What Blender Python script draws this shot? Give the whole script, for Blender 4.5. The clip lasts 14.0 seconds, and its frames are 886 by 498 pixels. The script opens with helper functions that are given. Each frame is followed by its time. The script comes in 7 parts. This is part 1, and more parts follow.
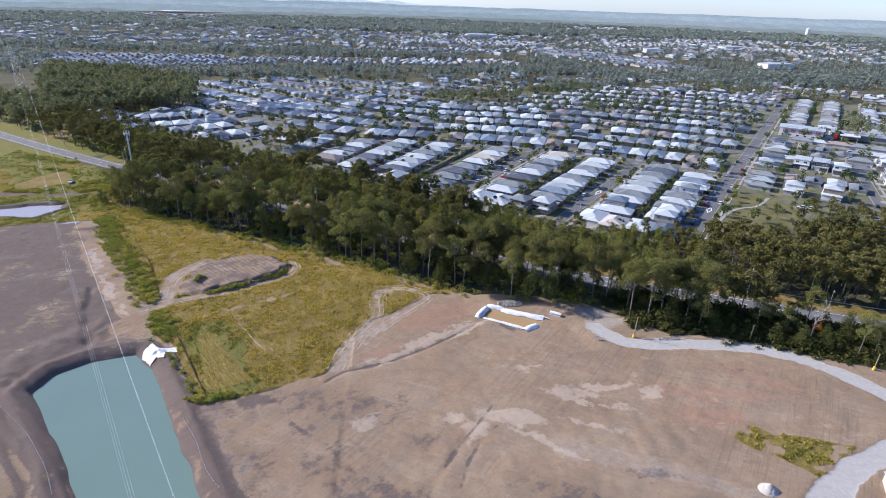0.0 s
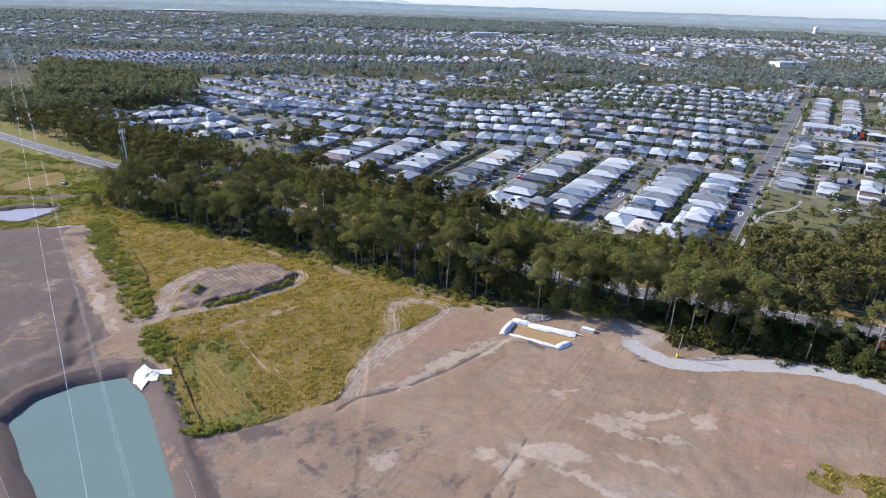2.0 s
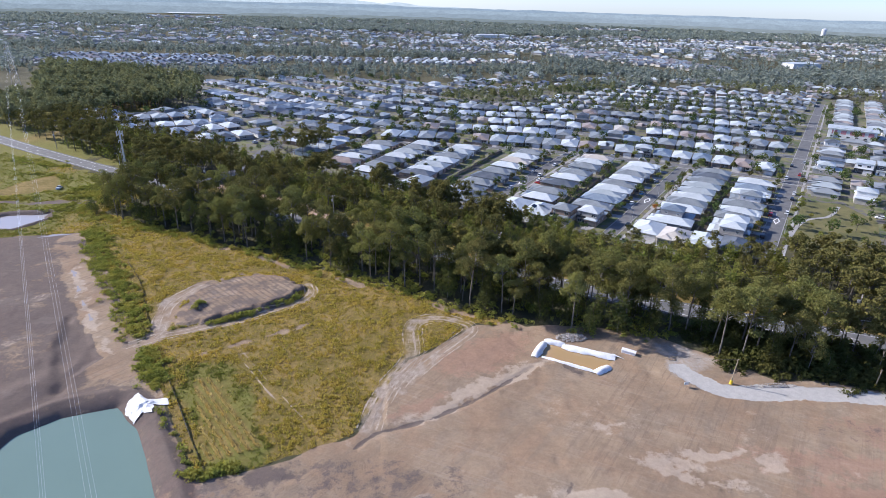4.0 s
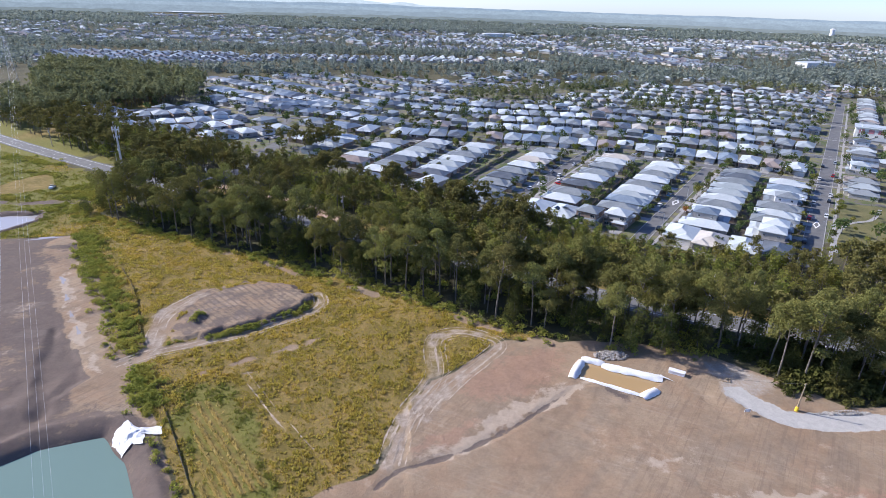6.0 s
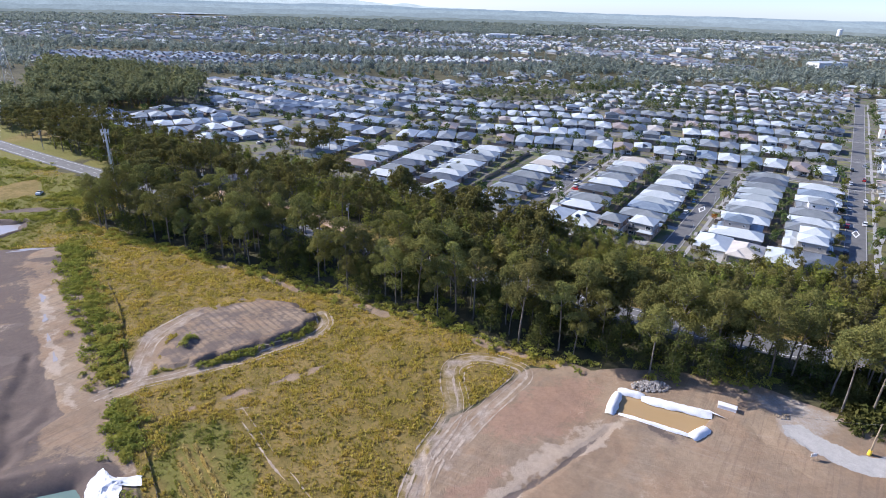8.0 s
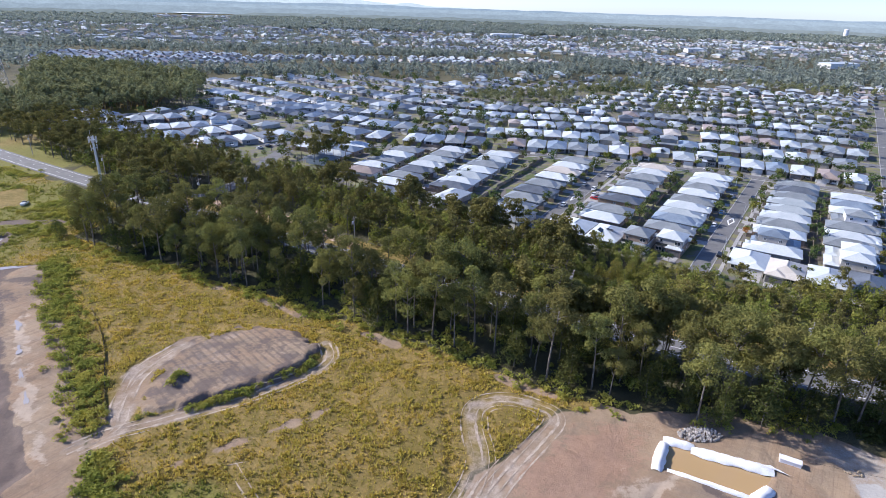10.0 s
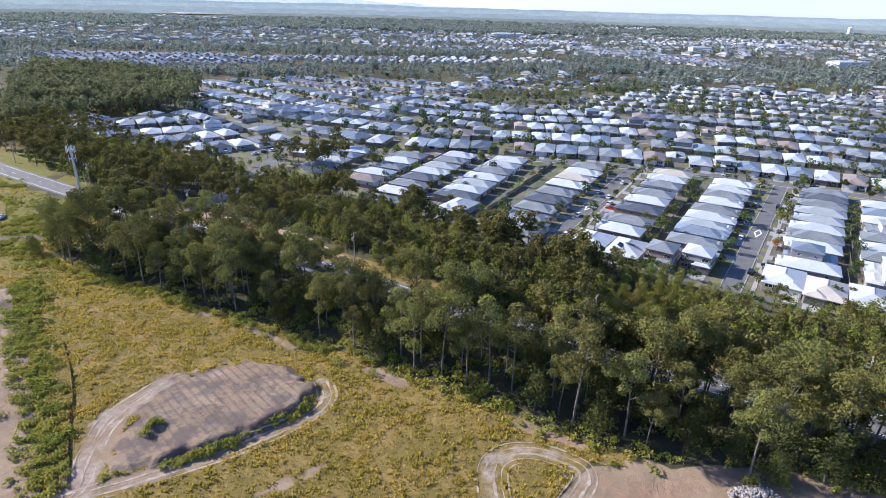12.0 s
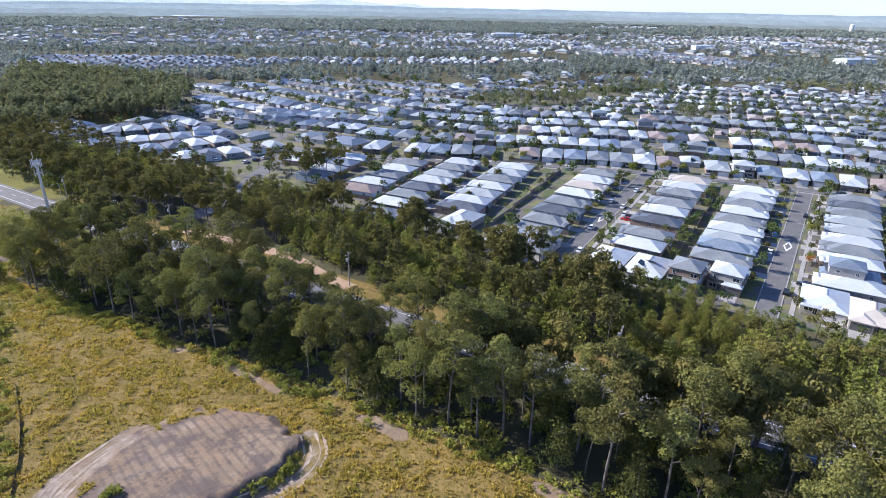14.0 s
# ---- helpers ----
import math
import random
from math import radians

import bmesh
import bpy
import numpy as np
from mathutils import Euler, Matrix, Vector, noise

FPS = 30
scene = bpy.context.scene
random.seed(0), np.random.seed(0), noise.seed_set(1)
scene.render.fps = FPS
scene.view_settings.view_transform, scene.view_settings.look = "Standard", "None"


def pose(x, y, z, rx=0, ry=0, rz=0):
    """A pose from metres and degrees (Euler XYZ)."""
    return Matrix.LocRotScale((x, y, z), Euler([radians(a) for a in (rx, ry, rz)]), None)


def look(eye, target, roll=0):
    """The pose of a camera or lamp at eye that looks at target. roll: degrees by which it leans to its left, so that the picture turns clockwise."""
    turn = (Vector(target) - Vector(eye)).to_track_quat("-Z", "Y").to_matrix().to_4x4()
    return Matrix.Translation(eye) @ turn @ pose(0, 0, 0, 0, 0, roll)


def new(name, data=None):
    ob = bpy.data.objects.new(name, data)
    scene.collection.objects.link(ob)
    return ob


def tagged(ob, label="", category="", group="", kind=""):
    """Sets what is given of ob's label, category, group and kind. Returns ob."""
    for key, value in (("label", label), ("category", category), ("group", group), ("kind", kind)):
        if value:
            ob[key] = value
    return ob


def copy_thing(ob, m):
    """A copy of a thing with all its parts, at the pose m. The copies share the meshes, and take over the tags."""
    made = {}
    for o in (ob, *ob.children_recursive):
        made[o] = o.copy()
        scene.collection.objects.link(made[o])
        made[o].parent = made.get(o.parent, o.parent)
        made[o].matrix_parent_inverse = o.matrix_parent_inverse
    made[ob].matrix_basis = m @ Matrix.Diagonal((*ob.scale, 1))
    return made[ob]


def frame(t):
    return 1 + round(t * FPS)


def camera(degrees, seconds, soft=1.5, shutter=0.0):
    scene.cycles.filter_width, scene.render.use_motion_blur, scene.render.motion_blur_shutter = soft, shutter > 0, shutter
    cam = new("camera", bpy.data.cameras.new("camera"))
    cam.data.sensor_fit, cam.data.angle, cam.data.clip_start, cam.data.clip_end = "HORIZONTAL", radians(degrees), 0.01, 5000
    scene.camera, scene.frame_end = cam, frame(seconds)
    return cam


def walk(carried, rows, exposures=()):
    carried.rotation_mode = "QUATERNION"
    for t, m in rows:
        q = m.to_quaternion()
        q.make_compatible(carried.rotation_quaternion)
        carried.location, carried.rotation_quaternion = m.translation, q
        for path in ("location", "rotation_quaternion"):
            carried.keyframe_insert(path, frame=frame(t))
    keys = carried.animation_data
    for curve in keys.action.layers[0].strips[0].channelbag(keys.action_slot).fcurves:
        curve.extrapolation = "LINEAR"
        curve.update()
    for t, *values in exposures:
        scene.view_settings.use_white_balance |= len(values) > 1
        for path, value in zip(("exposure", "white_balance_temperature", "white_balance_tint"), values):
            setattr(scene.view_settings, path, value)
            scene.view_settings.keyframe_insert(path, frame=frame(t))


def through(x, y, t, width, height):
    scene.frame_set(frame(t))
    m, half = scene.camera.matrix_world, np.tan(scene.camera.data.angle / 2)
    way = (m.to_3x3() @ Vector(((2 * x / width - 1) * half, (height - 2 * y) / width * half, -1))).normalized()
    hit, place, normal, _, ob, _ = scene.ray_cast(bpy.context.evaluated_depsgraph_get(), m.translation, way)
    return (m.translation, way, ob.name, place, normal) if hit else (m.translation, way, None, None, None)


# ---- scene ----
cam = camera(75.0, 14.0, soft=0.75)
PATH = [
    (0, (14.57, -14.299, 98.427), (14.717, -12.469, 97.633), 1.8),
    (0.5, (13.292, -9.836, 97.16), (13.439, -8.006, 96.366), 1.9),
    (1, (12.12, -5.308, 96.108), (12.265, -3.48, 95.312), 1.9),
    (1.5, (10.94, -0.864, 95.014), (11.083, 0.965, 94.219), 1.9),
    (2, (9.698, 3.541, 93.93), (9.838, 5.371, 93.135), 1.8),
    (2.5, (8.29, 7.901, 92.887), (8.429, 9.732, 92.094), 1.8),
    (3, (7.15, 12.107, 92.035), (7.285, 13.94, 91.245), 1.8),
    (5.5, (0.703, 32.896, 85.856), (0.825, 34.732, 85.071), 1.7),
    (6, (-0.379, 37.008, 84.648), (-0.259, 38.844, 83.863), 1.8),
    (6.5, (-1.169, 41.036, 83.217), (-1.051, 42.872, 82.433), 1.7),
    (7, (-1.817, 45.137, 82.053), (-1.702, 46.974, 81.271), 1.7),
    (7.5, (-2.435, 49.611, 81.918), (-2.322, 51.448, 81.136), 1.7),
    (8, (-3.27, 53.863, 81.623), (-3.159, 55.701, 80.842), 1.7),
    (10.5, (-7.023, 75.594, 80.622), (-6.919, 77.432, 79.84), 1.7),
    (11, (-7.366, 79.954, 80.376), (-7.262, 81.792, 79.594), 1.6),
    (11.5, (-7.749, 84.203, 80.361), (-7.646, 86.04, 79.577), 1.6),
    (12, (-7.936, 88.499, 80.009), (-7.833, 90.336, 79.226), 1.5),
    (12.5, (-7.903, 92.936, 79.72), (-7.8, 94.773, 78.936), 1.4),
    (13, (-7.918, 97.577, 79.374), (-7.816, 99.414, 78.591), 1.2),
    (13.5, (-7.92, 102.306, 78.908), (-7.819, 104.144, 78.127), 1.1),
    (14, (-7.956, 107.125, 78.668), (-7.855, 108.963, 77.887), 1.0),
]
walk(cam, [(t, look(eye, target, roll)) for t, eye, target, roll in PATH],
     [(0, 0.61, 6180, 10), (3, 0.64, 6180, 10), (6.5, 0.72, 6180, 10), (8, 0.75, 6180, 10), (11, 0.84, 6180, 10), (14, 0.91, 6180, 10)])

# ---- world, sun, exposure ----
SUN_DIR = Vector((-0.90, 0.42, 0.58)).normalized()     # from the scene towards the sun
world = bpy.data.worlds.new("sky")
scene.world = world
world.use_nodes = True
wn = world.node_tree.nodes
sky = wn.new("ShaderNodeTexSky")
sky.sky_type = "NISHITA"
sky.sun_disc = False
sky.sun_elevation = math.asin(SUN_DIR.z)
sky.sun_rotation = math.atan2(SUN_DIR.x, SUN_DIR.y)
sky.air_density, sky.dust_density, sky.ozone_density = 0.7, 0.25, 3.0
tint = wn.new("ShaderNodeMix")
tint.data_type, tint.blend_type = "RGBA", "MULTIPLY"
tint.inputs["Factor"].default_value = 1.0
tint.inputs["B"].default_value = (0.95, 0.96, 1.17, 1)
world.node_tree.links.new(sky.outputs[0], tint.inputs["A"])
world.node_tree.links.new(tint.outputs["Result"], wn["Background"].inputs[0])
wn["Background"].inputs[1].default_value = 0.115
sun = new("sun", bpy.data.lights.new("sun", "SUN"))
sun.data.energy, sun.data.angle, sun.data.color = 4.7, radians(0.6), (0.985, 0.905, 0.855)
sun.matrix_world = look(SUN_DIR * 300, (0, 0, 0))


# ---- materials ----
def nodes_of(name):
    m = bpy.data.materials.new(name)
    m.use_nodes = True
    t = m.node_tree
    return m, t.nodes, t.links, t.nodes["Principled BSDF"]


def noise_node(n, l, vec, scale, detail=3.0, rough=0.6):
    x = n.new("ShaderNodeTexNoise")
    x.inputs["Scale"].default_value = scale
    x.inputs["Detail"].default_value = detail
    x.inputs["Roughness"].default_value = rough
    l.new(vec, x.inputs["Vector"])
    return x.outputs["Fac"]


def ramp(n, l, fac, lo, hi):
    x = n.new("ShaderNodeMapRange")
    x.interpolation_type = "SMOOTHSTEP"
    x.inputs["From Min"].default_value, x.inputs["From Max"].default_value = lo, hi
    l.new(fac, x.inputs["Value"])
    return x.outputs["Result"]


def mix(n, l, fac, a, b):
    x = n.new("ShaderNodeMix")
    x.data_type = "RGBA"
    for sock, val in ((x.inputs["Factor"], fac), (x.inputs["A"], a), (x.inputs["B"], b)):
        if isinstance(val, (int, float)):
            sock.default_value = val
        elif isinstance(val, tuple):
            sock.default_value = (*val, 1)
        else:
            l.new(val, sock)
    return x.outputs["Result"]


def calc(n, l, op, a, b):
    x = n.new("ShaderNodeMath")
    x.operation = op
    for sock, val in zip(x.inputs, (a, b)):
        if isinstance(val, (int, float)):
            sock.default_value = val
        else:
            l.new(val, sock)
    return x.outputs[0]


def bump(n, l, bsdf, height, strength, dist):
    b = n.new("ShaderNodeBump")
    b.inputs["Strength"].default_value, b.inputs["Distance"].default_value = strength, dist
    l.new(height, b.inputs["Height"])
    l.new(b.outputs[0], bsdf.inputs["Normal"])


def position(n):
    return n.new("ShaderNodeNewGeometry").outputs["Position"]


def surface(name, a, b, scale, rough=0.8, metal=0.0, fine=None, relief=0.0, rand=0.0, island=0.0, spec=0.5):
    """A worn surface: two colours at two scales, fine relief, and a shift of value from piece to piece."""
    m, n, l, p = nodes_of(name)
    pos = position(n)
    big = noise_node(n, l, pos, scale)
    small = noise_node(n, l, pos, fine or scale * 9, 2.0)
    fac = calc(n, l, "ADD", calc(n, l, "MULTIPLY", big, 0.65), calc(n, l, "MULTIPLY", small, 0.35))
    col = mix(n, l, ramp(n, l, fac, 0.36, 0.64), a, b)
    for amount, sock in ((rand, "o"), (island, "i")):
        if amount:
            r = n.new("ShaderNodeObjectInfo").outputs["Random"] if sock == "o" else n.new("ShaderNodeNewGeometry").outputs["Random Per Island"]
            h = n.new("ShaderNodeHueSaturation")
            l.new(calc(n, l, "ADD", calc(n, l, "MULTIPLY", r, 2 * amount), 1 - amount), h.inputs["Value"])
            l.new(col, h.inputs["Color"])
            col = h.outputs[0]
    l.new(col, p.inputs["Base Color"])
    p.inputs["Roughness"].default_value, p.inputs["Metallic"].default_value = rough, metal
    p.inputs["Specular IOR Level"].default_value = spec
    if relief:
        bump(n, l, p, small, 0.6, relief)
    return m


def leaf_material(name, a, b, c, through=0.35):
    """Leaves: colour shifts from leaf to leaf and from tree to tree; part of the light passes through."""
    m, n, l, p = nodes_of(name)
    n.remove(p)
    geo = n.new("ShaderNodeNewGeometry")
    col = mix(n, l, geo.outputs["Random Per Island"], a, b)
    patch = noise_node(n, l, geo.outputs["Position"], 0.11, 2.0)
    col = mix(n, l, ramp(n, l, patch, 0.42, 0.66), col, c)
    obj = n.new("ShaderNodeObjectInfo").outputs["Random"]
    h = n.new("ShaderNodeHueSaturation")
    l.new(calc(n, l, "ADD", calc(n, l, "MULTIPLY", obj, 0.4), 0.85), h.inputs["Value"])
    l.new(calc(n, l, "ADD", calc(n, l, "MULTIPLY", obj, 0.03), 0.495), h.inputs["Hue"])
    l.new(col, h.inputs["Color"])
    d, t, s = n.new("ShaderNodeBsdfDiffuse"), n.new("ShaderNodeBsdfTranslucent"), n.new("ShaderNodeMixShader")
    s.inputs[0].default_value = through
    l.new(h.outputs[0], d.inputs[0])
    l.new(h.outputs[0], t.inputs[0])
    l.new(d.outputs[0], s.inputs[1])
    l.new(t.outputs[0], s.inputs[2])
    l.new(s.outputs[0], n["Material Output"].inputs[0])
    return m


def ground_material():
    """Forest floor and rough grass; the masks on the mesh say where earth, grass, gravel and tracks lie."""
    m, n, l, p = nodes_of("ground")
    pos = position(n)
    a1 = n.new("ShaderNodeAttribute")
    a1.attribute_name = "cover"
    a2 = n.new("ShaderNodeAttribute")
    a2.attribute_name = "tone"
    s1, s2 = n.new("ShaderNodeSeparateColor"), n.new("ShaderNodeSeparateColor")
    l.new(a1.outputs["Color"], s1.inputs[0])
    l.new(a2.outputs["Color"], s2.inputs[0])
    huge, big = noise_node(n, l, pos, 0.018, 4.0), noise_node(n, l, pos, 0.11, 5.0)
    mid, fine = noise_node(n, l, pos, 0.7, 8.0, 0.72), noise_node(n, l, pos, 4.0, 4.0, 0.75)
    wave = n.new("ShaderNodeMapping")
    wave.vector_type = "TEXTURE"
    wave.inputs["Rotation"].default_value = (0, 0, 0.8)
    wave.inputs["Scale"].default_value = (18, 7, 1.0)
    l.new(pos, wave.inputs["Vector"])
    streak = noise_node(n, l, wave.outputs[0], 1.0, 5.0, 0.65)
    jitter = calc(n, l, "ADD", calc(n, l, "MULTIPLY", mid, 0.6), calc(n, l, "MULTIPLY", fine, 0.4))
    edge = lambda mask, w=0.5: ramp(n, l, calc(n, l, "ADD", mask, calc(n, l, "MULTIPLY", calc(n, l, "SUBTRACT", jitter, 0.5), w)), 0.38, 0.62)
    # far country: olive scrub, paler paddock
    base = mix(n, l, ramp(n, l, huge, 0.35, 0.65), (0.060, 0.065, 0.030), (0.170, 0.160, 0.085))
    base = mix(n, l, ramp(n, l, fine, 0.3, 0.7), base, (0.060, 0.050, 0.032))
    # field grass, green to straw
    grass = mix(n, l, ramp(n, l, big, 0.35, 0.65), (0.200, 0.148, 0.042), (0.295, 0.208, 0.075))
    grass = mix(n, l, calc(n, l, "MULTIPLY", ramp(n, l, mid, 0.50, 0.68), 0.8), grass, (0.315, 0.225, 0.094))
    grass = mix(n, l, calc(n, l, "MULTIPLY", a2.outputs["Alpha"], ramp(n, l, calc(n, l, "ADD", jitter, calc(n, l, "MULTIPLY", a2.outputs["Alpha"], 0.3)), 0.5, 0.75)), grass, (0.185, 0.185, 0.045))
    # darker pits between the tussocks: shade painted into the grass colour
    grass = mix(n, l, ramp(n, l, jitter, 0.34, 0.54), (0.135, 0.115, 0.034), grass)
    # bare earth: pink-brown clay with scrapes, scuffs, wheel lines and crumbs
    def turned(angle, sx, sy, scale, detail, rough=0.7):
        w = n.new("ShaderNodeMapping")
        w.vector_type = "TEXTURE"
        w.inputs["Rotation"].default_value = (0, 0, angle)
        w.inputs["Scale"].default_value = (1 / sx, 1 / sy, 1.0)
        l.new(pos, w.inputs["Vector"])
        return noise_node(n, l, w.outputs[0], scale, detail, rough)

    lump = ramp(n, l, noise_node(n, l, pos, 0.05, 6.0, 0.6), 0.32, 0.66)
    clod = ramp(n, l, noise_node(n, l, pos, 0.30, 8.0, 0.78), 0.32, 0.68)
    grit = ramp(n, l, noise_node(n, l, pos, 1.1, 6.0, 0.8), 0.30, 0.70)
    earth = mix(n, l, lump, (0.292, 0.208, 0.138), (0.375, 0.280, 0.188))
    earth = mix(n, l, calc(n, l, "MULTIPLY", ramp(n, l, big, 0.46, 0.62), 0.7), earth, (0.345, 0.236, 0.152))
    earth = mix(n, l, calc(n, l, "MULTIPLY", ramp(n, l, streak, 0.48, 0.62), 0.4), earth, (0.265, 0.215, 0.160))
    lines = calc(n, l, "MULTIPLY", ramp(n, l, turned(0.9, 0.04, 1.0, 1.0, 6.0, 0.75), 0.50, 0.60), ramp(n, l, huge, 0.40, 0.58))
    earth = mix(n, l, calc(n, l, "MULTIPLY", lines, 0.5), earth, (0.225, 0.165, 0.120))
    cross = calc(n, l, "MULTIPLY", ramp(n, l, turned(-0.45, 0.06, 1.0, 0.8, 6.0, 0.75), 0.52, 0.62), lump)
    earth = mix(n, l, calc(n, l, "MULTIPLY", cross, 0.35), earth, (0.410, 0.330, 0.250))
    # masks broken up by the clods
    torn = calc(n, l, "ADD", calc(n, l, "MULTIPLY", clod, 0.65), calc(n, l, "MULTIPLY", turned(0.5, 0.3, 1.0, 0.5, 8.0, 0.8), 0.7))
    soft = lambda mask, much: calc(n, l, "MULTIPLY", ramp(n, l, calc(n, l, "ADD", mask, calc(n, l, "MULTIPLY", calc(n, l, "SUBTRACT", torn, 0.68), 0.58)), 0.28, 0.54), much)
    earth = mix(n, l, soft(s2.outputs["Green"], 0.55), earth, (0.375, 0.225, 0.155))
    earth = mix(n, l, soft(s2.outputs["Red"], 0.72), earth, (0.500, 0.405, 0.310))
    # dark soil; also the shade painted on the mound's near slope
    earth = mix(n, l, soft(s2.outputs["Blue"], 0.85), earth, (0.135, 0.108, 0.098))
    a3 = n.new("ShaderNodeAttribute")
    a3.attribute_name = "plough"
    lay = n.new("ShaderNodeMapping")
    lay.inputs["Rotation"].default_value = (0, 0, -0.71)
    l.new(pos, lay.inputs["Vector"])
    comb = n.new("ShaderNodeTexWave")
    comb.inputs["Scale"].default_value, comb.inputs["Distortion"].default_value, comb.inputs["Detail"].default_value = 0.19, 1.6, 2.0
    comb.inputs["Detail Scale"].default_value = 0.6
    l.new(lay.outputs[0], comb.inputs["Vector"])
    earth = mix(n, l, calc(n, l, "MULTIPLY", calc(n, l, "MULTIPLY", a3.outputs["Fac"], ramp(n, l, comb.outputs["Fac"], 0.45, 0.1)), calc(n, l, "ADD", calc(n, l, "MULTIPLY", clod, 0.7), 0.2)), earth, (0.150, 0.118, 0.098))
    worn = n.new("ShaderNodeHueSaturation")
    l.new(calc(n, l, "ADD", calc(n, l, "ADD", calc(n, l, "MULTIPLY", clod, 0.17), calc(n, l, "MULTIPLY", grit, 0.13)), 0.80), worn.inputs["Value"])
    l.new(earth, worn.inputs["Color"])
    earth = worn.outputs[0]
    gravel = mix(n, l, ramp(n, l, jitter, 0.3, 0.7), (0.365, 0.350, 0.325), (0.500, 0.480, 0.450))
    track = mix(n, l, ramp(n, l, jitter, 0.4, 0.6), (0.300, 0.240, 0.185), (0.470, 0.385, 0.305))
    col = mix(n, l, edge(s1.outputs["Green"], 0.8), base, grass)
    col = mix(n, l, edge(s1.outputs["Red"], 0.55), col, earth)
    col = mix(n, l, edge(s1.outputs["Blue"], 0.35), col, gravel)
    col = mix(n, l, edge(a1.outputs["Alpha"], 0.35), col, track)
    l.new(col, p.inputs["Base Color"])
    p.inputs["Roughness"].default_value = 0.95
    p.inputs["Specular IOR Level"].default_value = 0.15
    bump(n, l, p, calc(n, l, "MULTIPLY", jitter, calc(n, l, "SUBTRACT", 1.0, calc(n, l, "MULTIPLY", s1.outputs["Blue"], 0.85))), 0.8, 0.5)
    return m


def water_material(name, col, rough=0.06):
    m, n, l, p = nodes_of(name)
    pos = position(n)
    l.new(mix(n, l, noise_node(n, l, pos, 0.05, 3.0), tuple(0.88 * v for v in col), col), p.inputs["Base Color"])
    p.inputs["Roughness"].default_value = rough
    p.inputs["Specular IOR Level"].default_value = 0.5
    bump(n, l, p, noise_node(n, l, pos, 0.9, 2.0), 0.12, 0.02)
    return m


def asphalt_material():
    m = surface("asphalt", (0.120, 0.120, 0.118), (0.168, 0.167, 0.164), 0.25, 0.85, fine=14, relief=0.01)
    return m


GROUND = ground_material()
POND = water_material("silty_pond_water", (0.180, 0.260, 0.216), 0.10)
CLAYWATER = water_material("muddy_water", (0.44, 0.300, 0.150), 0.15)
PUDDLE = water_material("puddle_water", (0.42, 0.39, 0.37), 0.08)
# matte and pale: the sky's reflection is put into the lake's colour
LAKE = water_material("lake_water_sky_tone", (0.70, 0.74, 0.78), 0.6)
ASPHALT = asphalt_material()
CONCRETE = surface("concrete", (0.30, 0.29, 0.275), (0.39, 0.38, 0.36), 0.5, 0.85, fine=9, relief=0.004)
PAINT = surface("road_paint", (0.66, 0.66, 0.64), (0.78, 0.78, 0.76), 1.5, 0.7)
def yard_material():
    """House yards seen from above: clipped lawn, dry grass and grey-brown paving in patches."""
    m, n, l, p = nodes_of("lawn")
    pos = position(n)
    patch, dry, fine = noise_node(n, l, pos, 0.16, 3.0, 0.7), noise_node(n, l, pos, 0.05, 3.0), noise_node(n, l, pos, 3.0, 3.0)
    col = mix(n, l, ramp(n, l, dry, 0.40, 0.60), (0.085, 0.110, 0.034), (0.190, 0.180, 0.080))
    col = mix(n, l, ramp(n, l, patch, 0.48, 0.54), col, (0.135, 0.124, 0.108))
    h = n.new("ShaderNodeHueSaturation")
    l.new(calc(n, l, "ADD", calc(n, l, "MULTIPLY", fine, 0.5), 0.75), h.inputs["Value"])
    l.new(col, h.inputs["Color"])
    l.new(h.outputs[0], p.inputs["Base Color"])
    p.inputs["Roughness"].default_value = 0.95
    bump(n, l, p, fine, 0.5, 0.05)
    return m


LAWN = yard_material()
GUMLEAF = leaf_material("gum_leaf", (0.122, 0.124, 0.042), (0.242, 0.226, 0.080), (0.222, 0.200, 0.066), 0.28)
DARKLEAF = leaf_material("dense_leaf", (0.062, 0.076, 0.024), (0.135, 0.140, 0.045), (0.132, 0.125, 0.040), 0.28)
# gum leaf lifted and cooled to hold the haze before the far wood
WOODLEAF = leaf_material("hazed_woodland_leaf", (0.150, 0.160, 0.080), (0.275, 0.270, 0.140), (0.250, 0.235, 0.115), 0.3)
BRIGHTLEAF = leaf_material("young_leaf", (0.135, 0.155, 0.036), (0.265, 0.262, 0.066), (0.255, 0.225, 0.066), 0.35)
# leaves paled towards grey, so that haze lies in their colour
HAZEDLEAF = leaf_material("hazed_leaf", (0.215, 0.250, 0.208), (0.300, 0.332, 0.275), (0.280, 0.300, 0.240))
RUSTLEAF = leaf_material("autumn_leaf", (0.42, 0.16, 0.03), (0.50, 0.27, 0.05), (0.34, 0.12, 0.04))
TUFT = leaf_material("grass_blade", (0.280, 0.206, 0.042), (0.500, 0.345, 0.104), (0.440, 0.288, 0.082), 0.4)
SCRUB = leaf_material("scrub_leaf", (0.215, 0.228, 0.048), (0.365, 0.335, 0.085), (0.360, 0.305, 0.078))
BARK = surface("gum_bark", (0.10, 0.085, 0.07), (0.21, 0.185, 0.155), 0.8, 0.9, fine=8, relief=0.02)
DEADWOOD = surface("dead_wood", (0.34, 0.31, 0.29), (0.46, 0.43, 0.40), 1.2, 0.9)
TIMBER = surface("pole_timber", (0.30, 0.23, 0.15), (0.42, 0.33, 0.22), 2.0, 0.85, fine=20, relief=0.005)
STEEL = surface("galvanised_steel", (0.50, 0.51, 0.52), (0.62, 0.63, 0.64), 1.0, 0.45, 0.7)
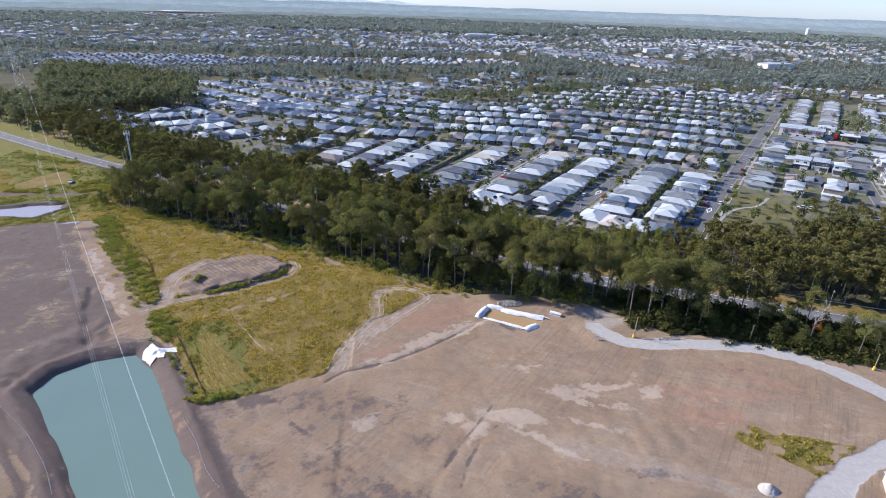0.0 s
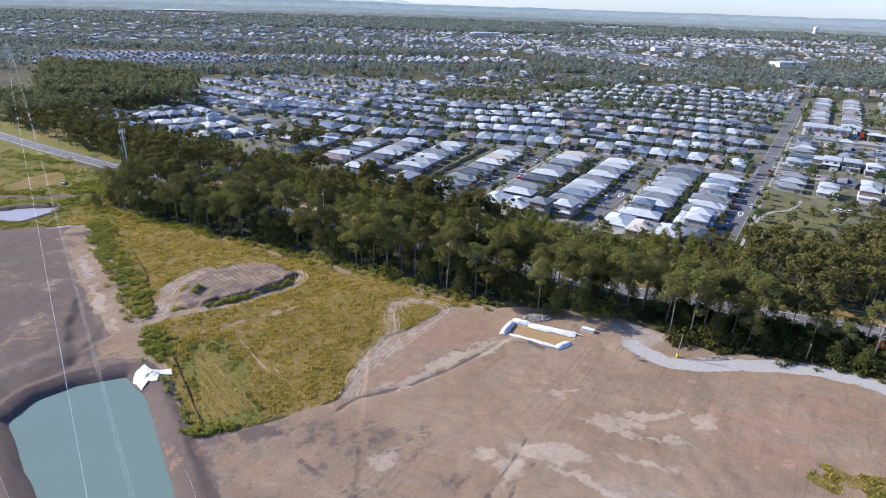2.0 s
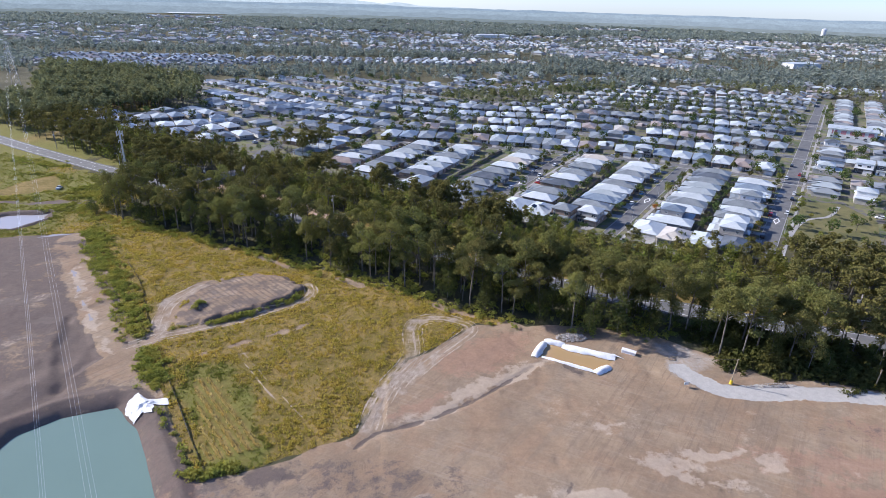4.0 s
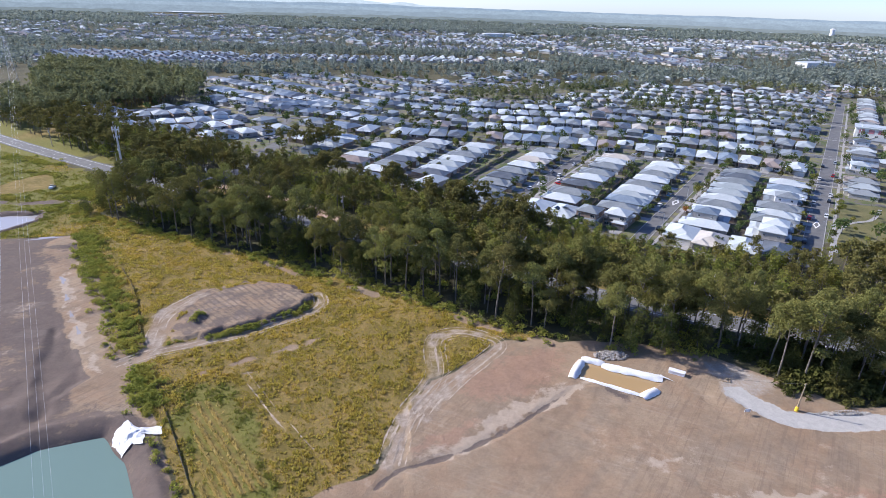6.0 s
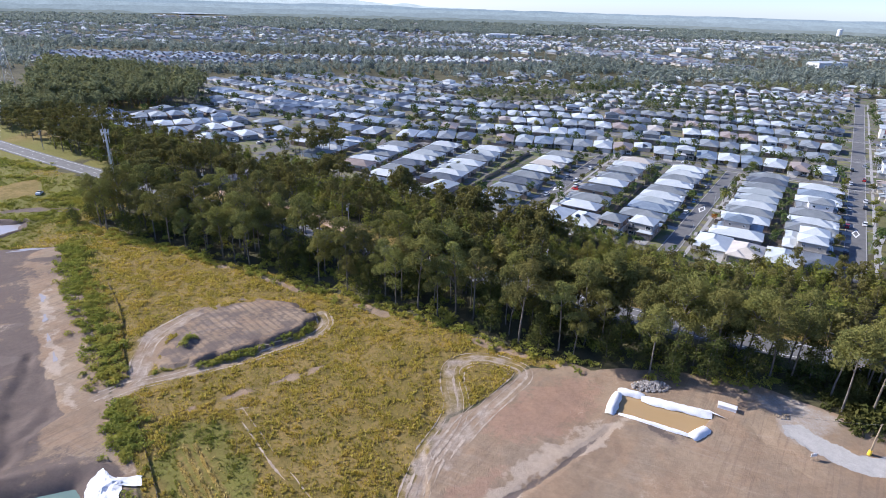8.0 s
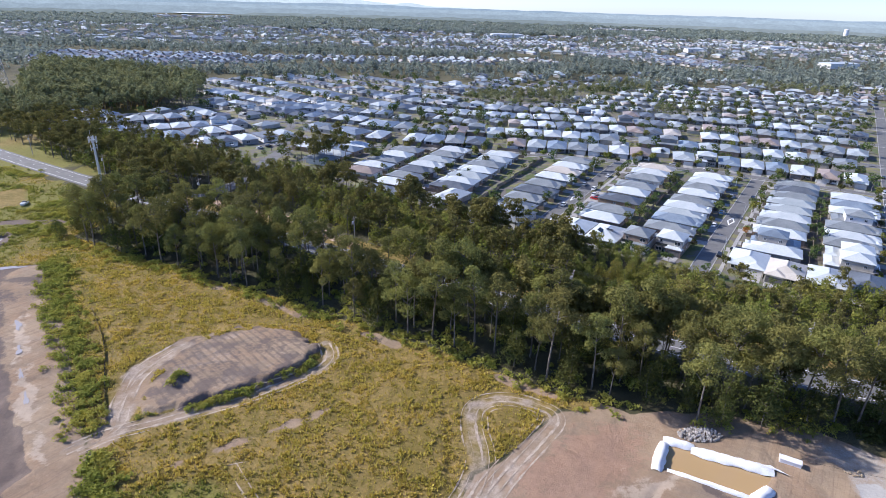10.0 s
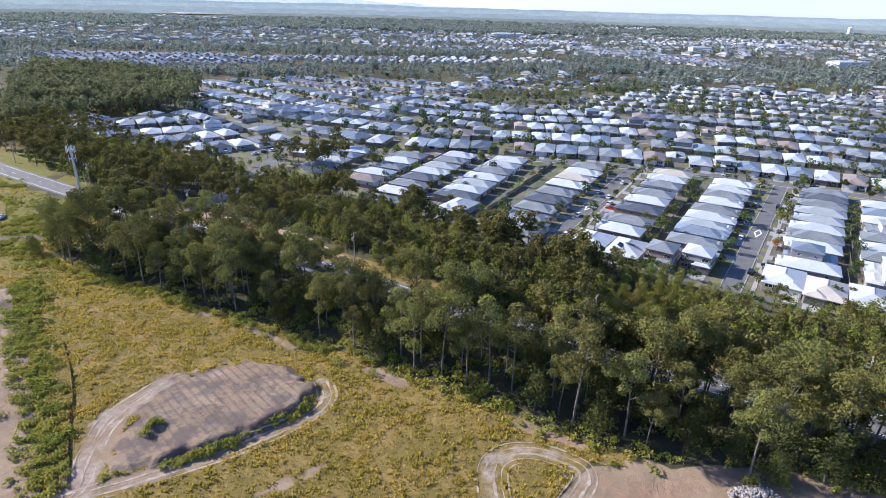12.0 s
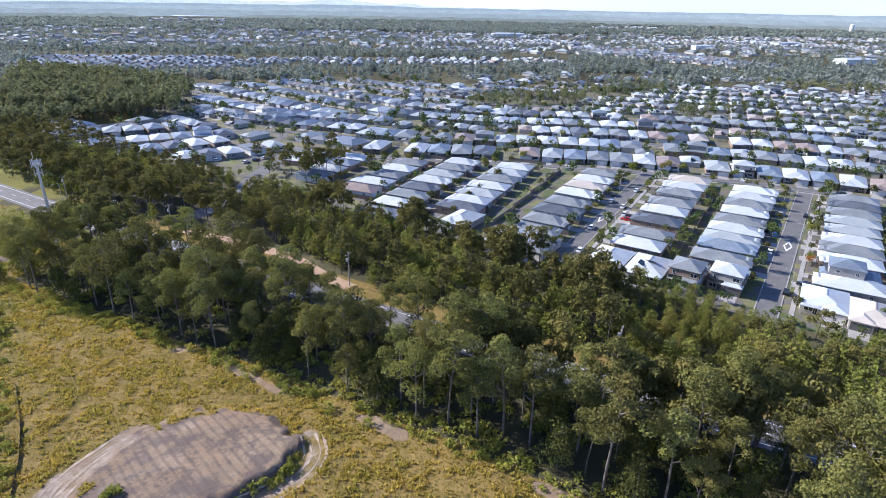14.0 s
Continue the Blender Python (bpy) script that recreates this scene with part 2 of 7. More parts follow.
CABLE = surface("aluminium_cable", (0.62, 0.62, 0.62), (0.75, 0.75, 0.75), 1.0, 0.35, 0.8)
FABRIC = surface("white_geotextile", (0.72, 0.72, 0.72), (0.84, 0.84, 0.83), 0.6, 0.8, fine=5, relief=0.06)
SILT = surface("silt_fence_cloth", (0.045, 0.045, 0.042), (0.10, 0.095, 0.085), 1.0, 0.9)
ROCK = surface("rock_rubble", (0.24, 0.215, 0.19), (0.42, 0.385, 0.35), 0.9, 0.9, island=0.3)
YELLOW = surface("yellow_paint", (0.75, 0.50, 0.03), (0.82, 0.60, 0.06), 2.0, 0.5)
WHITE = surface("white_paint", (0.72, 0.72, 0.72), (0.82, 0.82, 0.81), 1.0, 0.5)
REDDISH = surface("red_paint", (0.55, 0.04, 0.02), (0.62, 0.06, 0.03), 1.0, 0.5)
RUBBER = surface("tyre_rubber", (0.018, 0.018, 0.018), (0.03, 0.03, 0.03), 4.0, 0.9)
FENCEWOOD = surface("paling_fence", (0.16, 0.135, 0.11), (0.26, 0.22, 0.18), 0.9, 0.9, fine=12, relief=0.01, rand=0.2)


def glass_material():
    m, n, l, p = nodes_of("window_glass")
    p.inputs["Base Color"].default_value = (0.03, 0.04, 0.05, 1)
    p.inputs["Roughness"].default_value = 0.05
    p.inputs["Specular IOR Level"].default_value = 0.8
    return m


GLASS = glass_material()


def roof_material(name, a, b):
    """Ribbed, faintly stained painted steel sheet."""
    m, n, l, p = nodes_of(name)
    pos = position(n)
    fac = calc(n, l, "ADD", calc(n, l, "MULTIPLY", noise_node(n, l, pos, 0.22, 4.0), 0.6), calc(n, l, "MULTIPLY", noise_node(n, l, pos, 2.2, 3.0), 0.4))
    col = mix(n, l, ramp(n, l, fac, 0.38, 0.62), a, b)
    h = n.new("ShaderNodeHueSaturation")
    l.new(calc(n, l, "ADD", calc(n, l, "MULTIPLY", n.new("ShaderNodeObjectInfo").outputs["Random"], 0.2), 0.9), h.inputs["Value"])
    l.new(col, h.inputs["Color"])
    l.new(h.outputs[0], p.inputs["Base Color"])
    p.inputs["Roughness"].default_value = 0.42
    tc = n.new("ShaderNodeTexCoord")
    w = n.new("ShaderNodeTexWave")
    w.inputs["Scale"].default_value = 1.3
    l.new(tc.outputs["Object"], w.inputs["Vector"])
    bump(n, l, p, w.outputs["Fac"], 0.15, 0.03)
    return m


ROOFS = {
    "white": roof_material("roof_white", (0.455, 0.500, 0.510), (0.550, 0.582, 0.585)),
    "pale": roof_material("roof_pale", (0.335, 0.375, 0.385), (0.415, 0.450, 0.455)),
    "grey": roof_material("roof_grey", (0.178, 0.198, 0.206), (0.250, 0.270, 0.276)),
    "slate": roof_material("roof_slate", (0.085, 0.098, 0.115), (0.13, 0.145, 0.165)),
    "brown": roof_material("roof_brown", (0.24, 0.19, 0.16), (0.32, 0.26, 0.22)),
    "tan": roof_material("roof_tan", (0.46, 0.42, 0.36), (0.54, 0.50, 0.44)),
    "blue": roof_material("roof_blue", (0.16, 0.20, 0.25), (0.23, 0.28, 0.33)),
}
WALLS = [
    surface("render_cream", (0.42, 0.395, 0.35), (0.52, 0.49, 0.44), 0.4, 0.85, rand=0.08),
    surface("render_grey", (0.27, 0.262, 0.255), (0.36, 0.35, 0.335), 0.4, 0.85, rand=0.08),
    surface("brick_brown", (0.26, 0.19, 0.15), (0.36, 0.28, 0.22), 0.7, 0.9, fine=9, relief=0.01, rand=0.1),
    surface("render_white", (0.70, 0.70, 0.69), (0.78, 0.78, 0.77), 0.4, 0.8, rand=0.05),
    surface("render_dark", (0.08, 0.08, 0.085), (0.13, 0.13, 0.135), 0.4, 0.8, rand=0.1),
]
GARAGE = [surface("garage_panel_light", (0.58, 0.57, 0.55), (0.66, 0.65, 0.63), 0.8, 0.6),
          surface("garage_panel_dark", (0.09, 0.09, 0.095), (0.14, 0.14, 0.145), 0.8, 0.6)]
CARPAINT = [surface("car_white", (0.72, 0.72, 0.72), (0.80, 0.80, 0.80), 1.0, 0.25),
            surface("car_black", (0.012, 0.012, 0.014), (0.02, 0.02, 0.024), 1.0, 0.2),
            surface("car_silver", (0.42, 0.43, 0.45), (0.50, 0.51, 0.52), 1.0, 0.3, 0.4),
            surface("car_blue", (0.02, 0.07, 0.19), (0.03, 0.10, 0.24), 1.0, 0.25),
            surface("car_red", (0.36, 0.02, 0.02), (0.42, 0.03, 0.025), 1.0, 0.25)]

# ---- mesh tools ----
rng = np.random.default_rng(7)


def mesh_np(name, verts, faces, mats=(), index=None, smooth=False):
    """A mesh from arrays; faces all have the same number of corners."""
    verts, faces = np.asarray(verts, np.float32), np.asarray(faces, np.int32)
    k = faces.shape[1]
    me = bpy.data.meshes.new(name)
    me.vertices.add(len(verts))
    me.vertices.foreach_set("co", verts.ravel())
    me.loops.add(faces.size)
    me.loops.foreach_set("vertex_index", faces.ravel())
    me.polygons.add(len(faces))
    me.polygons.foreach_set("loop_start", np.arange(0, faces.size, k, dtype=np.int32))
    if index is not None:
        me.polygons.foreach_set("material_index", np.asarray(index, np.int32))
    for m in mats:
        me.materials.append(m)
    me.update(calc_edges=True)
    me.polygons.foreach_set("use_smooth", np.full(len(faces), smooth))
    return me


def part(name, bm, material, parent=None, label=""):
    """Links a bmesh as one mesh object under a thing or under a part."""
    me = bpy.data.meshes.new(name)
    bm.to_mesh(me)
    bm.free()
    for m in material if isinstance(material, (list, tuple)) else (material,):
        me.materials.append(m)
    ob = new(name, me)
    ob.parent = parent
    return tagged(ob, label)


def linked(name, me, parent=None, label=""):
    ob = new(name, me)
    ob.parent = parent
    return tagged(ob, label)


def box(bm, x0, y0, z0, x1, y1, z1, slot=0):
    v = [bm.verts.new((x, y, z)) for z in (z0, z1) for x, y in ((x0, y0), (x1, y0), (x1, y1), (x0, y1))]
    for q in ((3, 2, 1, 0), (4, 5, 6, 7), (0, 1, 5, 4), (1, 2, 6, 5), (2, 3, 7, 6), (3, 0, 4, 7)):
        bm.faces.new([v[i] for i in q]).material_index = slot
    return v


def boxes(*rows):
    bm = bmesh.new()
    for r in rows:
        box(bm, *r)
    return bm


def tube(points, radii, sides=6):
    """Quads of a tapered tube through the points."""
    points, out, faces = np.asarray(points, float), [], []
    for i, (p, r) in enumerate(zip(points, radii)):
        d = points[min(i + 1, len(points) - 1)] - points[max(i - 1, 0)]
        d /= np.linalg.norm(d) + 1e-9
        a = np.cross(d, (0, 0, 1) if abs(d[2]) < 0.9 else (1, 0, 0))
        a /= np.linalg.norm(a)
        b = np.cross(d, a)
        ang = np.linspace(0, 2 * np.pi, sides, endpoint=False)
        out.append(p + r * (np.cos(ang)[:, None] * a + np.sin(ang)[:, None] * b))
    for i in range(len(points) - 1):
        for j in range(sides):
            k = (j + 1) % sides
            faces.append((i * sides + j, i * sides + k, (i + 1) * sides + k, (i + 1) * sides + j))
    return np.concatenate(out), np.array(faces)


def gather(pieces):
    """Joins lists of (verts, faces) into one."""
    vs, fs, n = [], [], 0
    for v, f in pieces:
        vs.append(v)
        fs.append(f + n)
        n += len(v)
    return np.concatenate(vs), np.concatenate(fs)


def inside(px, py, poly):
    """Signed distance of points to a polygon's edge, positive inside."""
    poly = np.asarray(poly, float)
    dist, flag = np.full(px.shape, 1e9), np.zeros(px.shape, bool)
    for (x0, y0), (x1, y1) in zip(poly, np.roll(poly, -1, 0)):
        dx, dy = x1 - x0, y1 - y0
        t = np.clip(((px - x0) * dx + (py - y0) * dy) / (dx * dx + dy * dy), 0, 1)
        dist = np.minimum(dist, np.hypot(px - x0 - t * dx, py - y0 - t * dy))
        hit = ((y0 > py) != (y1 > py)) & (px < dx * (py - y0) / (dy if dy else 1e-9) + x0)
        flag ^= hit
    return np.where(flag, dist, -dist)


def along(px, py, line):
    """Distance of points to a polyline."""
    dist = np.full(px.shape, 1e9)
    for (x0, y0), (x1, y1) in zip(line, line[1:]):
        dx, dy = x1 - x0, y1 - y0
        t = np.clip(((px - x0) * dx + (py - y0) * dy) / (dx * dx + dy * dy), 0, 1)
        dist = np.minimum(dist, np.hypot(px - x0 - t * dx, py - y0 - t * dy))
    return dist


def smooth_line(line, step=2.0):
    """A rounded, evenly stepped copy of a polyline."""
    p = np.asarray(line, float)
    for _ in range(3):
        q = np.empty((2 * len(p) - 2, 2))
        q[0::2], q[1::2] = 0.75 * p[:-1] + 0.25 * p[1:], 0.25 * p[:-1] + 0.75 * p[1:]
        p = np.vstack([p[:1], q, p[-1:]])
    s = np.r_[0, np.cumsum(np.hypot(*np.diff(p, axis=0).T))]
    t = np.linspace(0, s[-1], max(2, int(s[-1] / step) + 1))
    return np.c_[np.interp(t, s, p[:, 0]), np.interp(t, s, p[:, 1])]


_lattice = np.random.default_rng(3).random((8, 257, 257))


def wobble(x, y, scale, layer=0):
    """Smooth noise, 0 to 1, over the plan."""
    u, v = (x / scale) % 256, (y / scale) % 256
    i, j = np.floor(u).astype(int), np.floor(v).astype(int)
    f, g = u - i, v - j
    f, g = f * f * (3 - 2 * f), g * g * (3 - 2 * g)
    a = _lattice[layer]
    i1, j1 = (i + 1) % 257, (j + 1) % 257
    return (a[i, j] * (1 - f) + a[i1, j] * f) * (1 - g) + (a[i, j1] * (1 - f) + a[i1, j1] * f) * g


# ---- the plan ----
# u runs along the estate's streets, away from the camera; v runs across them, along the highway.
UC, US = math.cos(radians(53.2)), math.sin(radians(53.2))


def xy(u, v):
    return u * UC + v * US, u * US - v * UC


def to_uv(x, y):
    return x * UC + y * US, x * US - y * UC


HIGHWAY_V = (-900, -640, -465, -343, -105, -52, -12, 57, 160, 300)
HIGHWAY_U = (190, 176, 172, 175, 190.5, 196.5, 206, 224, 256, 300)
EDGE_V = (-330, -300, -265, -195, -136, -89, -61, -40, -30, -22, -15, 7, 38, 54, 130, 220)
EDGE_U = (150, 137, 133, 146, 154, 158, 160, 173, 182.5, 181, 173, 182, 189.5, 195, 216, 244)
POND_LINE = [(-83, 119), (-81, 127), (-75, 132.5), (-64, 136), (-57, 128.5), (-43.5, 106), (-34, 90), (-22, 70), (-10, 45), (-40, 45), (-53, 81), (-63, 95), (-73, 107)]
EARTH = [(-420, -120), (-420, 215), (-200, 232), (-163, 238), (-141, 243), (-126, 246), (-106, 219), (-71, 165), (-55, 140), (-40, 114), (-36, 110.5), (-20, 117), (-7, 124),
         (-2.3, 135.5), (5, 154), (11, 157.5), (26, 172), (47, 171), (60, 171.5), (78, 165), (92, 152), (102, 143), (114, 140.5), (130, 136), (144, 127.5), (161, 121), (222, 84), (360, 10), (360, -120)]
FIELD = [(-36, 110.5), (-20, 117), (-7, 124), (-2.3, 135.5), (5, 154), (11, 157.5), (26, 172), (46, 168), (24, 180.5), (6, 191), (-17, 206), (-44, 222), (-68, 235), (-102, 255), (-128, 270), (-122, 292), (-138, 318), (-165, 333),
         (-260, 390), (-330, 400), (-330, 225), (-200, 232), (-163, 238), (-141, 243), (-126, 246), (-106, 219), (-71, 165), (-55, 140)]
MOUND = [(-62, 171.5), (-54.5, 173.5), (-47, 177), (-38.5, 182.5), (-30.5, 189.5), (-29.5, 197), (-37, 204.5), (-46.5, 208), (-56.5, 208.5), (-63.5, 200.5), (-67, 189), (-65.5, 178)]
RIDGE = [(-99, 126), (-96, 137), (-89.5, 145), (-85, 151), (-82, 158), (-77.5, 149), (-80.5, 142), (-85, 133), (-89, 127), (-91.5, 119.5)]
TERRACE = [(-90, 118), (-79.6, 108.1), (-71.3, 100.6), (-60.3, 89.1), (-52, 78)]
SMOOTH = [(-193, 300), (-190, 311), (-186, 321), (-179, 329), (-166, 306), (-174, 298), (-188, 291)]
HOLLOW = [(-84, 147), (-92.7, 164.5), (-97, 179.2), (-87.3, 169), (-76.7, 156), (-79, 147.4), (-79.5, 141)]
LOWER = [(-49.5, 146.5), (-43.5, 146.5), (-34, 133), (-26, 121), (-37.4, 115.4), (-43, 130)]
GREEN = [(-57.5, 152.5), (-41.6, 153.5), (-30, 137), (-20.3, 120.5), (-24, 114), (-36, 112), (-51, 140)]
SCARP = [(-6.5, 120.0), (-2.0, 124.7), (5.2, 127.0), (12.6, 130.2), (23.6, 137.4), (35.9, 147.2), (41.5, 151.7)]
HAUL = smooth_line([(79, 147), (81, 142), (85, 138), (92, 136.6), (112, 136.4), (128.5, 133.2), (141, 124.5), (151, 110.5), (156, 90), (150, 60)])
HAUL2 = smooth_line([(150, 92), (131, 87), (117, 81), (100, 68), (90, 50)])
TRACKS = [smooth_line(t) for t in (
    [(-3.9, 126), (-1.8, 139), (4, 150.5), (7.2, 157.5), (5.4, 168), (7.5, 174.2), (13, 176.6), (21, 174), (25.5, 170), (17, 160), (9.6, 151), (3, 140)],
    [(-72.5, 160.5), (-66.7, 167), (-69, 173), (-71.2, 180), (-71.8, 187), (-68.3, 194), (-64.9, 199.5)],
    [(-69.9, 162.8), (-65.5, 168), (-67.7, 177.2), (-69.4, 184.6), (-65.8, 192.8), (-63, 199)],
    [(-71, 161.5), (-65.6, 166.8), (-58.3, 169.2), (-47.5, 174.2), (-37.4, 181.2), (-28.6, 187.8), (-26, 193.5), (-28.5, 199)],
    [(-40.7, 156.8), (-36.8, 151.5), (-33.1, 146.6), (-28.5, 139.9), (-24.6, 135.3), (-20.5, 130)],
    [(-41, 156.6), (-35.9, 158.1)],
    [(34, 151), (42, 150), (50, 145), (57, 142.5), (66, 144)],
)]
POND2 = [(-176, 252), (-168, 253), (-157, 251.5), (-151, 263), (-153, 269), (-163, 268), (-178, 262)]
PUDDLES = ((-135, 243, 4.6, 1.1, 20), (-110, 208, 3.0, 0.6, -55), (-102.5, 196, 2.4, 0.5, -60), (-96, 186, 2.0, 0.4, -57), (-89.5, 177, 2.6, 0.4, -55))
BASIN = [(41.8, 155.6), (45.9, 160.6), (61.6, 152.4), (56.2, 147.6)]


def ease(x, a, b):
    t = np.clip((x - a) / (b - a), 0, 1)
    return t * t * (3 - 2 * t)


def spread(lo, hi, step, end, n):
    """Even steps from lo to hi, growing steps out to +-end."""
    mid = np.arange(lo, hi + step / 2, step)
    out = np.geomspace(step, end, n)
    return np.concatenate([(lo - out)[::-1], mid, hi + out])


def land(x, y):
    """Height of the ground and its two cover masks."""
    warp = (wobble(x, y, 7, 1) - 0.5) * 5 + (wobble(x, y, 2.3, 2) - 0.5) * 1.8
    near = ease(-np.hypot(x, y - 150), -420, -300)
    d_pond = inside(x, y, POND_LINE) + (wobble(x, y, 6, 3) - 0.5) * 0.9
    d_earth, d_field = inside(x, y, EARTH) + warp * 0.35, inside(x, y, FIELD) + warp * 0.35
    d_mound = inside(x, y, MOUND) + (wobble(x, y, 3, 4) - 0.5) * 1.8 + (wobble(x, y, 1.2, 2) - 0.5) * 1.2
    d_basin = inside(x, y, BASIN)
    z = near * ((wobble(x, y, 23, 0) - 0.5) * 0.7 + (wobble(x, y, 3.1, 5) - 0.5) * 0.22)
    flat = ease(-inside(x, y, POND_LINE), -2, 14)
    z = z * flat - 3.4 * ease(d_pond, -3.2, 3.0)
    # bank beside the pond and a rise left of it
    z += (0.6 + 0.3 * wobble(x, y, 9, 2)) * np.exp(-((d_pond + 5.0) / 1.6) ** 2) * near
    top = 1.9 * np.clip((x + 68) / 15, 0.08, 1) * (1 - np.clip(((x + 49) * -0.65 + (y - 172.5) * 0.76) / 34, 0, 0.95))
    z += top * ease(d_mound, -1.0, 2.0)
    z -= 0.9 * ease(inside(x, y, HOLLOW) + (wobble(x, y, 3, 2) - 0.5) * 2, -1.5, 1.5)
    ribs = (wobble(x, y, 1.7, 6) - 0.5) * 0.06 * ease(d_mound, -1, 1)
    z += ribs
    d_ridge = inside(x, y, RIDGE) + warp * 0.3
    z += (0.3 + 0.7 * wobble(x, y, 6, 3)) * ease(d_ridge, -2.5, 4.0)
    d_ter = along(x, y, TERRACE) + (wobble(x, y, 8, 5) - 0.5) * 1.2
    west = ease(-d_pond, 0.5, 2.0) * ease(-x - 0.9 * (y - 60), -12, 8) * ease(-x, 50, 56)
    shelf = np.sin(d_ter * 1.8) * ease(-d_ter, -9.5, -7.5) * west
    z += 0.16 * shelf
    heap = 1.3 * np.exp(-(((x + 59.6) / 1.9) ** 2 + ((y - 182.5) / 2.6) ** 2))
    z += heap
    z = np.where(d_basin > -1.2, np.minimum(z, -1.6 * ease(d_basin, -1.2, 1.2)), z)
    d_two = inside(x, y, POND2) + (wobble(x, y, 3, 3) - 0.5) * 1.5
    z = np.where(d_two > -4, z * ease(-d_two, 0, 4) + 0.5 * np.exp(-((d_two + 3.5) / 1.5) ** 2) - 1.3 * ease(d_two, -2.5, 1.5), z)
    # stony ridge left by the scraper between field and pad
    d_haul = np.minimum(along(x, y, HAUL), along(x, y, HAUL2))
    z = np.where(d_haul < 9, z * ease(d_haul, 4, 9) + 0.08 * (1 - ease(d_haul, 4, 9)), z)
    hu, hv = to_uv(x, y)
    d_road = np.abs(hu - np.interp(hv, HIGHWAY_V, HIGHWAY_U))
    z = z * ease(d_road, 6, 14)
    z = z * (1 - ease(hu, 236, 248))
    for px, py, prx, pry, pturn in PUDDLES:
        w = ease(-np.hypot(x - px, y - py), -prx * 2.2, -prx * 1.2)
        z = z * (1 - w) - 0.04 * w * ease(-np.hypot(x - px, y - py), -prx * 1.6, -prx)
    spoil = np.exp(-(((x - 44) * 0.87 - (y - 150) * 0.5) / 6.5) ** 2 - (((x - 44) * 0.5 + (y - 150) * 0.87) / 1.5) ** 2)
    z = z + spoil * (0.35 + 0.6 * wobble(x, y, 1.7, 5))
    z = np.where(((x < -150) | (y > 240)) & (d_two < -5), np.minimum(z, 0.02), z)
    track = np.zeros(x.shape)
    for k, line in enumerate(TRACKS):
        d = along(x, y, line) + (wobble(x, y, 9, 6) - 0.5) * 0.7
        rut = (0.53 if k == 0 else 0.52 if k < 4 else 0.38) * np.exp(-(d / (3.0 if k == 0 else 2.3 if k < 4 else 1.2)) ** 4) * (0.75 + 0.5 * wobble(x, y, 2.1, 3))
        track = np.maximum(track, rut)
        z = z - 0.12 * rut
    scar = np.abs(wobble(x * 0.7 + y * 0.7, (y - x) * 0.16, 2.2, 7) - 0.5)
    z = z - 0.10 * (1 - ease(scar, 0.0, 0.10)) * ease(d_earth, 2, 5)
    furrow = np.minimum(along(x, y, [(-121, 234), (-110, 238), (-95, 247.5), (-84, 250)]), along(x, y, [(-20, 196), (-40, 210), (-55, 216), (-84, 230)])) + (wobble(x, y, 6, 2) - 0.5) * 1.4
    cut = np.minimum(along(x, y, [(-19.7, 115.8), (-15.8, 109.2), (-12.8, 103.2), (-8.4, 99.3), (-4.4, 96.5), (1.1, 90.3), (5, 85.4), (7, 78)]), np.minimum(along(x, y, [(20.9, 79.6), (24.8, 87), (29.1, 94.4), (33.6, 100.7), (38.6, 108.1)]), along(x, y, [(27.8, 80.8), (30.3, 88.4), (34.3, 96), (38.8, 100.5)])))
    cut = cut + (wobble(x, y, 3, 4) - 0.5) * 0.5
    scarp = along(x, y, SCARP) + (wobble(x, y, 2.5, 4) - 0.5) * 0.9
    z = z - 0.30 * np.exp(-(scarp / 0.6) ** 2)
    z = z - 0.13 * np.exp(-(cut / 0.7) ** 2)
    z = z - 0.22 * np.exp(-(furrow / 0.8) ** 2)
    old = np.exp(-((d_field - 2.5 + warp) / 1.3) ** 2) * (wobble(x, y, 14, 7) > 0.62)
    earth = ease(d_earth, -1.2, 1.2)
    # bare streaks within the field
    strip = along(x, y, [(-60.5, 153), (-53.1, 155.6), (-45.2, 160.3), (-37.4, 164.6), (-30, 169.2), (-24, 173.3)])
    earth = np.maximum(earth, (0.42 + 0.34 * wobble(x, y, 2.6, 4)) * ease(-strip + warp * 0.6, -2.6, -0.2))
    upper = ease((x + 49) * -0.65 + (y - 172.5) * 0.76, 12, 24)
    earth = np.maximum(earth, ease(d_mound + warp * 0.3 - upper * 5.0 * (wobble(x, y, 1.9, 4) + 0.5 * wobble(x, y, 5, 2) - 0.35), -1.5, 1.0))
    around = np.minimum(along(x, y, [(-67, 164), (-68, 176), (-69, 188), (-62, 201)]), along(x, y, [(-66, 167.5), (-58.3, 170), (-47.5, 175), (-37.4, 182), (-30, 188)]) + 1.5)
    earth = np.maximum(earth, (0.5 + 0.3 * wobble(x, y, 2.5, 3)) * ease(-around - np.abs(warp) * 0.5, -5.5, -2.5))
    # worn strip along the trees
    rim = along(x, y, [(-66.7, 230.5), (-52.6, 225), (-40.2, 215), (-29, 210), (-13.8, 200.5), (-1.3, 192), (8.3, 187), (24, 178), (40, 170)])
    earth = np.maximum(earth, ease(wobble(x, y, 8, 2), 0.24, 0.52) * ease(-rim - np.abs(warp) * 0.5, -3.4, -0.8))
    gravel = np.maximum(ease(-d_haul + (wobble(x, y, 5, 2) - 0.5) * 1.5 + (wobble(x, y, 1.3, 4) - 0.5) * 0.8, -3.7, -2.5), ease(inside(x, y, [(70, 158), (77, 161), (86, 162), (92, 151), (84, 140), (76, 143), (74, 150)]) + warp * 0.8, -2.5, 3.5) * 0.5)
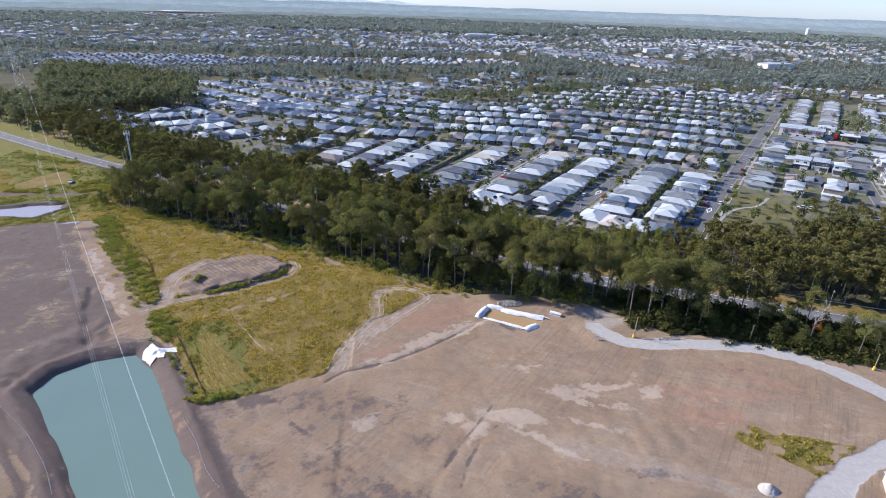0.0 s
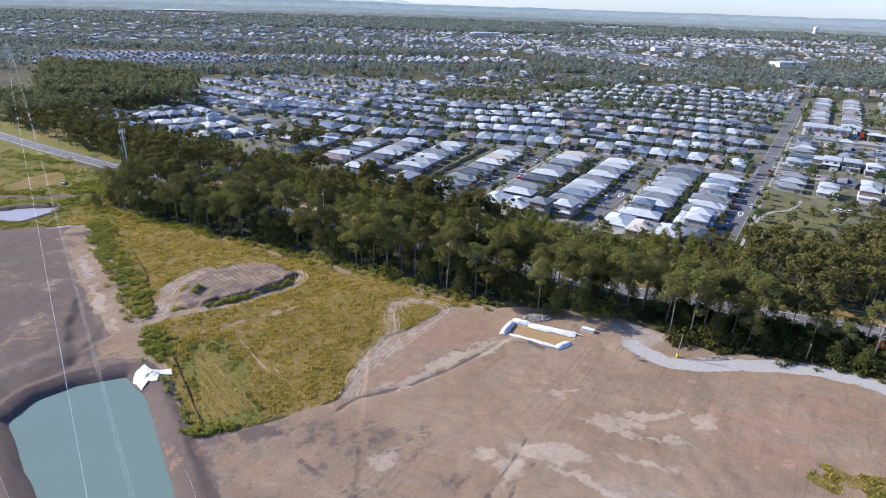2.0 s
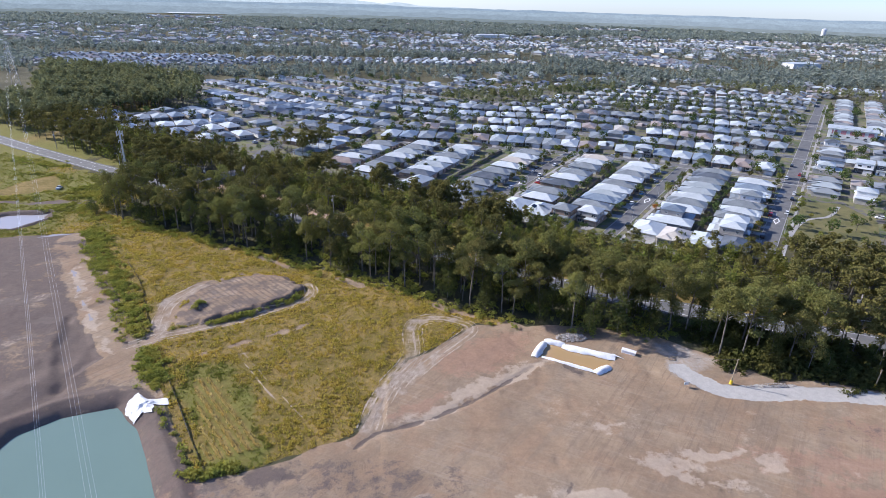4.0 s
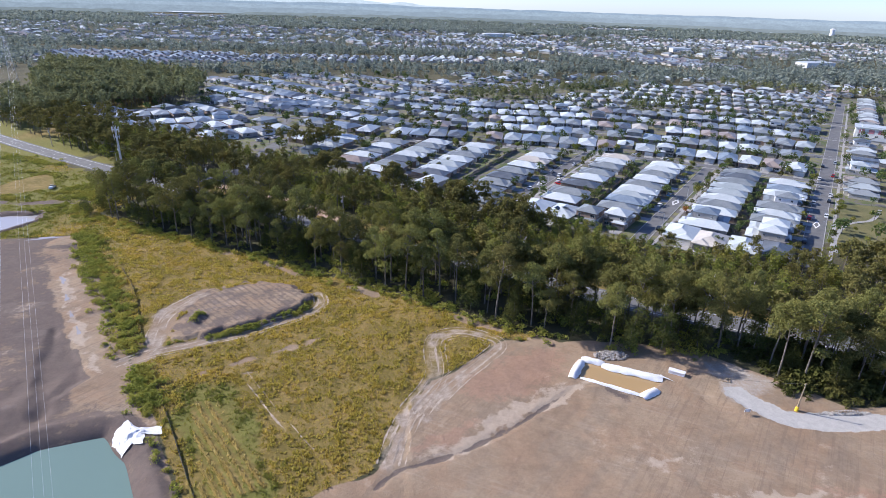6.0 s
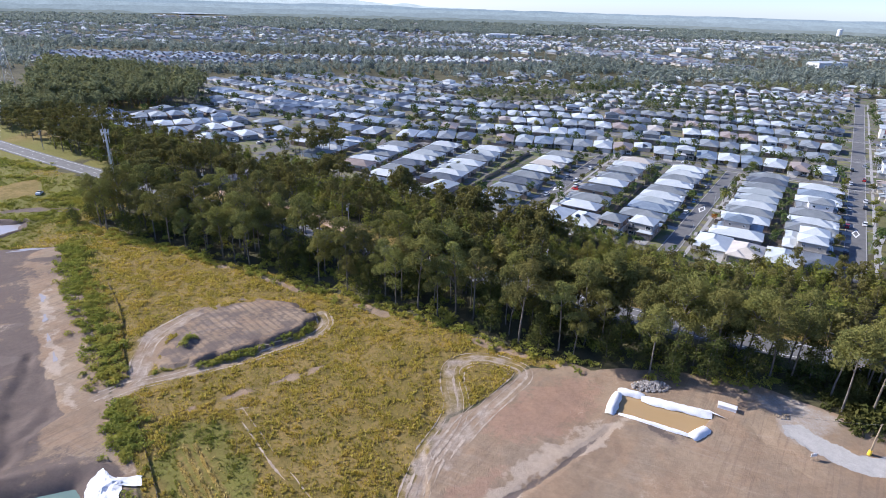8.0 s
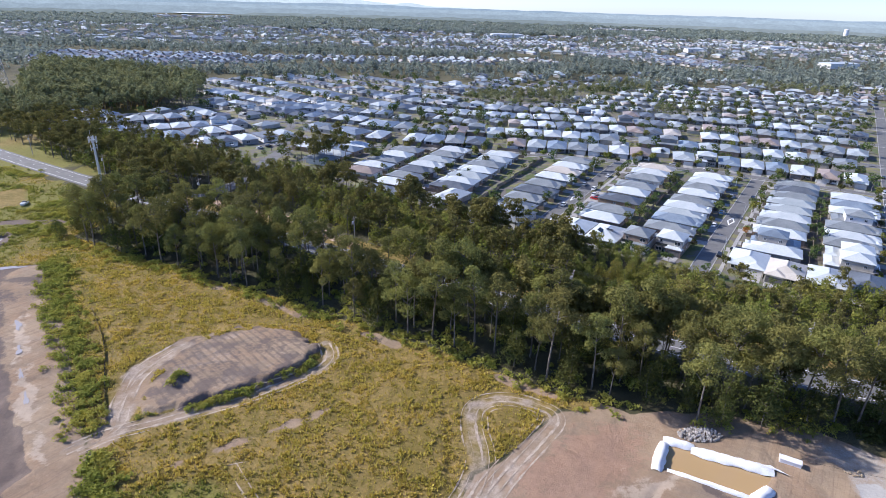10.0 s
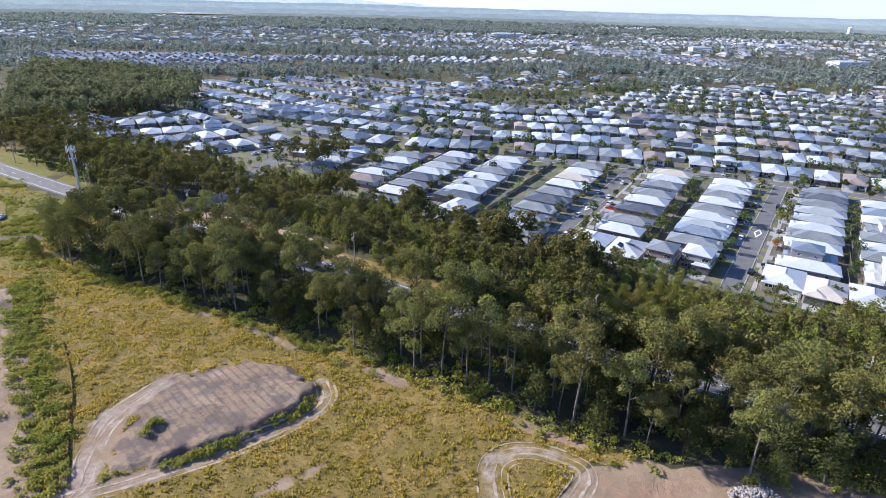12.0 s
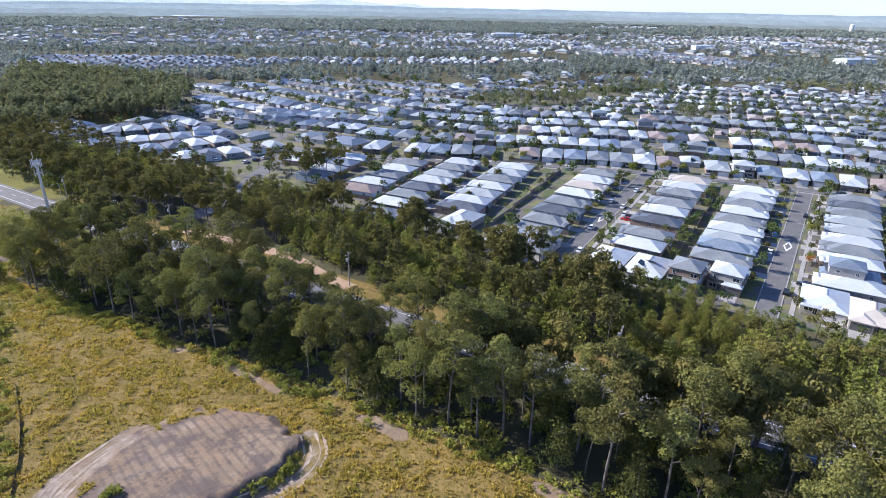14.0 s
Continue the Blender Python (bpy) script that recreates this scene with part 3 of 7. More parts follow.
    gravel = np.maximum(gravel, 0.44 * ease(-along(x, y, [(52, 92), (64, 89), (80, 82), (96, 73), (112, 60)]) + warp * 0.5, -5.0, -2.5))
    grass = ease(d_field, -1.0, 1.0)
    patch = inside(x, y, [(97, 95), (104.5, 98), (126, 89.5), (111, 80), (106, 86), (100, 90)]) + warp * 0.35
    clump = ease(patch, -1.0, 0.6) * ease(wobble(x, y, 3.2, 5) + wobble(x, y, 1.6, 1) * 0.5, 0.42, 0.75)
    earth = earth * (1 - clump)
    grass = np.maximum(grass, clump)
    verge = ease(-np.abs(hu - np.interp(hv, HIGHWAY_V, HIGHWAY_U) - 9), -6, -3.5)
    grass = np.maximum(grass, verge * 0.95)
    open_left = ease(-hv, 345, 365) * ease(hu, 60, 80) * (1 - ease(-hv, 640, 700)) * (1 - ease(hu, 330, 380))
    grass = np.maximum(grass, open_left * (0.5 + 0.5 * wobble(x, y, 30, 3)))
    pale, red, dark = np.zeros(x.shape), np.zeros(x.shape), np.zeros(x.shape)
    wx, wy = x + (wobble(x, y, 5, 1) - 0.5) * 3.5 + (wobble(x, y, 1.6, 3) - 0.5) * 2.0, y + (wobble(x, y, 5, 6) - 0.5) * 3.5 + (wobble(x, y, 1.6, 4) - 0.5) * 2.0
    for cx, cy, rx, ry, turn, which, much in (
            (43.3, 103.6, 7, 2.4, -18, 0, 1.1), (60.2, 111.8, 6, 1.6, -28, 0, 1), (28.3, 103.4, 5, 1.6, -10, 0, .9), (34, 99, 2.5, 5, -30, 0, .7), (72.2, 116, 8, 1.2, -5, 0, .9), (83.7, 112.6, 3, 1.2, 0, 0, .9), (52.8, 125.2, 4, 1, 10, 0, .8), (21, 139, 17, 2.0, 36, 0, 1.1), (36, 148, 7, 1.6, 25, 0, 1), (50, 94, 12, 1.2, -35, 0, .8), (64, 99, 9, 1.0, -30, 0, .7),
            (6, 104, 5, 3, 20, 0, .7), (64, 114, 6, 1.6, -15, 0, .7), (86, 114, 3, 1.5, 0, 0, .6), (53, 124, 5, 2, 30, 0, .5), (70, 108, 8, 1.2, -25, 0, .6),
            (-104, 165, 7, 2.0, 35, 0, .9), (-101, 176, 4, 1.6, 20, 0, .8), (-112, 190, 6, 2, 40, 0, .9), (-100, 137, 12, 1.6, 22, 0, .8),
            (-140, 205, 9, 3, 20, 0, .8), (-106, 202, 14, 1.3, -58, 0, .75), (-90, 178, 12, 1.1, -55, 0, .75), (-79, 162, 8, 1.0, -54, 0, .6), (-120, 188, 6, 1.4, 45, 0, .9), (-133, 180, 9, 1.4, 40, 0, .7),
            (27, 157, 14, 6.5, 33, 1, 1.0), (8, 134, 9, 3, 40, 1, .6), (96, 102, 8, 4, -20, 1, 1), (100, 112, 28, 5, -8, 1, .6), (118, 118, 16, 5, -35, 1, .6), (-66, 101, 4, 9, 35, 1, .9), (-79, 118, 3, 8, 20, 1, .8), (-45, 100, 2, 20, 30, 1, .7),
             (-88, 134, 20, 4, 25, 2, .9), (-90, 112, 8, 10, 30, 2, .7), (-138, 220, 18, 6, 10, 2, .9), (-112, 237, 16, 3, 10, 2, 1), (-24, 112, 9, 3, 15, 2, .6),
            (20, 96, 3, 6, -30, 2, .5), (12, 80, 14, 5, -20, 2, .5), (52, 78, 16, 4, -15, 2, .45), (-120, 150, 16, 8, 40, 2, .5), (47, 151, 10, 2, -33, 2, .6), (-59.6, 182.5, 2.4, 3, 0, 2, .9), (110, 122, 22, 4, -8, 2, .35), (74, 82.5, 8, 2.5, -15, 2, .5)):
        a = radians(turn)
        ex, ey = ((wx - cx) * math.cos(a) + (wy - cy) * math.sin(a)) / rx, (-(wx - cx) * math.sin(a) + (wy - cy) * math.cos(a)) / ry
        spot = much * np.exp(-(ex * ex + ey * ey) * 0.7)
        if which == 0:
            pale = np.maximum(pale, spot)
        elif which == 1:
            red = np.maximum(red, spot)
        else:
            dark = np.maximum(dark, spot)
    rough = wobble(x, y, 11, 5) * 0.6 + wobble(x, y, 3.7, 2) * 0.4
    dark = np.maximum(dark, ease(-x, 60, 85) * (0.34 + 0.55 * rough) * ease(along(x, y, [(-126, 240), (-110, 214), (-94, 189), (-79, 166), (-70, 151)]) + warp * 0.5, 4.5, 7.5))
    pale = np.maximum(pale, ease(rough, 0.58, 0.76) * 0.25)
    dark = np.maximum(dark, np.maximum(0.8 * ease(d_pond, -1.6, -0.2), 0.9 * ease(d_two, -6, -2)))
    # dark strip on the pond's right bank, a shadow put into the tone
    lane = along(x, y, [(-60, 140), (-54, 131), (-43, 114), (-35, 101), (-26, 86)]) + warp * 0.2
    dark = np.maximum(dark, 0.85 * np.exp(-(lane / 1.5) ** 2))
    red = np.maximum(red, 0.3 * np.exp(-((lane - 3.2) / 1.5) ** 2) * (d_pond > -7))
    dark = np.maximum(dark, (0.35 + 0.55 * wobble(x, y, 2.2, 5)) * ease(-np.abs(d_pond + 4.0), -5.5, -2.0))
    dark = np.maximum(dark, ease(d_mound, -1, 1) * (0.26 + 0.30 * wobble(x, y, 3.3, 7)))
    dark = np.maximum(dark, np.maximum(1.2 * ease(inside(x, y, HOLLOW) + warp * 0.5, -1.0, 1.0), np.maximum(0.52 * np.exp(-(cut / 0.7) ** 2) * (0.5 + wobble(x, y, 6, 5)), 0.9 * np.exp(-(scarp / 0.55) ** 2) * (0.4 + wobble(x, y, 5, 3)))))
    # near slope darkened: its topsoil and its shade in one tone
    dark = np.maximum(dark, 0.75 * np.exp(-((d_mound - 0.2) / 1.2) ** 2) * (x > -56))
    earth = np.maximum(earth, ease(d_two + warp * 0.3, -5, -3))
    red = np.maximum(red, 0.4 * np.exp(-((d_pond + 2.6) / 1.4) ** 2))
    red = np.maximum(red, 1.1 * np.exp(-(along(x, y, [(-87.5, 115), (-88.5, 121.5), (-86.5, 127.2), (-81, 132)]) / 2.0) ** 2))
    dark = np.maximum(dark, (0.85 + 0.4 * rough) * ease(d_ridge, -1.5, 1.0))
    dark = np.maximum(dark, (0.42 + 0.42 * shelf) * ease(-d_ter, -9.5, -8) * west)
    toe = along(x, y, [(-40, 108), (-30, 97.4), (-25.8, 88.9), (-19.6, 79.9), (-16, 74)]) + warp * 0.25
    dark = np.maximum(dark, 0.95 * np.exp(-(toe / 1.4) ** 2))
    red = np.maximum(red, 0.9 * np.exp(-((toe - 3.0) / 1.6) ** 2) * (d_pond > -9))
    dark = np.maximum(dark, (0.12 + 0.42 * rough) * ease(-x, -45, -5) * ease(-y, -128, -112))
    pale = np.maximum(pale, 0.42 * ease(rough, 0.35, 0.6) * ease(-np.abs(lane - 5.2), -3.4, -1.8) * (inside(x, y, POND_LINE) < -7))
    pale = np.maximum(pale, 0.40 * ease(wobble(x, y, 6, 6), 0.35, 0.6) * ease(d_mound, 2, 5))
    rows = ease(np.sin((x * 0.8 + y * 0.58) * 3.4 + (wobble(x, y, 4, 1) - 0.5)), -0.1, 0.4) * ease(inside(x, y, LOWER), -0.5, 0.8)
    green = np.maximum(ease(inside(x, y, GREEN) + warp * 1.4, -2.5, 3) * (0.65 + 0.35 * wobble(x, y, 5, 4)), 0.75 * ease(-x - 0.5 * (y - 180), 66, 90) * ease(wobble(x, y, 12, 3), 0.25, 0.6))
    lawn = ease(inside(x, y, SMOOTH) + warp * 0.5, -1.5, 1.5)
    green = np.maximum(green, 0.9 * ease(-x, 128, 150) * ease(wobble(x, y, 17, 4), 0.2, 0.5)) * (1 - 0.8 * lawn)
    bank = along(x, y, [(-190, 284), (-177, 284), (-166, 282), (-158, 284), (-142, 284)]) + warp * 0.6
    earth = np.maximum(earth, (0.45 + 0.3 * wobble(x, y, 4, 3)) * ease(-bank, -3.5, -1.5))
    dark = np.maximum(dark, 0.8 * ease(-bank, -4, -1.5))
    green = np.maximum(green, clump * 0.5) * (1 - rows)
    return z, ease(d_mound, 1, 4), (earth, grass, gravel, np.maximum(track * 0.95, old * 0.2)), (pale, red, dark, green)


def build_ground():
    xs, ys = spread(-200, 156, 0.65, 5800, 24), spread(72, 320, 0.65, 5800, 24)
    gx, gy = np.meshgrid(xs, ys)
    x, y = gx.ravel(), gy.ravel()
    z, plough, cover, tone = land(x, y)
    nx, ny = len(xs), len(ys)
    i = (np.arange(ny - 1)[:, None] * nx + np.arange(nx - 1)[None]).ravel()
    me = mesh_np("ground", np.c_[x, y, z], np.c_[i, i + 1, i + nx + 1, i + nx], (GROUND,), smooth=True)
    for name, cols in (("cover", cover), ("tone", tone), ("plough", (plough, plough, plough, plough))):
        a = me.attributes.new(name, "FLOAT_COLOR", "POINT")
        a.data.foreach_set("color", np.stack(cols, 1).astype(np.float32).ravel())
    tagged(new("ground", me), "cleared pink-brown earth, yellow grass and leaf litter", "ground", kind="structure")


build_ground()


def sheet(name, outline, z, material, label, category, kind="structure", thick=0.0):
    bm = bmesh.new()
    bm.faces.new([bm.verts.new((x, y, z)) for x, y in outline])
    bmesh.ops.recalc_face_normals(bm, faces=bm.faces[:])
    if bm.faces[:][0].normal.z < 0:
        bmesh.ops.reverse_faces(bm, faces=bm.faces[:])
    return tagged(part(name, bm, material), label, category, kind=kind)


def ribbon(name, line, half, z, material, label, category, offset=0.0, thick=0.0, parent=None):
    """A strip along a line; thick gives it side faces down to the ground."""
    p = np.asarray(line, float)
    d = np.gradient(p, axis=0)
    d /= np.hypot(d[:, 0], d[:, 1])[:, None]
    nrm = np.c_[d[:, 1], -d[:, 0]]
    a, b = p + nrm * (offset + half), p + nrm * (offset - half)
    n = len(p)
    zs = np.full(n, z)
    v = np.concatenate([np.c_[a, zs], np.c_[b, zs]])
    i = np.arange(n - 1)
    f = [np.c_[i, i + 1, n + i + 1, n + i]]
    if thick:
        v = np.concatenate([v, np.c_[a, zs - thick], np.c_[b, zs - thick]])
        f += [np.c_[i + 1, i, 2 * n + i, 2 * n + i + 1], np.c_[n + i, n + i + 1, 3 * n + i + 1, 3 * n + i]]
    ob = linked(name, mesh_np(name, v, np.concatenate(f), (material,)), parent)
    return ob if parent else tagged(ob, label, category, kind="structure")


# ---- water ----
sheet("water", [(-88, 45), (-5, 45), (-5, 95), (-48, 142), (-88, 142)], -1.35, POND, "milky green silty pond water", "pond")
sheet("water", [(-182, 249), (-154, 249), (-148, 263), (-151, 273), (-182, 271)], -0.75, PUDDLE, "bright shallow pond water by the dark bank", "pond")


def puddle(x, y, rx, ry, turn, z):
    out = []
    for k in range(22):
        a = 2 * math.pi * k / 22
        r = 1 + 0.35 * math.sin(3 * a + x) + 0.2 * math.sin(5 * a + y)
        px, py = rx * r * math.cos(a), ry * r * math.sin(a)
        c, s = math.cos(radians(turn)), math.sin(radians(turn))
        out.append((x + px * c - py * s, y + px * s + py * c))
    return sheet("puddle", out, z, PUDDLE, "shallow bright rain puddle on bare earth", "puddle")

# ---- trees ----
def leaves(r, blobs, count, size, lift=0.35):
    """Small leaf sprays, each a bent diamond, spread over the skins of several blobs."""
    vol = np.array([b[1][0] * b[1][1] for b in blobs])
    pick = r.choice(len(blobs), count, p=vol / vol.sum())
    cen, rad = np.array([b[0] for b in blobs])[pick], np.array([b[1] for b in blobs])[pick]
    d = r.normal(size=(count, 3))
    d[:, 2] += lift
    d /= np.linalg.norm(d, axis=1)[:, None]
    pos = cen + d * rad * (0.55 + 0.5 * r.random((count, 1)) ** 0.6)
    nrm = d * 0.9 + r.normal(size=(count, 3)) * 0.55
    nrm[:, 2] += 0.25
    nrm /= np.linalg.norm(nrm, axis=1)[:, None]
    a = np.cross(nrm, r.normal(size=(count, 3)))
    a /= np.linalg.norm(a, axis=1)[:, None] + 1e-9
    b = np.cross(nrm, a)
    s = size * (0.55 + 0.8 * r.random((count, 1)))
    v = np.stack([pos - a * s, pos - b * s * 0.55 + nrm * s * 0.25, pos + a * s, pos + b * s * 0.55 + nrm * s * 0.25], 1).reshape(-1, 3)
    return v, np.arange(4 * count).reshape(-1, 4)


def gum(seed, count, size, height=21.0, sides=6, limbed=True):
    """A tall forest gum: long bare trunk, rising limbs, open crown of several clumps."""
    r = np.random.default_rng(seed)
    lean = r.normal(size=2) * 0.035 * height
    axis = [np.array((lean[0] * t * t, lean[1] * t * t, height * 0.93 * t)) for t in (-0.02, 0.25, 0.5, 0.75, 1.0)]
    wood = [tube(axis, np.array((0.27, 0.21, 0.16, 0.10, 0.03)) * height / 21, sides)]
    blobs = [(axis[4] + (0, 0, -0.5), (1.9, 1.9, 1.5))]
    limbs = r.integers(7, 10)
    low = r.uniform(0.38, 0.52)
    turn = r.uniform(0, 6.28)
    for k in range(limbs):
        t = low + (0.92 - low) * k / limbs
        root = np.array((lean[0] * t * t, lean[1] * t * t, height * 0.93 * t))
        a = turn + k * 2.4 + r.normal() * 0.3
        reach = height * r.uniform(0.09, 0.19) * (1.2 - 0.6 * (t - 0.36) / 0.56)
        tip = root + (math.cos(a) * reach, math.sin(a) * reach, reach * r.uniform(0.5, 1.1))
        mid = (root + tip) / 2 + (0, 0, 0.12 * reach)
        if limbed:
            wood.append(tube([root, mid, tip], np.array((0.13, 0.09, 0.03)) * height / 21, 4))
        w = r.uniform(1.3, 2.3) * height / 21
        blobs.append((tip, (w, w, w * 0.72)))
        if r.random() < 0.75:
            side = tip + r.normal(size=3) * (1.6, 1.6, 0.7)
            blobs.append((side, (w * 0.75, w * 0.75, w * 0.55)))
    return gather(wood), leaves(r, blobs, count, size)


def bushy(seed, count, size, height=10.0, sides=5):
    """A dense young tree with foliage nearly to the ground."""
    r = np.random.default_rng(seed)
    wood = [tube([(0, 0, -0.2), (r.normal() * 0.2, r.normal() * 0.2, height * 0.5), (0, 0, height * 0.92)], (0.16, 0.10, 0.03), sides)]
    blobs = []
    for k in range(9):
        t = 0.22 + 0.72 * k / 8
        w = height * 0.23 * (1.15 - 0.75 * t) * r.uniform(0.8, 1.25)
        a = k * 2.4 + r.uniform(0, 1)
        blobs.append((np.array((math.cos(a) * w * 0.7, math.sin(a) * w * 0.7, height * t)), (w, w, w * 0.95)))
        if k % 2:
            wood.append(tube([(0, 0, height * (t - 0.1)), blobs[-1][0]], (0.05, 0.02), 3))
    return gather(wood), leaves(r, blobs, count, size)


def roundhead(seed, count, size, height=5.5, sides=5):
    """A small street tree: short trunk, few limbs, rounded uneven head."""
    r = np.random.default_rng(seed)
    wood = [tube([(0, 0, -0.1), (0, 0, height * 0.35), (r.normal() * 0.1, 0, height * 0.75)], (0.11, 0.09, 0.03), sides)]
    blobs = [(np.array((0, 0, height * 0.66)), (height * 0.26, height * 0.26, height * 0.27))]
    for k in range(6):
        a = k * 1.05 + r.uniform(0, 0.6)
        p = np.array((math.cos(a) * height * 0.22, math.sin(a) * height * 0.22, height * r.uniform(0.48, 0.8)))
        blobs.append((p, (height * r.uniform(0.13, 0.2),) * 3))
        wood.append(tube([(0, 0, height * 0.36), p], (0.05, 0.02), 3))
    return gather(wood), leaves(r, blobs, count, size)


def bush(seed, count, size, height=1.0, sides=3):
    """A low wide shrub of a few rounded clumps."""
    r = np.random.default_rng(seed)
    blobs = []
    for k in range(6):
        a, q = r.uniform(0, 6.28), r.uniform(0.1, 1.0)
        w = r.uniform(0.5, 0.95)
        blobs.append((np.array((math.cos(a) * q, math.sin(a) * q, w * 0.55)), (w, w, w * 0.8)))
    wood = [tube([(0, 0, -0.1), b[0]], (0.05, 0.02), sides) for b in blobs]
    return gather(wood), leaves(r, blobs, count, size, 0.6)


def tree_meshes(kind, seeds, count, size, leaf, **more):
    out = []
    for s in seeds:
        (wv, wf), (lv, lf) = kind(s, count, size, **more)
        out.append((mesh_np("trunk", wv, wf, (BARK,), smooth=True), mesh_np("crown", lv, lf, (leaf,))))
    return out


def plant(meshes, k, x, y, z, scale, turn, name, label, category, group):
    """One tree: the trunk carries its crown."""
    root = new(name, None)
    root.empty_display_size = 0.5
    linked("trunk", meshes[k][0], root)
    linked("crown", meshes[k][1], root)
    root.matrix_basis = pose(x, y, z, 0, 0, turn) @ Matrix.Diagonal((scale, scale, scale, 1))
    return tagged(root, label, category, group)


def stand(name, builds, spots, leaf, label, category, kind="stuff"):
    """Many trees joined into one mesh. spots: x, y, z, scale, turn in radians, which build."""
    vs, fs, mi, n = [], [], [], 0
    spots = np.asarray(spots, float)
    for k, (wood, crown) in enumerate(builds):
        mine = spots[spots[:, 5].astype(int) == k]
        if not len(mine):
            continue
        for slot, (v, f) in enumerate((wood, crown)):
            if v is None:
                continue
            c, s = np.cos(mine[:, 4])[:, None], np.sin(mine[:, 4])[:, None]
            sc = mine[:, 3][:, None]
            X = (v[None, :, 0] * c - v[None, :, 1] * s) * sc + mine[:, 0][:, None]
            Y = (v[None, :, 0] * s + v[None, :, 1] * c) * sc + mine[:, 1][:, None]
            Z = v[None, :, 2] * sc + mine[:, 2][:, None]
            vs.append(np.stack([X, Y, Z], 2).reshape(-1, 3))
            fs.append((f[None] + (np.arange(len(mine)) * len(v))[:, None, None]).reshape(-1, f.shape[1]) + n)
            mi.append(np.full(len(mine) * len(f), slot))
            n += len(mine) * len(v)
    me = mesh_np(name, np.concatenate(vs), np.concatenate(fs), (BARK, leaf), np.concatenate(mi))
    return tagged(new(name, me), label, category, kind=kind)


def height_at(x, y):
    return float(land(np.array([float(x)]), np.array([float(y)]))[0][0])


def scatter_uv(r, v0, v1, u_lo, u_hi, gap):
    """Points no closer than the gap, in a band between two lines given as functions of v."""
    got, cells = [], {}
    tries = int((v1 - v0) * 60 / gap)
    for _ in range(tries):
        v = r.uniform(v0, v1)
        lo, hi = u_lo(v), u_hi(v)
        if hi - lo < 1:
            continue
        u = r.uniform(lo, hi)
        key = (int(u // gap), int(v // gap))
        if any((u - a) ** 2 + (v - b) ** 2 < gap * gap for i in (-1, 0, 1) for j in (-1, 0, 1) for a, b in cells.get((key[0] + i, key[1] + j), ())):
            continue
        cells.setdefault(key, []).append((u, v))
        got.append((u, v))
    return got


hw = lambda v: float(np.interp(v, HIGHWAY_V, HIGHWAY_U))
edge_of = lambda v: float(np.interp(v, EDGE_V, EDGE_U))
tr = np.random.default_rng(21)

GUMS = tree_meshes(gum, (1, 2, 3, 4, 5, 6, 7, 8), 3000, 0.25, GUMLEAF)
YOUNG = tree_meshes(bushy, (11, 12, 13, 14), 1500, 0.24, DARKLEAF)
FRESH = tree_meshes(bushy, (15, 16, 17), 1500, 0.24, BRIGHTLEAF)
GUMS_MID = [gum(s, 520, 0.64, sides=4) for s in (31, 32, 33, 34, 35, 36)]
YOUNG_MID = [bushy(s, 380, 0.46, sides=4) for s in (41, 42, 43)]
GUMS_FAR = [gum(s, 105, 1.2, sides=3, limbed=False) for s in (51, 52, 53, 54)]

# the belt between field and highway: the nearest are single trees
front = scatter_uv(tr, -275, 60, lambda v: edge_of(v) + 3.0, lambda v: hw(v) - 7, 4.6)
front = [p for p in front if not (-66 < p[1] < -44 and p[0] < 165)]
front.sort(key=lambda p: abs(p[1] + 100) + (p[0] - edge_of(p[1])) * 1.5)
single, rest = front[:250], front[250:]
for u, v in single:
    x, y = xy(u, v)
    sparse = v > 4
    young = tr.random() < (0.62 if sparse else 0.36)
    if young:
        s = tr.uniform(0.6, 1.3) * (0.62 if sparse else 1)
        plant(YOUNG, tr.integers(4), x, y, -0.2, s, tr.uniform(0, 360), "young_tree", "dense dark green young tree in the forest belt", "tree", "forest belt trees")
    else:
        s = tr.uniform(0.6, 1.15) * (0.7 if sparse else 1)
        plant(GUMS, tr.integers(8), x, y, -0.2, s, tr.uniform(0, 360), "gum_tree", "tall gum tree with pale trunk and olive crown", "tree", "forest belt trees")

spots = [(*xy(u, v), -0.2, tr.uniform(0.7, 1.08) * (0.72 if v > 4 else 1), tr.uniform(0, 6.3), tr.integers(6)) for u, v in rest]
# behind the highway, up to the houses
back = scatter_uv(tr, -400, 130, lambda v: hw(v) + (13.5 if v > -260 else 13), lambda v: 243.0 if v < -45 else float(np.interp(v, (-45, 5, 20, 39, 54, 130), (256, 268, 280, 297, 312, 345))), 3.7)
left_wood = scatter_uv(tr, -480, -400, lambda v: hw(v) + 16, lambda v: 240.0, 6.5)


def open_ground(u, v):
    """The entry street and the cleared track inside the wood."""
    x, y = xy(u, v)
    return along(np.array([x]), np.array([y]), [(-100, 318), (-88, 345), (-84, 365), (-92, 400)])[0] < 7 or along(np.array([x]), np.array([y]), [(-90, 312), (-50, 288), (-38, 273), (-28, 264)])[0] < 4.5


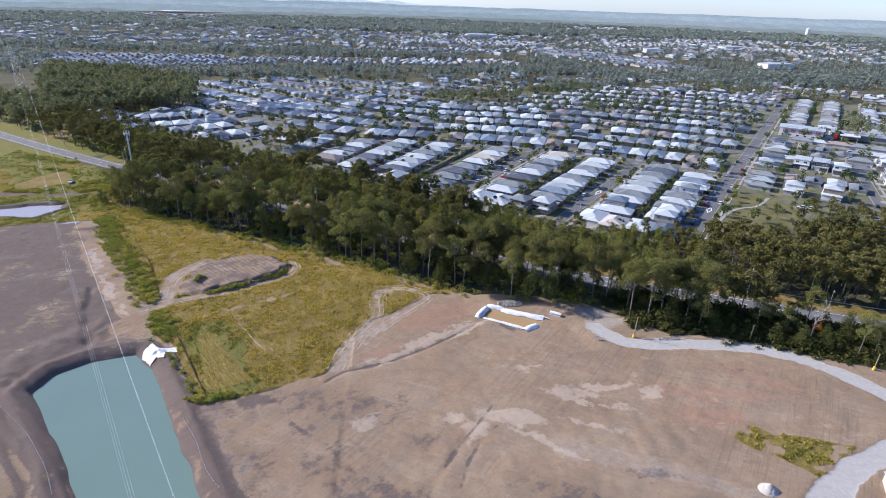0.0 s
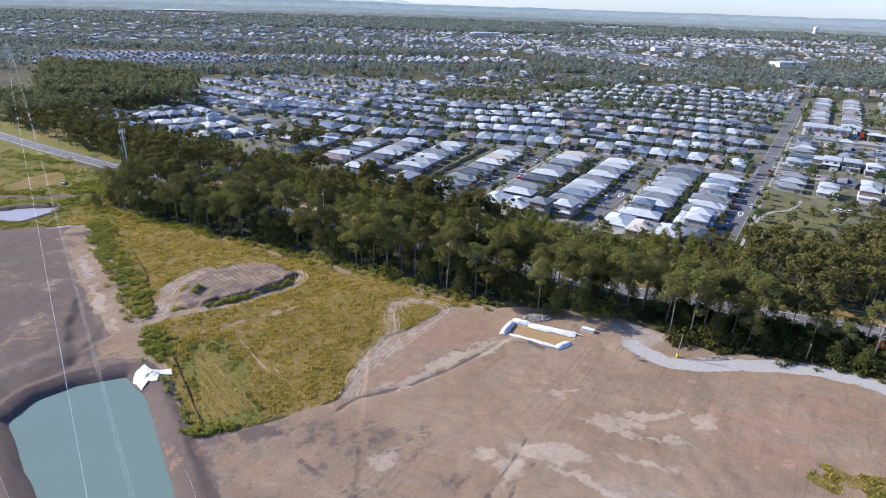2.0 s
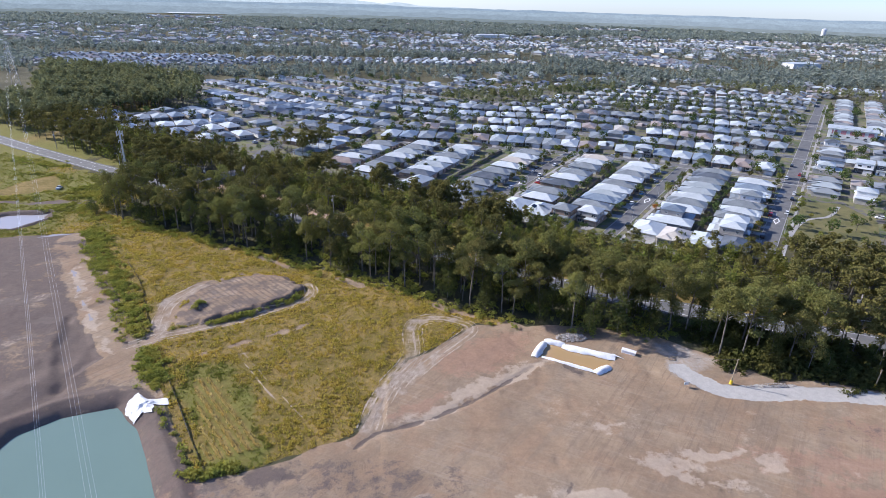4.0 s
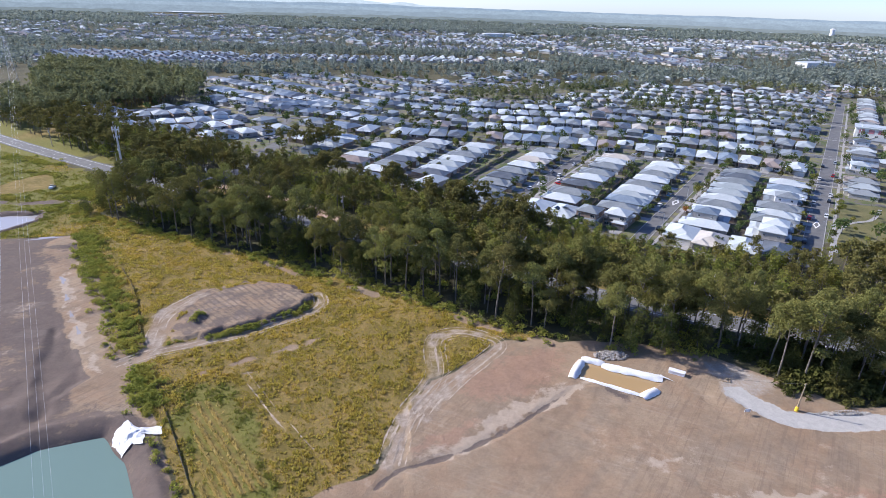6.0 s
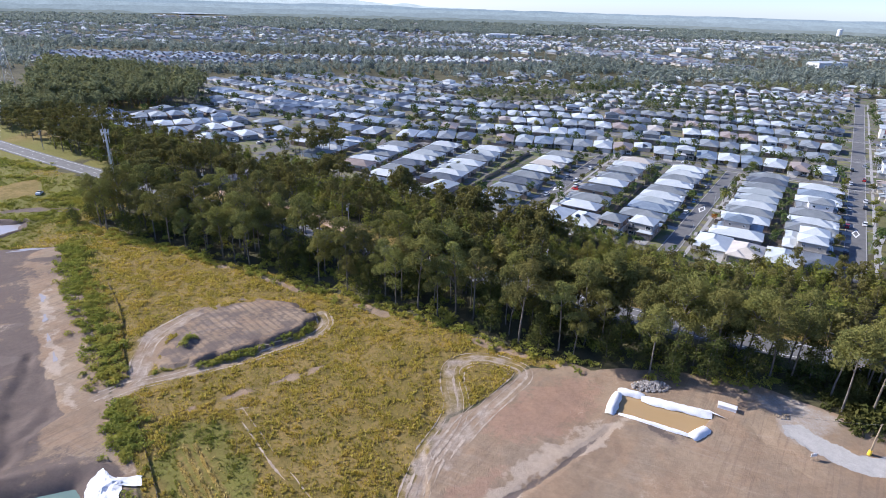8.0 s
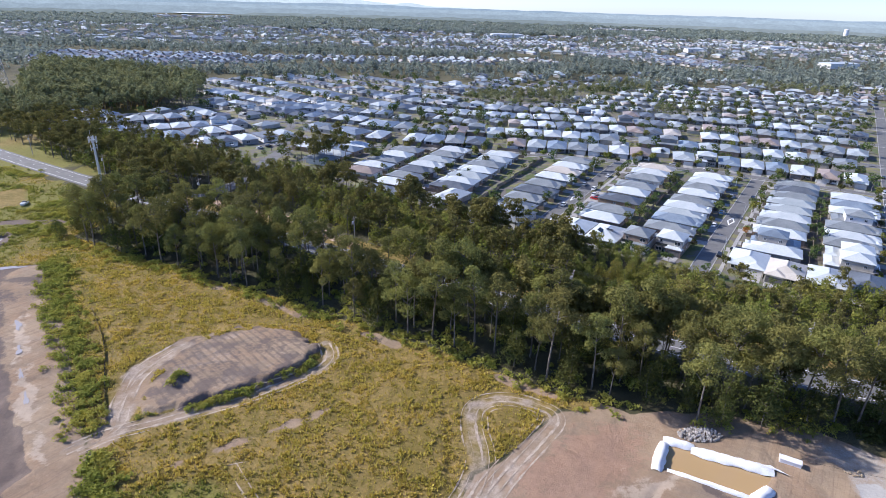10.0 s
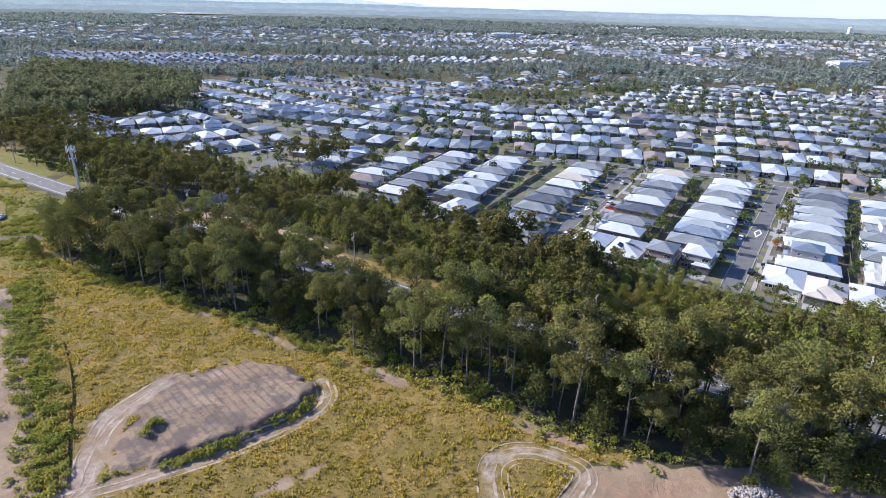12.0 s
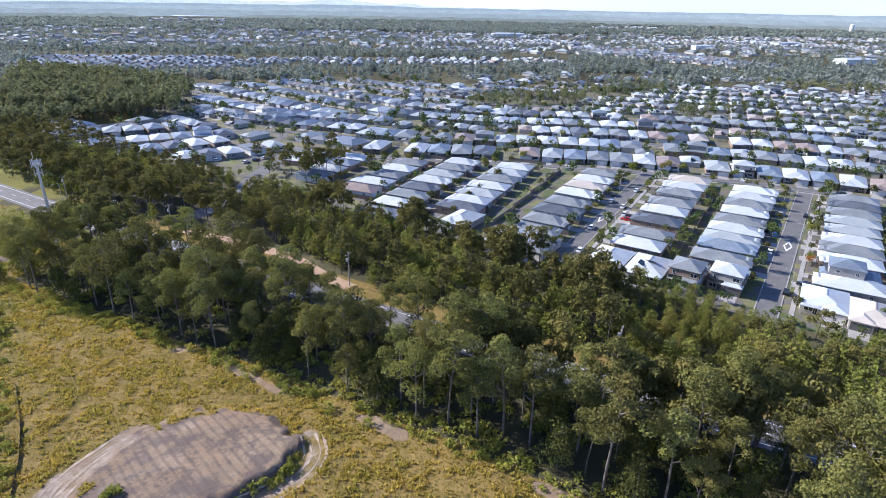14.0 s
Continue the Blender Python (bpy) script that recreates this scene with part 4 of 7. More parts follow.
back = [p for p in back if not open_ground(*p)]
near_edge = sorted([p for p in back if p[1] > -240 and p[0] > 205], key=lambda p: abs(p[1] + 90))[:48]
chosen = set(near_edge)
for u, v in near_edge:
    x, y = xy(u, v)
    plant(FRESH, tr.integers(3), x, y, -0.1, tr.uniform(0.6, 1.0) * (1.0 if u < 228 else 0.75), tr.uniform(0, 360), "young_tree", "bright green young tree below the houses", "tree", "forest belt trees")
young_spots = []
for u, v in back:
    if (u, v) in chosen:
        continue
    x, y = xy(u, v)
    if tr.random() < (0.25 if v > -8 else 0.62 if v > -220 else 0.4):
        young_spots.append((x, y, -0.2, tr.uniform(0.7, 1.15) * (1.0 if u < 222 else 0.75), tr.uniform(0, 6.3), tr.integers(3)))
    else:
        tall = (0.74 if v > -290 else 0.72) * (1.0 if u < 210 else 0.62) if v < -8 else 0.74
        spots.append((x, y, -0.2, tr.uniform(0.75, 1.1) * tall, tr.uniform(0, 6.3), tr.integers(6)))
spots += [(*xy(u, v), -0.2, tr.uniform(0.5, 0.75), tr.uniform(0, 6.3), tr.integers(6)) for u, v in left_wood]
# a clump of tall gums before the entry street, and a screen along the highway
for _ in range(16):
    spots.append((-62 + tr.normal() * 9, 386 + tr.normal() * 10, -0.2, tr.uniform(0.55, 0.85), tr.uniform(0, 6.3), tr.integers(6)))
for _ in range(46):
    v = tr.uniform(-125, 25)
    spots.append((*xy(hw(v) - tr.uniform(6.5, 13), v), -0.2, tr.uniform(0.55, 0.95), tr.uniform(0, 6.3), tr.integers(6)))
# tall clumps below the first houses, and the thicket between park and highway
for cu, cv, ru, rv, count in ((232, -146, 8, 12, 16), (230, -118, 7, 10, 12), (236, -185, 6, 9, 8), (238, -232, 6, 10, 9)):
    for _ in range(count):
        spots.append((*xy(cu + tr.normal() * ru * 0.6, cv + tr.normal() * rv * 0.6), -0.2, tr.uniform(0.52, 0.78), tr.uniform(0, 6.3), tr.integers(6)))
for _ in range(110):
    v = tr.uniform(24, 112)
    spots.append((*xy(tr.uniform(292, 356), v), -0.2, tr.uniform(0.32, 0.56), tr.uniform(0, 6.3), tr.integers(6)))
stand("gum_forest", GUMS_MID, spots, GUMLEAF, "dense olive gum forest along the highway", "forest")
stand("young_forest", YOUNG_MID, young_spots, BRIGHTLEAF, "dense dark green young growth along the highway", "forest")

# the dark wood beyond the power-line clearing, and belts between the estates
WOOD = [(-176, 532), (-200, 640), (-300, 720), (-420, 765), (-345, 600), (-300, 528), (-240, 520)]
BELTS = [  # x, y, half length, half width, turn
    (92, 612, 52, 34, 12), (180, 672, 70, 20, 36), (225, 560, 38, 11, 25), (255, 735, 75, 22, 30), (452, 690, 90, 24, -30), (860, 900, 300, 60, 5), (60, 868, 230, 14, 2), (-250, 785, 150, 24, -8),
    (-560, 640, 120, 90, 30), (-640, 900, 130, 120, 10), (245, 885, 120, 24, -8), (400, 800, 120, 44, -28), (560, 850, 130, 60, -15), (-300, 1120, 420, 40, -4), (620, 560, 120, 20, -10), (420, 470, 55, 14, 55), (300, 1000, 90, 26, -60)]
far_spots = []
for _ in range(2600):
    x, y = tr.uniform(-430, -170), tr.uniform(515, 770)
    if inside(np.array([x]), np.array([y]), WOOD)[0] > 0 and len(far_spots) < 620:
        far_spots.append((x, y, -0.3, tr.uniform(0.7, 1.0), tr.uniform(0, 6.3), tr.integers(4)))
belt_spots = []
for cx, cy, hl, hwid, turn in BELTS:
    for _ in range(int(hl * hwid * 4 / 90)):
        a, b = tr.uniform(-hl, hl), tr.normal() * hwid * 0.55
        c, s = math.cos(radians(turn)), math.sin(radians(turn))
        (far_spots if cy < 700 else belt_spots).append((cx + a * c - b * s, cy + a * s + b * c, -0.3, tr.uniform(0.36, 0.62) * (1.0 if cy < 700 else 1.35), tr.uniform(0, 6.3), tr.integers(4)))
for _ in range(420):
    far_spots.append((*xy(tr.uniform(192, 335), tr.uniform(-590, -482)), -0.3, tr.uniform(0.5, 0.85), tr.uniform(0, 6.3), tr.integers(4)))
stand("gum_woodland", GUMS_FAR, far_spots, WOODLEAF, "gum woodland between the housing estates, leaves paled for haze", "forest")

# undergrowth along the trees and scrub beside the field
SHRUB = [bush(s, 54, 0.30) for s in (61, 62, 63)]
low = []
for _ in range(520):
    v = tr.uniform(-280, 60)
    u = edge_of(v) + tr.normal() * 1.8 + 1.0
    if -70 < v < -38:
        continue
    low.append((*xy(u, v), -0.1, tr.uniform(0.5, 1.3), tr.uniform(0, 6.3), tr.integers(3)))
for _ in range(650):
    v = tr.uniform(-300, 90)
    low.append((*xy(tr.uniform(edge_of(v) + 2, hw(v) - 6), v), -0.1, tr.uniform(0.7, 1.7), tr.uniform(0, 6.3), tr.integers(3)))
# shrubs that stand in shade; the darker leaf paints that shade
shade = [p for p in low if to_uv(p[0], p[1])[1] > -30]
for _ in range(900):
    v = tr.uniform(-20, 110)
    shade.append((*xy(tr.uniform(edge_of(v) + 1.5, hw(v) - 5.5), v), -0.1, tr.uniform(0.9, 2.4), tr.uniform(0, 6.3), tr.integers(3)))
low = [p for p in low if to_uv(p[0], p[1])[1] <= -30]
stand("dark_undergrowth", SHRUB, shade, DARKLEAF, "dense dark shrubs between gravel road and highway, shade in leaf tone", "shrubs")
stand("undergrowth", SHRUB, low, SCRUB, "dark green shrubs below the forest edge", "shrubs")
scrub = []
for line, half, n in (([(-118, 236), (-108, 222), (-92, 200), (-78, 178), (-73, 166)], 4.5, 420), ([(-66, 158.5), (-60.5, 148), (-57, 141.5)], 2.8, 130), ([(-125, 247), (-113, 238)], 3.5, 80), ([(-53, 134), (-38, 112)], 0.8, 14),
                      ([(-190, 290), (-176, 289), (-166, 288)], 2.2, 60), ([(-160, 296), (-153, 310), (-148, 304)], 3.0, 70), ([(-221, 362), (-205, 352), (-184, 345)], 5.0, 130), ([(-150, 290), (-142, 296), (-138, 306)], 4.0, 90), ([(-156, 272), (-146, 278), (-136, 276)], 4.0, 60), ([(-198, 330), (-184, 330), (-172, 322)], 2.0, 40), ([(-40, 112.5), (-30, 115)], 1.2, 40)):
    p = smooth_line(line, 0.5)
    for _ in range(n):
        x, y = p[tr.integers(len(p))] + tr.normal(size=2) * half * 0.55
        scrub.append((x, y, height_at(x, y) - 0.1, tr.uniform(0.5, 1.15), tr.uniform(0, 6.3), tr.integers(3)))
for line, half, n in (([(-54, 173), (-47, 176.6), (-41, 180.6)], 0.8, 60), ([(-39, 182), (-33, 187)], 1.0, 12), ([(-32, 188), (-30, 192)], 0.8, 14), ([(-60.5, 180.5), (-59, 184)], 0.8, 14), ([(-63, 170.5), (-60, 171)], 0.8, 4)):
    p = smooth_line(line, 0.5)
    for _ in range(n):
        x, y = p[tr.integers(len(p))] + tr.normal(size=2) * half * 0.6
        scrub.append((x, y, height_at(x, y) - 0.1, tr.uniform(0.5, 0.95), tr.uniform(0, 6.3), tr.integers(3)))
stand("scrub", SHRUB, scrub, SCRUB, "green scrub beside the earthworks and on the mound", "shrubs")


STRAW = leaf_material("dry_straw", (0.50, 0.37, 0.15), (0.66, 0.50, 0.24), (0.58, 0.42, 0.18), 0.3)
WEED = leaf_material("weed_blade", (0.150, 0.160, 0.034), (0.285, 0.262, 0.062), (0.245, 0.208, 0.052), 0.4)


def tuft(seed):
    """A grass tussock of leaning blades."""
    r = np.random.default_rng(seed)
    v, f = [], []
    for k in range(4):
        a, h = r.uniform(0, 6.28), r.uniform(0.25, 0.6)
        b = np.array((math.cos(a), math.sin(a), 0)) * r.uniform(0.05, 0.28)
        side = np.array((-math.sin(a), math.cos(a), 0)) * r.uniform(0.10, 0.22)
        tip = b * 2.2 + (0, 0, h)
        v += [b - side, b + side, tip + side * 0.25, tip - side * 0.25]
        f.append((4 * k, 4 * k + 1, 4 * k + 2, 4 * k + 3))
    return (None, None), (np.array(v), np.array(f))


def grass_field():
    n = 860000
    x, y = tr.uniform(-235, 130, n), tr.uniform(78, 380, n)
    keep = (inside(x, y, FIELD) > -0.6) | (inside(x, y, [(97, 95), (104.5, 98), (126, 89.5), (111, 80), (106, 86), (100, 90)]) > -0.8)
    z, plough, cover, tone = land(x, y)
    clumps = wobble(x, y, 1.1, 6) * 0.55 + wobble(x, y, 3.7, 3) * 0.45
    keep &= (y < 300) | (tr.random(n) < 0.45)
    keep &= inside(x, y, SMOOTH) < 0
    keep &= (inside(x, y, LOWER) < 0) | (tr.random(n) < 0.12)
    keep &= (cover[1] > 0.5) & (cover[0] < 0.5) & (cover[2] < 0.4) & (cover[3] < 0.36)
    keep &= tr.random(n) < 0.22 + 0.60 * ease(clumps, 0.38, 0.62)
    # mown stripes in the lower field
    x, y, z, green, clumps = x[keep], y[keep], z[keep], tone[3][keep], clumps[keep]
    size = (0.45 + 0.6 * tr.random(len(x))) * (0.75 + 0.4 * ease(clumps, 0.4, 0.65))
    # straw left standing in rows across the lower field
    rx, ry = [], []
    for k in range(9):
        for d in np.arange(-22, 22, 0.11):
            rx.append(-39.5 + 0.58 * d + 0.8 * (k - 4) * 1.9 + tr.normal() * 0.12)
            ry.append(131.0 - 0.8 * d + 0.58 * (k - 4) * 1.9 + tr.normal() * 0.12)
    rx, ry = np.array(rx), np.array(ry)
    inner = (inside(rx, ry, LOWER) > 0.3) & (tr.random(len(rx)) < 0.25 + wobble(rx, ry, 3, 2))
    rx, ry = rx[inner], ry[inner]
    straw = np.c_[rx, ry, land(rx, ry)[0] - 0.05, tr.uniform(0.7, 1.05, len(rx)), tr.uniform(0, 6.3, len(rx)), tr.integers(0, 5, len(rx))]
    stand("straw_rows", [tuft(s) for s in range(81, 86)], straw, STRAW, "dry straw left standing in rows on the field", "straw")
    spots = np.c_[x, y, z - 0.05, size, tr.uniform(0, 6.3, len(x)), tr.integers(0, 5, len(x))]
    fresh = green > 0.25 + 0.5 * tr.random(len(x))
    stand("field_grass", [tuft(s) for s in range(71, 76)], spots[~fresh], TUFT, "knee-high yellow-green field grass in tussocks", "grass")
    stand("field_weeds", [tuft(s) for s in range(76, 81)], spots[fresh], WEED, "knee-high fresh green grass and weeds", "grass")


grass_field()

# ---- roads ----
def uv_line(*points):
    return smooth_line([xy(u, v) for u, v in points], 3.0)


ROADS = []
HW_LINE = uv_line(*zip(HIGHWAY_U, HIGHWAY_V))
highway = ribbon("road", HW_LINE, 5.2, 0.10, ASPHALT, "two-lane grey asphalt highway through the trees", "road", thick=0.3)
ribbon("edge_line", HW_LINE, 0.09, 0.106, PAINT, "", "", 3.7, parent=highway)
ribbon("edge_line", HW_LINE, 0.09, 0.106, PAINT, "", "", -3.7, parent=highway)


def dashes(line, parent, every=12.0, length=3.0, z=0.106, half=0.08):
    for k in range(0, len(line) - 1, max(1, int(every / 3))):
        p, q = line[k], line[k] + (line[min(k + 1, len(line) - 1)] - line[k])
        ribbon("lane_dash", np.array([p, q]), half, z, PAINT, "", "", parent=parent)


dashes(HW_LINE[(HW_LINE[:, 0] > -290) & (HW_LINE[:, 0] < 190)], highway)


def bend(u, v):
    """The streets lean a little to the left further in, more so on the left side."""
    return v - (min(u, 400) - 250) * float(np.interp(v, (-200, -170, -136, -100, -74), (0.19, 0.12, 0.06, 0.03, 0.0)))


def street(points, half=2.9, z=0.05, label="grey asphalt estate street with pale kerbs"):
    line = uv_line(*[(u, bend(u, v)) for u, v in points])
    ROADS.append(line)
    road = ribbon("road", line, half, z, ASPHALT, label, "road", thick=0.2)
    for side in (-1, 1):
        ribbon("kerb", line, 0.16, 0.15, CONCRETE, "", "", side * (half + 0.17), 0.3, road)
        if side < 0:
            continue
        ribbon("footpath", line, 0.65, 0.12, CONCRETE, "", "", side * (half + 3.1), 0.25, road)
    return road


SWEEP_V = (-620, -540, -470, -420, -360, -310, -262, -230, -200, -170, -140, -100, -60)
SWEEP_D = (62, 66, 78, 88, 96, 90, 72, 54, 38, 26, 16, 6, 0)


def sweep(u, v):
    """The cross streets curve towards the wood on their left half."""
    return u - float(np.interp(v, SWEEP_V, SWEEP_D))


def lean(v):
    """Turn of the cross streets at v, in degrees."""
    return math.degrees(math.atan((sweep(0, v + 12) - sweep(0, v - 12)) / 24))


def across(u, v0, v1):
    line = uv_line(*[(sweep(u, v), v) for v in np.linspace(v0, v1, max(3, int((v1 - v0) / 26)))])
    ROADS.append(line)
    road = ribbon("road", line, 2.9, 0.058, ASPHALT, "grey asphalt cross street with pale kerbs", "road", thick=0.2)
    for side in (-1, 1):
        ribbon("kerb", line, 0.16, 0.15, CONCRETE, "", "", side * 3.07, 0.3, road)
    ribbon("footpath", line, 0.65, 0.12, CONCRETE, "", "", 6.0, 0.25, road)
    return road


lawn = sheet("lawn", [xy(u, v) for u, v in ((247, -460), (246, -46), (300, -8), (330, 70), (840, 90), (800, -100), (730, -268), (640, -349), (600, -450), (560, -545), (395, -600), (300, -480))], 0.015, LAWN, "patchy green house lawns and verges", "lawn")
for v0 in (-194, -136, -74):
    street([(u, v0) for u in range(249, 400 if v0 > -150 else 366, 18)])
street([(u, -16) for u in range(262, 780, 30)], 3.4)
street([(u, -248) for u in range(256, 345, 18)])
for line in ([(-248, 452), (-205, 458), (-165, 478), (-120, 496), (-75, 486), (-30, 470)], [(-160, 438), (-128, 430), (-104, 445), (-88, 470), (-96, 492)], [(-128, 430), (-100, 418), (-72, 428), (-52, 446)]):
    ROADS.append(smooth_line(line, 3.0))
    ribbon("road", ROADS[-1], 2.9, 0.056, ASPHALT, "grey asphalt street among the last houses", "road", thick=0.2)
CROSS = (399, 473, 545, 617, 689, 761)
TOP_V, TOP_U = (-620, -585, -545, -450, -349, -268, -103, 0, 90), (395, 440, 560, 600, 640, 730, 800, 830, 850)
ENDS = (-330, -590, -570, -520, -420, -290)
for k, u in enumerate(CROSS):
    across(u, ENDS[k], -8)
across(475, -8, 58)
across(548, -8, 90)
street([(385, 62), (420, 58), (480, 52), (540, 60)], z=0.054)
entry = ribbon("road", smooth_line([(-101, 316), (-90, 335), (-84, 352), (-86, 380), (-80, 412), (-66, 430)], 3.0), 4.2, 0.045, ASPHALT, "wide asphalt entry street between the trees", "road", thick=0.2)
trackway = ribbon("dirt_track", smooth_line([(-92, 311), (-62, 294), (-48, 286), (-38, 273), (-27, 263)], 2.0), 2.4, 0.06, surface("orange_earth", (0.34, 0.22, 0.14), (0.44, 0.32, 0.22), 0.3, 0.95, fine=4, relief=0.03), "orange bare earth track through the wood", "track", thick=0.2)


def island(u, v):
    """Painted diamond that narrows the street."""
    for k, s in ((0, 1.0), (1, 0.62)):
        pts = [xy(u + a * s * 6.0, bend(u, v) + b * s * 1.5) for a, b in ((-1, 0), (0, 1), (1, 0), (0, -1))]
        sheet("street_marking", pts, 0.062 + 0.012 * k, PAINT if k == 0 else ASPHALT, "white painted diamond marking on the street", "road marking")


island(311, -74)
island(318, -16)
island(300, -136)


# ---- houses ----
def hip(bm, x0, y0, x1, y1, z, pitch=0.34, eave=0.45, slot=0):
    """A hipped roof with a fascia; the ridge runs along the longer side."""
    x0, y0, x1, y1 = x0 - eave, y0 - eave, x1 + eave, y1 + eave
    w, l = y1 - y0, x1 - x0
    h = pitch * min(w, l) / 2
    if l >= w:
        r = [(x0 + w / 2, (y0 + y1) / 2), (x1 - w / 2, (y0 + y1) / 2)]
    else:
        r = [((x0 + x1) / 2, y0 + l / 2), ((x0 + x1) / 2, y1 - l / 2)]
    if abs(l - w) < 0.05:
        r[1] = (r[0][0] + 0.02, r[0][1])
    low = [bm.verts.new((x, y, z - 0.18)) for x, y in ((x0, y0), (x1, y0), (x1, y1), (x0, y1))]
    up = [bm.verts.new((x, y, z)) for x, y in ((x0, y0), (x1, y0), (x1, y1), (x0, y1))]
    a, b = [bm.verts.new((x, y, z + h)) for x, y in r]
    bm.faces.new(low[::-1])
    for i in range(4):
        bm.faces.new((low[i], low[(i + 1) % 4], up[(i + 1) % 4], up[i]))
    if l >= w:
        bm.faces.new((up[0], up[1], b, a)), bm.faces.new((up[2], up[3], a, b))
        bm.faces.new((up[1], up[2], b)), bm.faces.new((up[3], up[0], a))
    else:
        bm.faces.new((up[1], up[2], b, a)), bm.faces.new((up[3], up[0], a, b))
        bm.faces.new((up[0], up[1], a)), bm.faces.new((up[2], up[3], b))


def window_mesh(w, h):
    """One framed window facing +x, its two panes set back in the frame."""
    bm = bmesh.new()
    t = 0.08
    ys, zs = (-w / 2, -w / 2 + t, -t / 2, t / 2, w / 2 - t, w / 2), (0, t, h - t, h)
    g = [[bm.verts.new((0.08, y, z)) for y in ys] for z in zs]
    for k in range(3):
        for i in range(5):
            if k == 1 and i in (1, 3):
                rim = (g[k][i], g[k][i + 1], g[k + 1][i + 1], g[k + 1][i])
                low = [bm.verts.new((0.03, v.co.y, v.co.z)) for v in rim]
                for a in range(4):
                    bm.faces.new((rim[a], rim[(a + 1) % 4], low[(a + 1) % 4], low[a]))
                bm.faces.new(low).material_index = 1
            else:
                bm.faces.new((g[k][i], g[k][i + 1], g[k + 1][i + 1], g[k + 1][i]))
    ring = [*g[0], *[r[-1] for r in g[1:]], *g[3][-2::-1], *[r[0] for r in g[2:0:-1]]]
    back = [bm.verts.new((-0.02, v.co.y, v.co.z)) for v in ring]
    for a in range(len(ring)):
        b = (a + 1) % len(ring)
        bm.faces.new((ring[b], ring[a], back[a], back[b]))
    me = bpy.data.meshes.new("window")
    bm.to_mesh(me)
    bm.free()
    me.materials.append(WHITE)
    me.materials.append(GLASS)
    return me


def garage_mesh(material, w=4.8, h=2.2):
    """A sectional door: one sheet with three grooves across it."""
    bm = bmesh.new()
    prof = [(-0.02, 0), (0.06, 0)]
    for k in (1, 2, 3):
        z = k * h / 4
        prof += [(0.06, z - 0.03), (0.01, z), (0.06, z + 0.03)]
    prof += [(0.06, h), (-0.02, h)]
    a = [bm.verts.new((x, -w / 2, z)) for x, z in prof]
    b = [bm.verts.new((x, w / 2, z)) for x, z in prof]
    for i in range(len(prof) - 1):
        bm.faces.new((a[i], b[i], b[i + 1], a[i + 1]))
    bm.faces.new(a[::-1]), bm.faces.new(b)
    me = bpy.data.meshes.new("garage_door")
    bm.to_mesh(me)
    bm.free()
    me.materials.append(material)
    return me


WIN_WIDE, WIN_SMALL, WIN_TALL = window_mesh(2.2, 1.3), window_mesh(1.1, 1.0), window_mesh(1.0, 1.9)
GARAGE_MESH = [garage_mesh(m) for m in GARAGE]
DOOR_MESH = window_mesh(1.1, 2.15)
ROOF_LABEL = {"white": "white", "pale": "pale grey", "grey": "mid-grey", "slate": "dark slate", "brown": "brown", "tan": "tan", "blue": "blue-grey"}
HOUSES = {}


def place(name, me, parent, x, y, z, turn=0):
    ob = linked(name, me, parent)
    ob.matrix_basis = pose(x, y, z, 0, 0, turn)
    return ob


def single_storey(roof, wall, flip, length, wide, plain=False):
    """Front at +x: garage wing on one side, porch and door on the other, long hipped body behind."""
    h, f = 2.7, (-1 if flip else 1)
    root = new("house", None)
    hl, hw2 = length / 2, wide / 2
    gy = f * (hw2 - 2.9)
    part("wall", boxes((-hl, -hw2, -0.2, hl - 2.2, hw2, h), (hl - 2.2, gy - 2.8, -0.2, hl, gy + 2.8, h)), WALLS[wall], root)
    bm = bmesh.new()
    hip(bm, -hl, -hw2, hl - 2.2, hw2, h + 0.18)
    hip(bm, hl - 8.5, gy - 2.8, hl, gy + 2.8, h + 0.2)
    part("roof", bm, ROOFS[roof], root)
    if not plain:
        part("ridge_cap", boxes((-hl + hw2, -0.12, h + 0.18 + 0.17 * (wide + 0.9) - 0.06, hl - 2.2 - hw2, 0.12, h + 0.24 + 0.17 * (wide + 0.9))), ROOFS[roof], root)
    place("garage_door", GARAGE_MESH[(wall + flip) % 2], root, hl, gy, 0)
    if not plain:
        place("front_door", DOOR_MESH, root, hl - 2.2, gy - f * 4.2, 0)
    place("window", WIN_WIDE, root, hl - 2.2, -f * (hw2 - 2.0), 0.8)
    for x in (() if plain else (-hl * 0.5, hl * 0.25)):
        place("window", WIN_SMALL, root, x, -hw2, 1.2, -90)
        place("window", WIN_SMALL, root, x - 1.0, hw2, 1.2, 90)
    if plain:
        return tagged(root, f"single-storey house with {ROOF_LABEL[roof]} hipped metal roof", "house", "estate houses")
    place("window", WIN_WIDE, root, -hl, f * 1.5, 0.8, 180)
    part("porch_post", boxes((hl - 0.5, -f * (hw2 - 0.3) - 0.15, -0.2, hl - 0.2, -f * (hw2 - 0.3) + 0.15, h)), WALLS[wall], root)
    bm = bmesh.new()
    hip(bm, hl - 2.2, min(-f * hw2, gy - f * 2.8), hl - 0.2, max(-f * hw2, gy - f * 2.8), h + 0.16, 0.3, 0.2)
    part("porch_roof", bm, ROOFS[roof], root)
    part("driveway", boxes((hl + 0.05, gy - 2.4, -0.1, hl + 5.6, gy + 2.4, 0.05)), CONCRETE, root, "pale concrete driveway")
    return tagged(root, f"single-storey house with {ROOF_LABEL[roof]} hipped metal roof", "house", "estate houses")


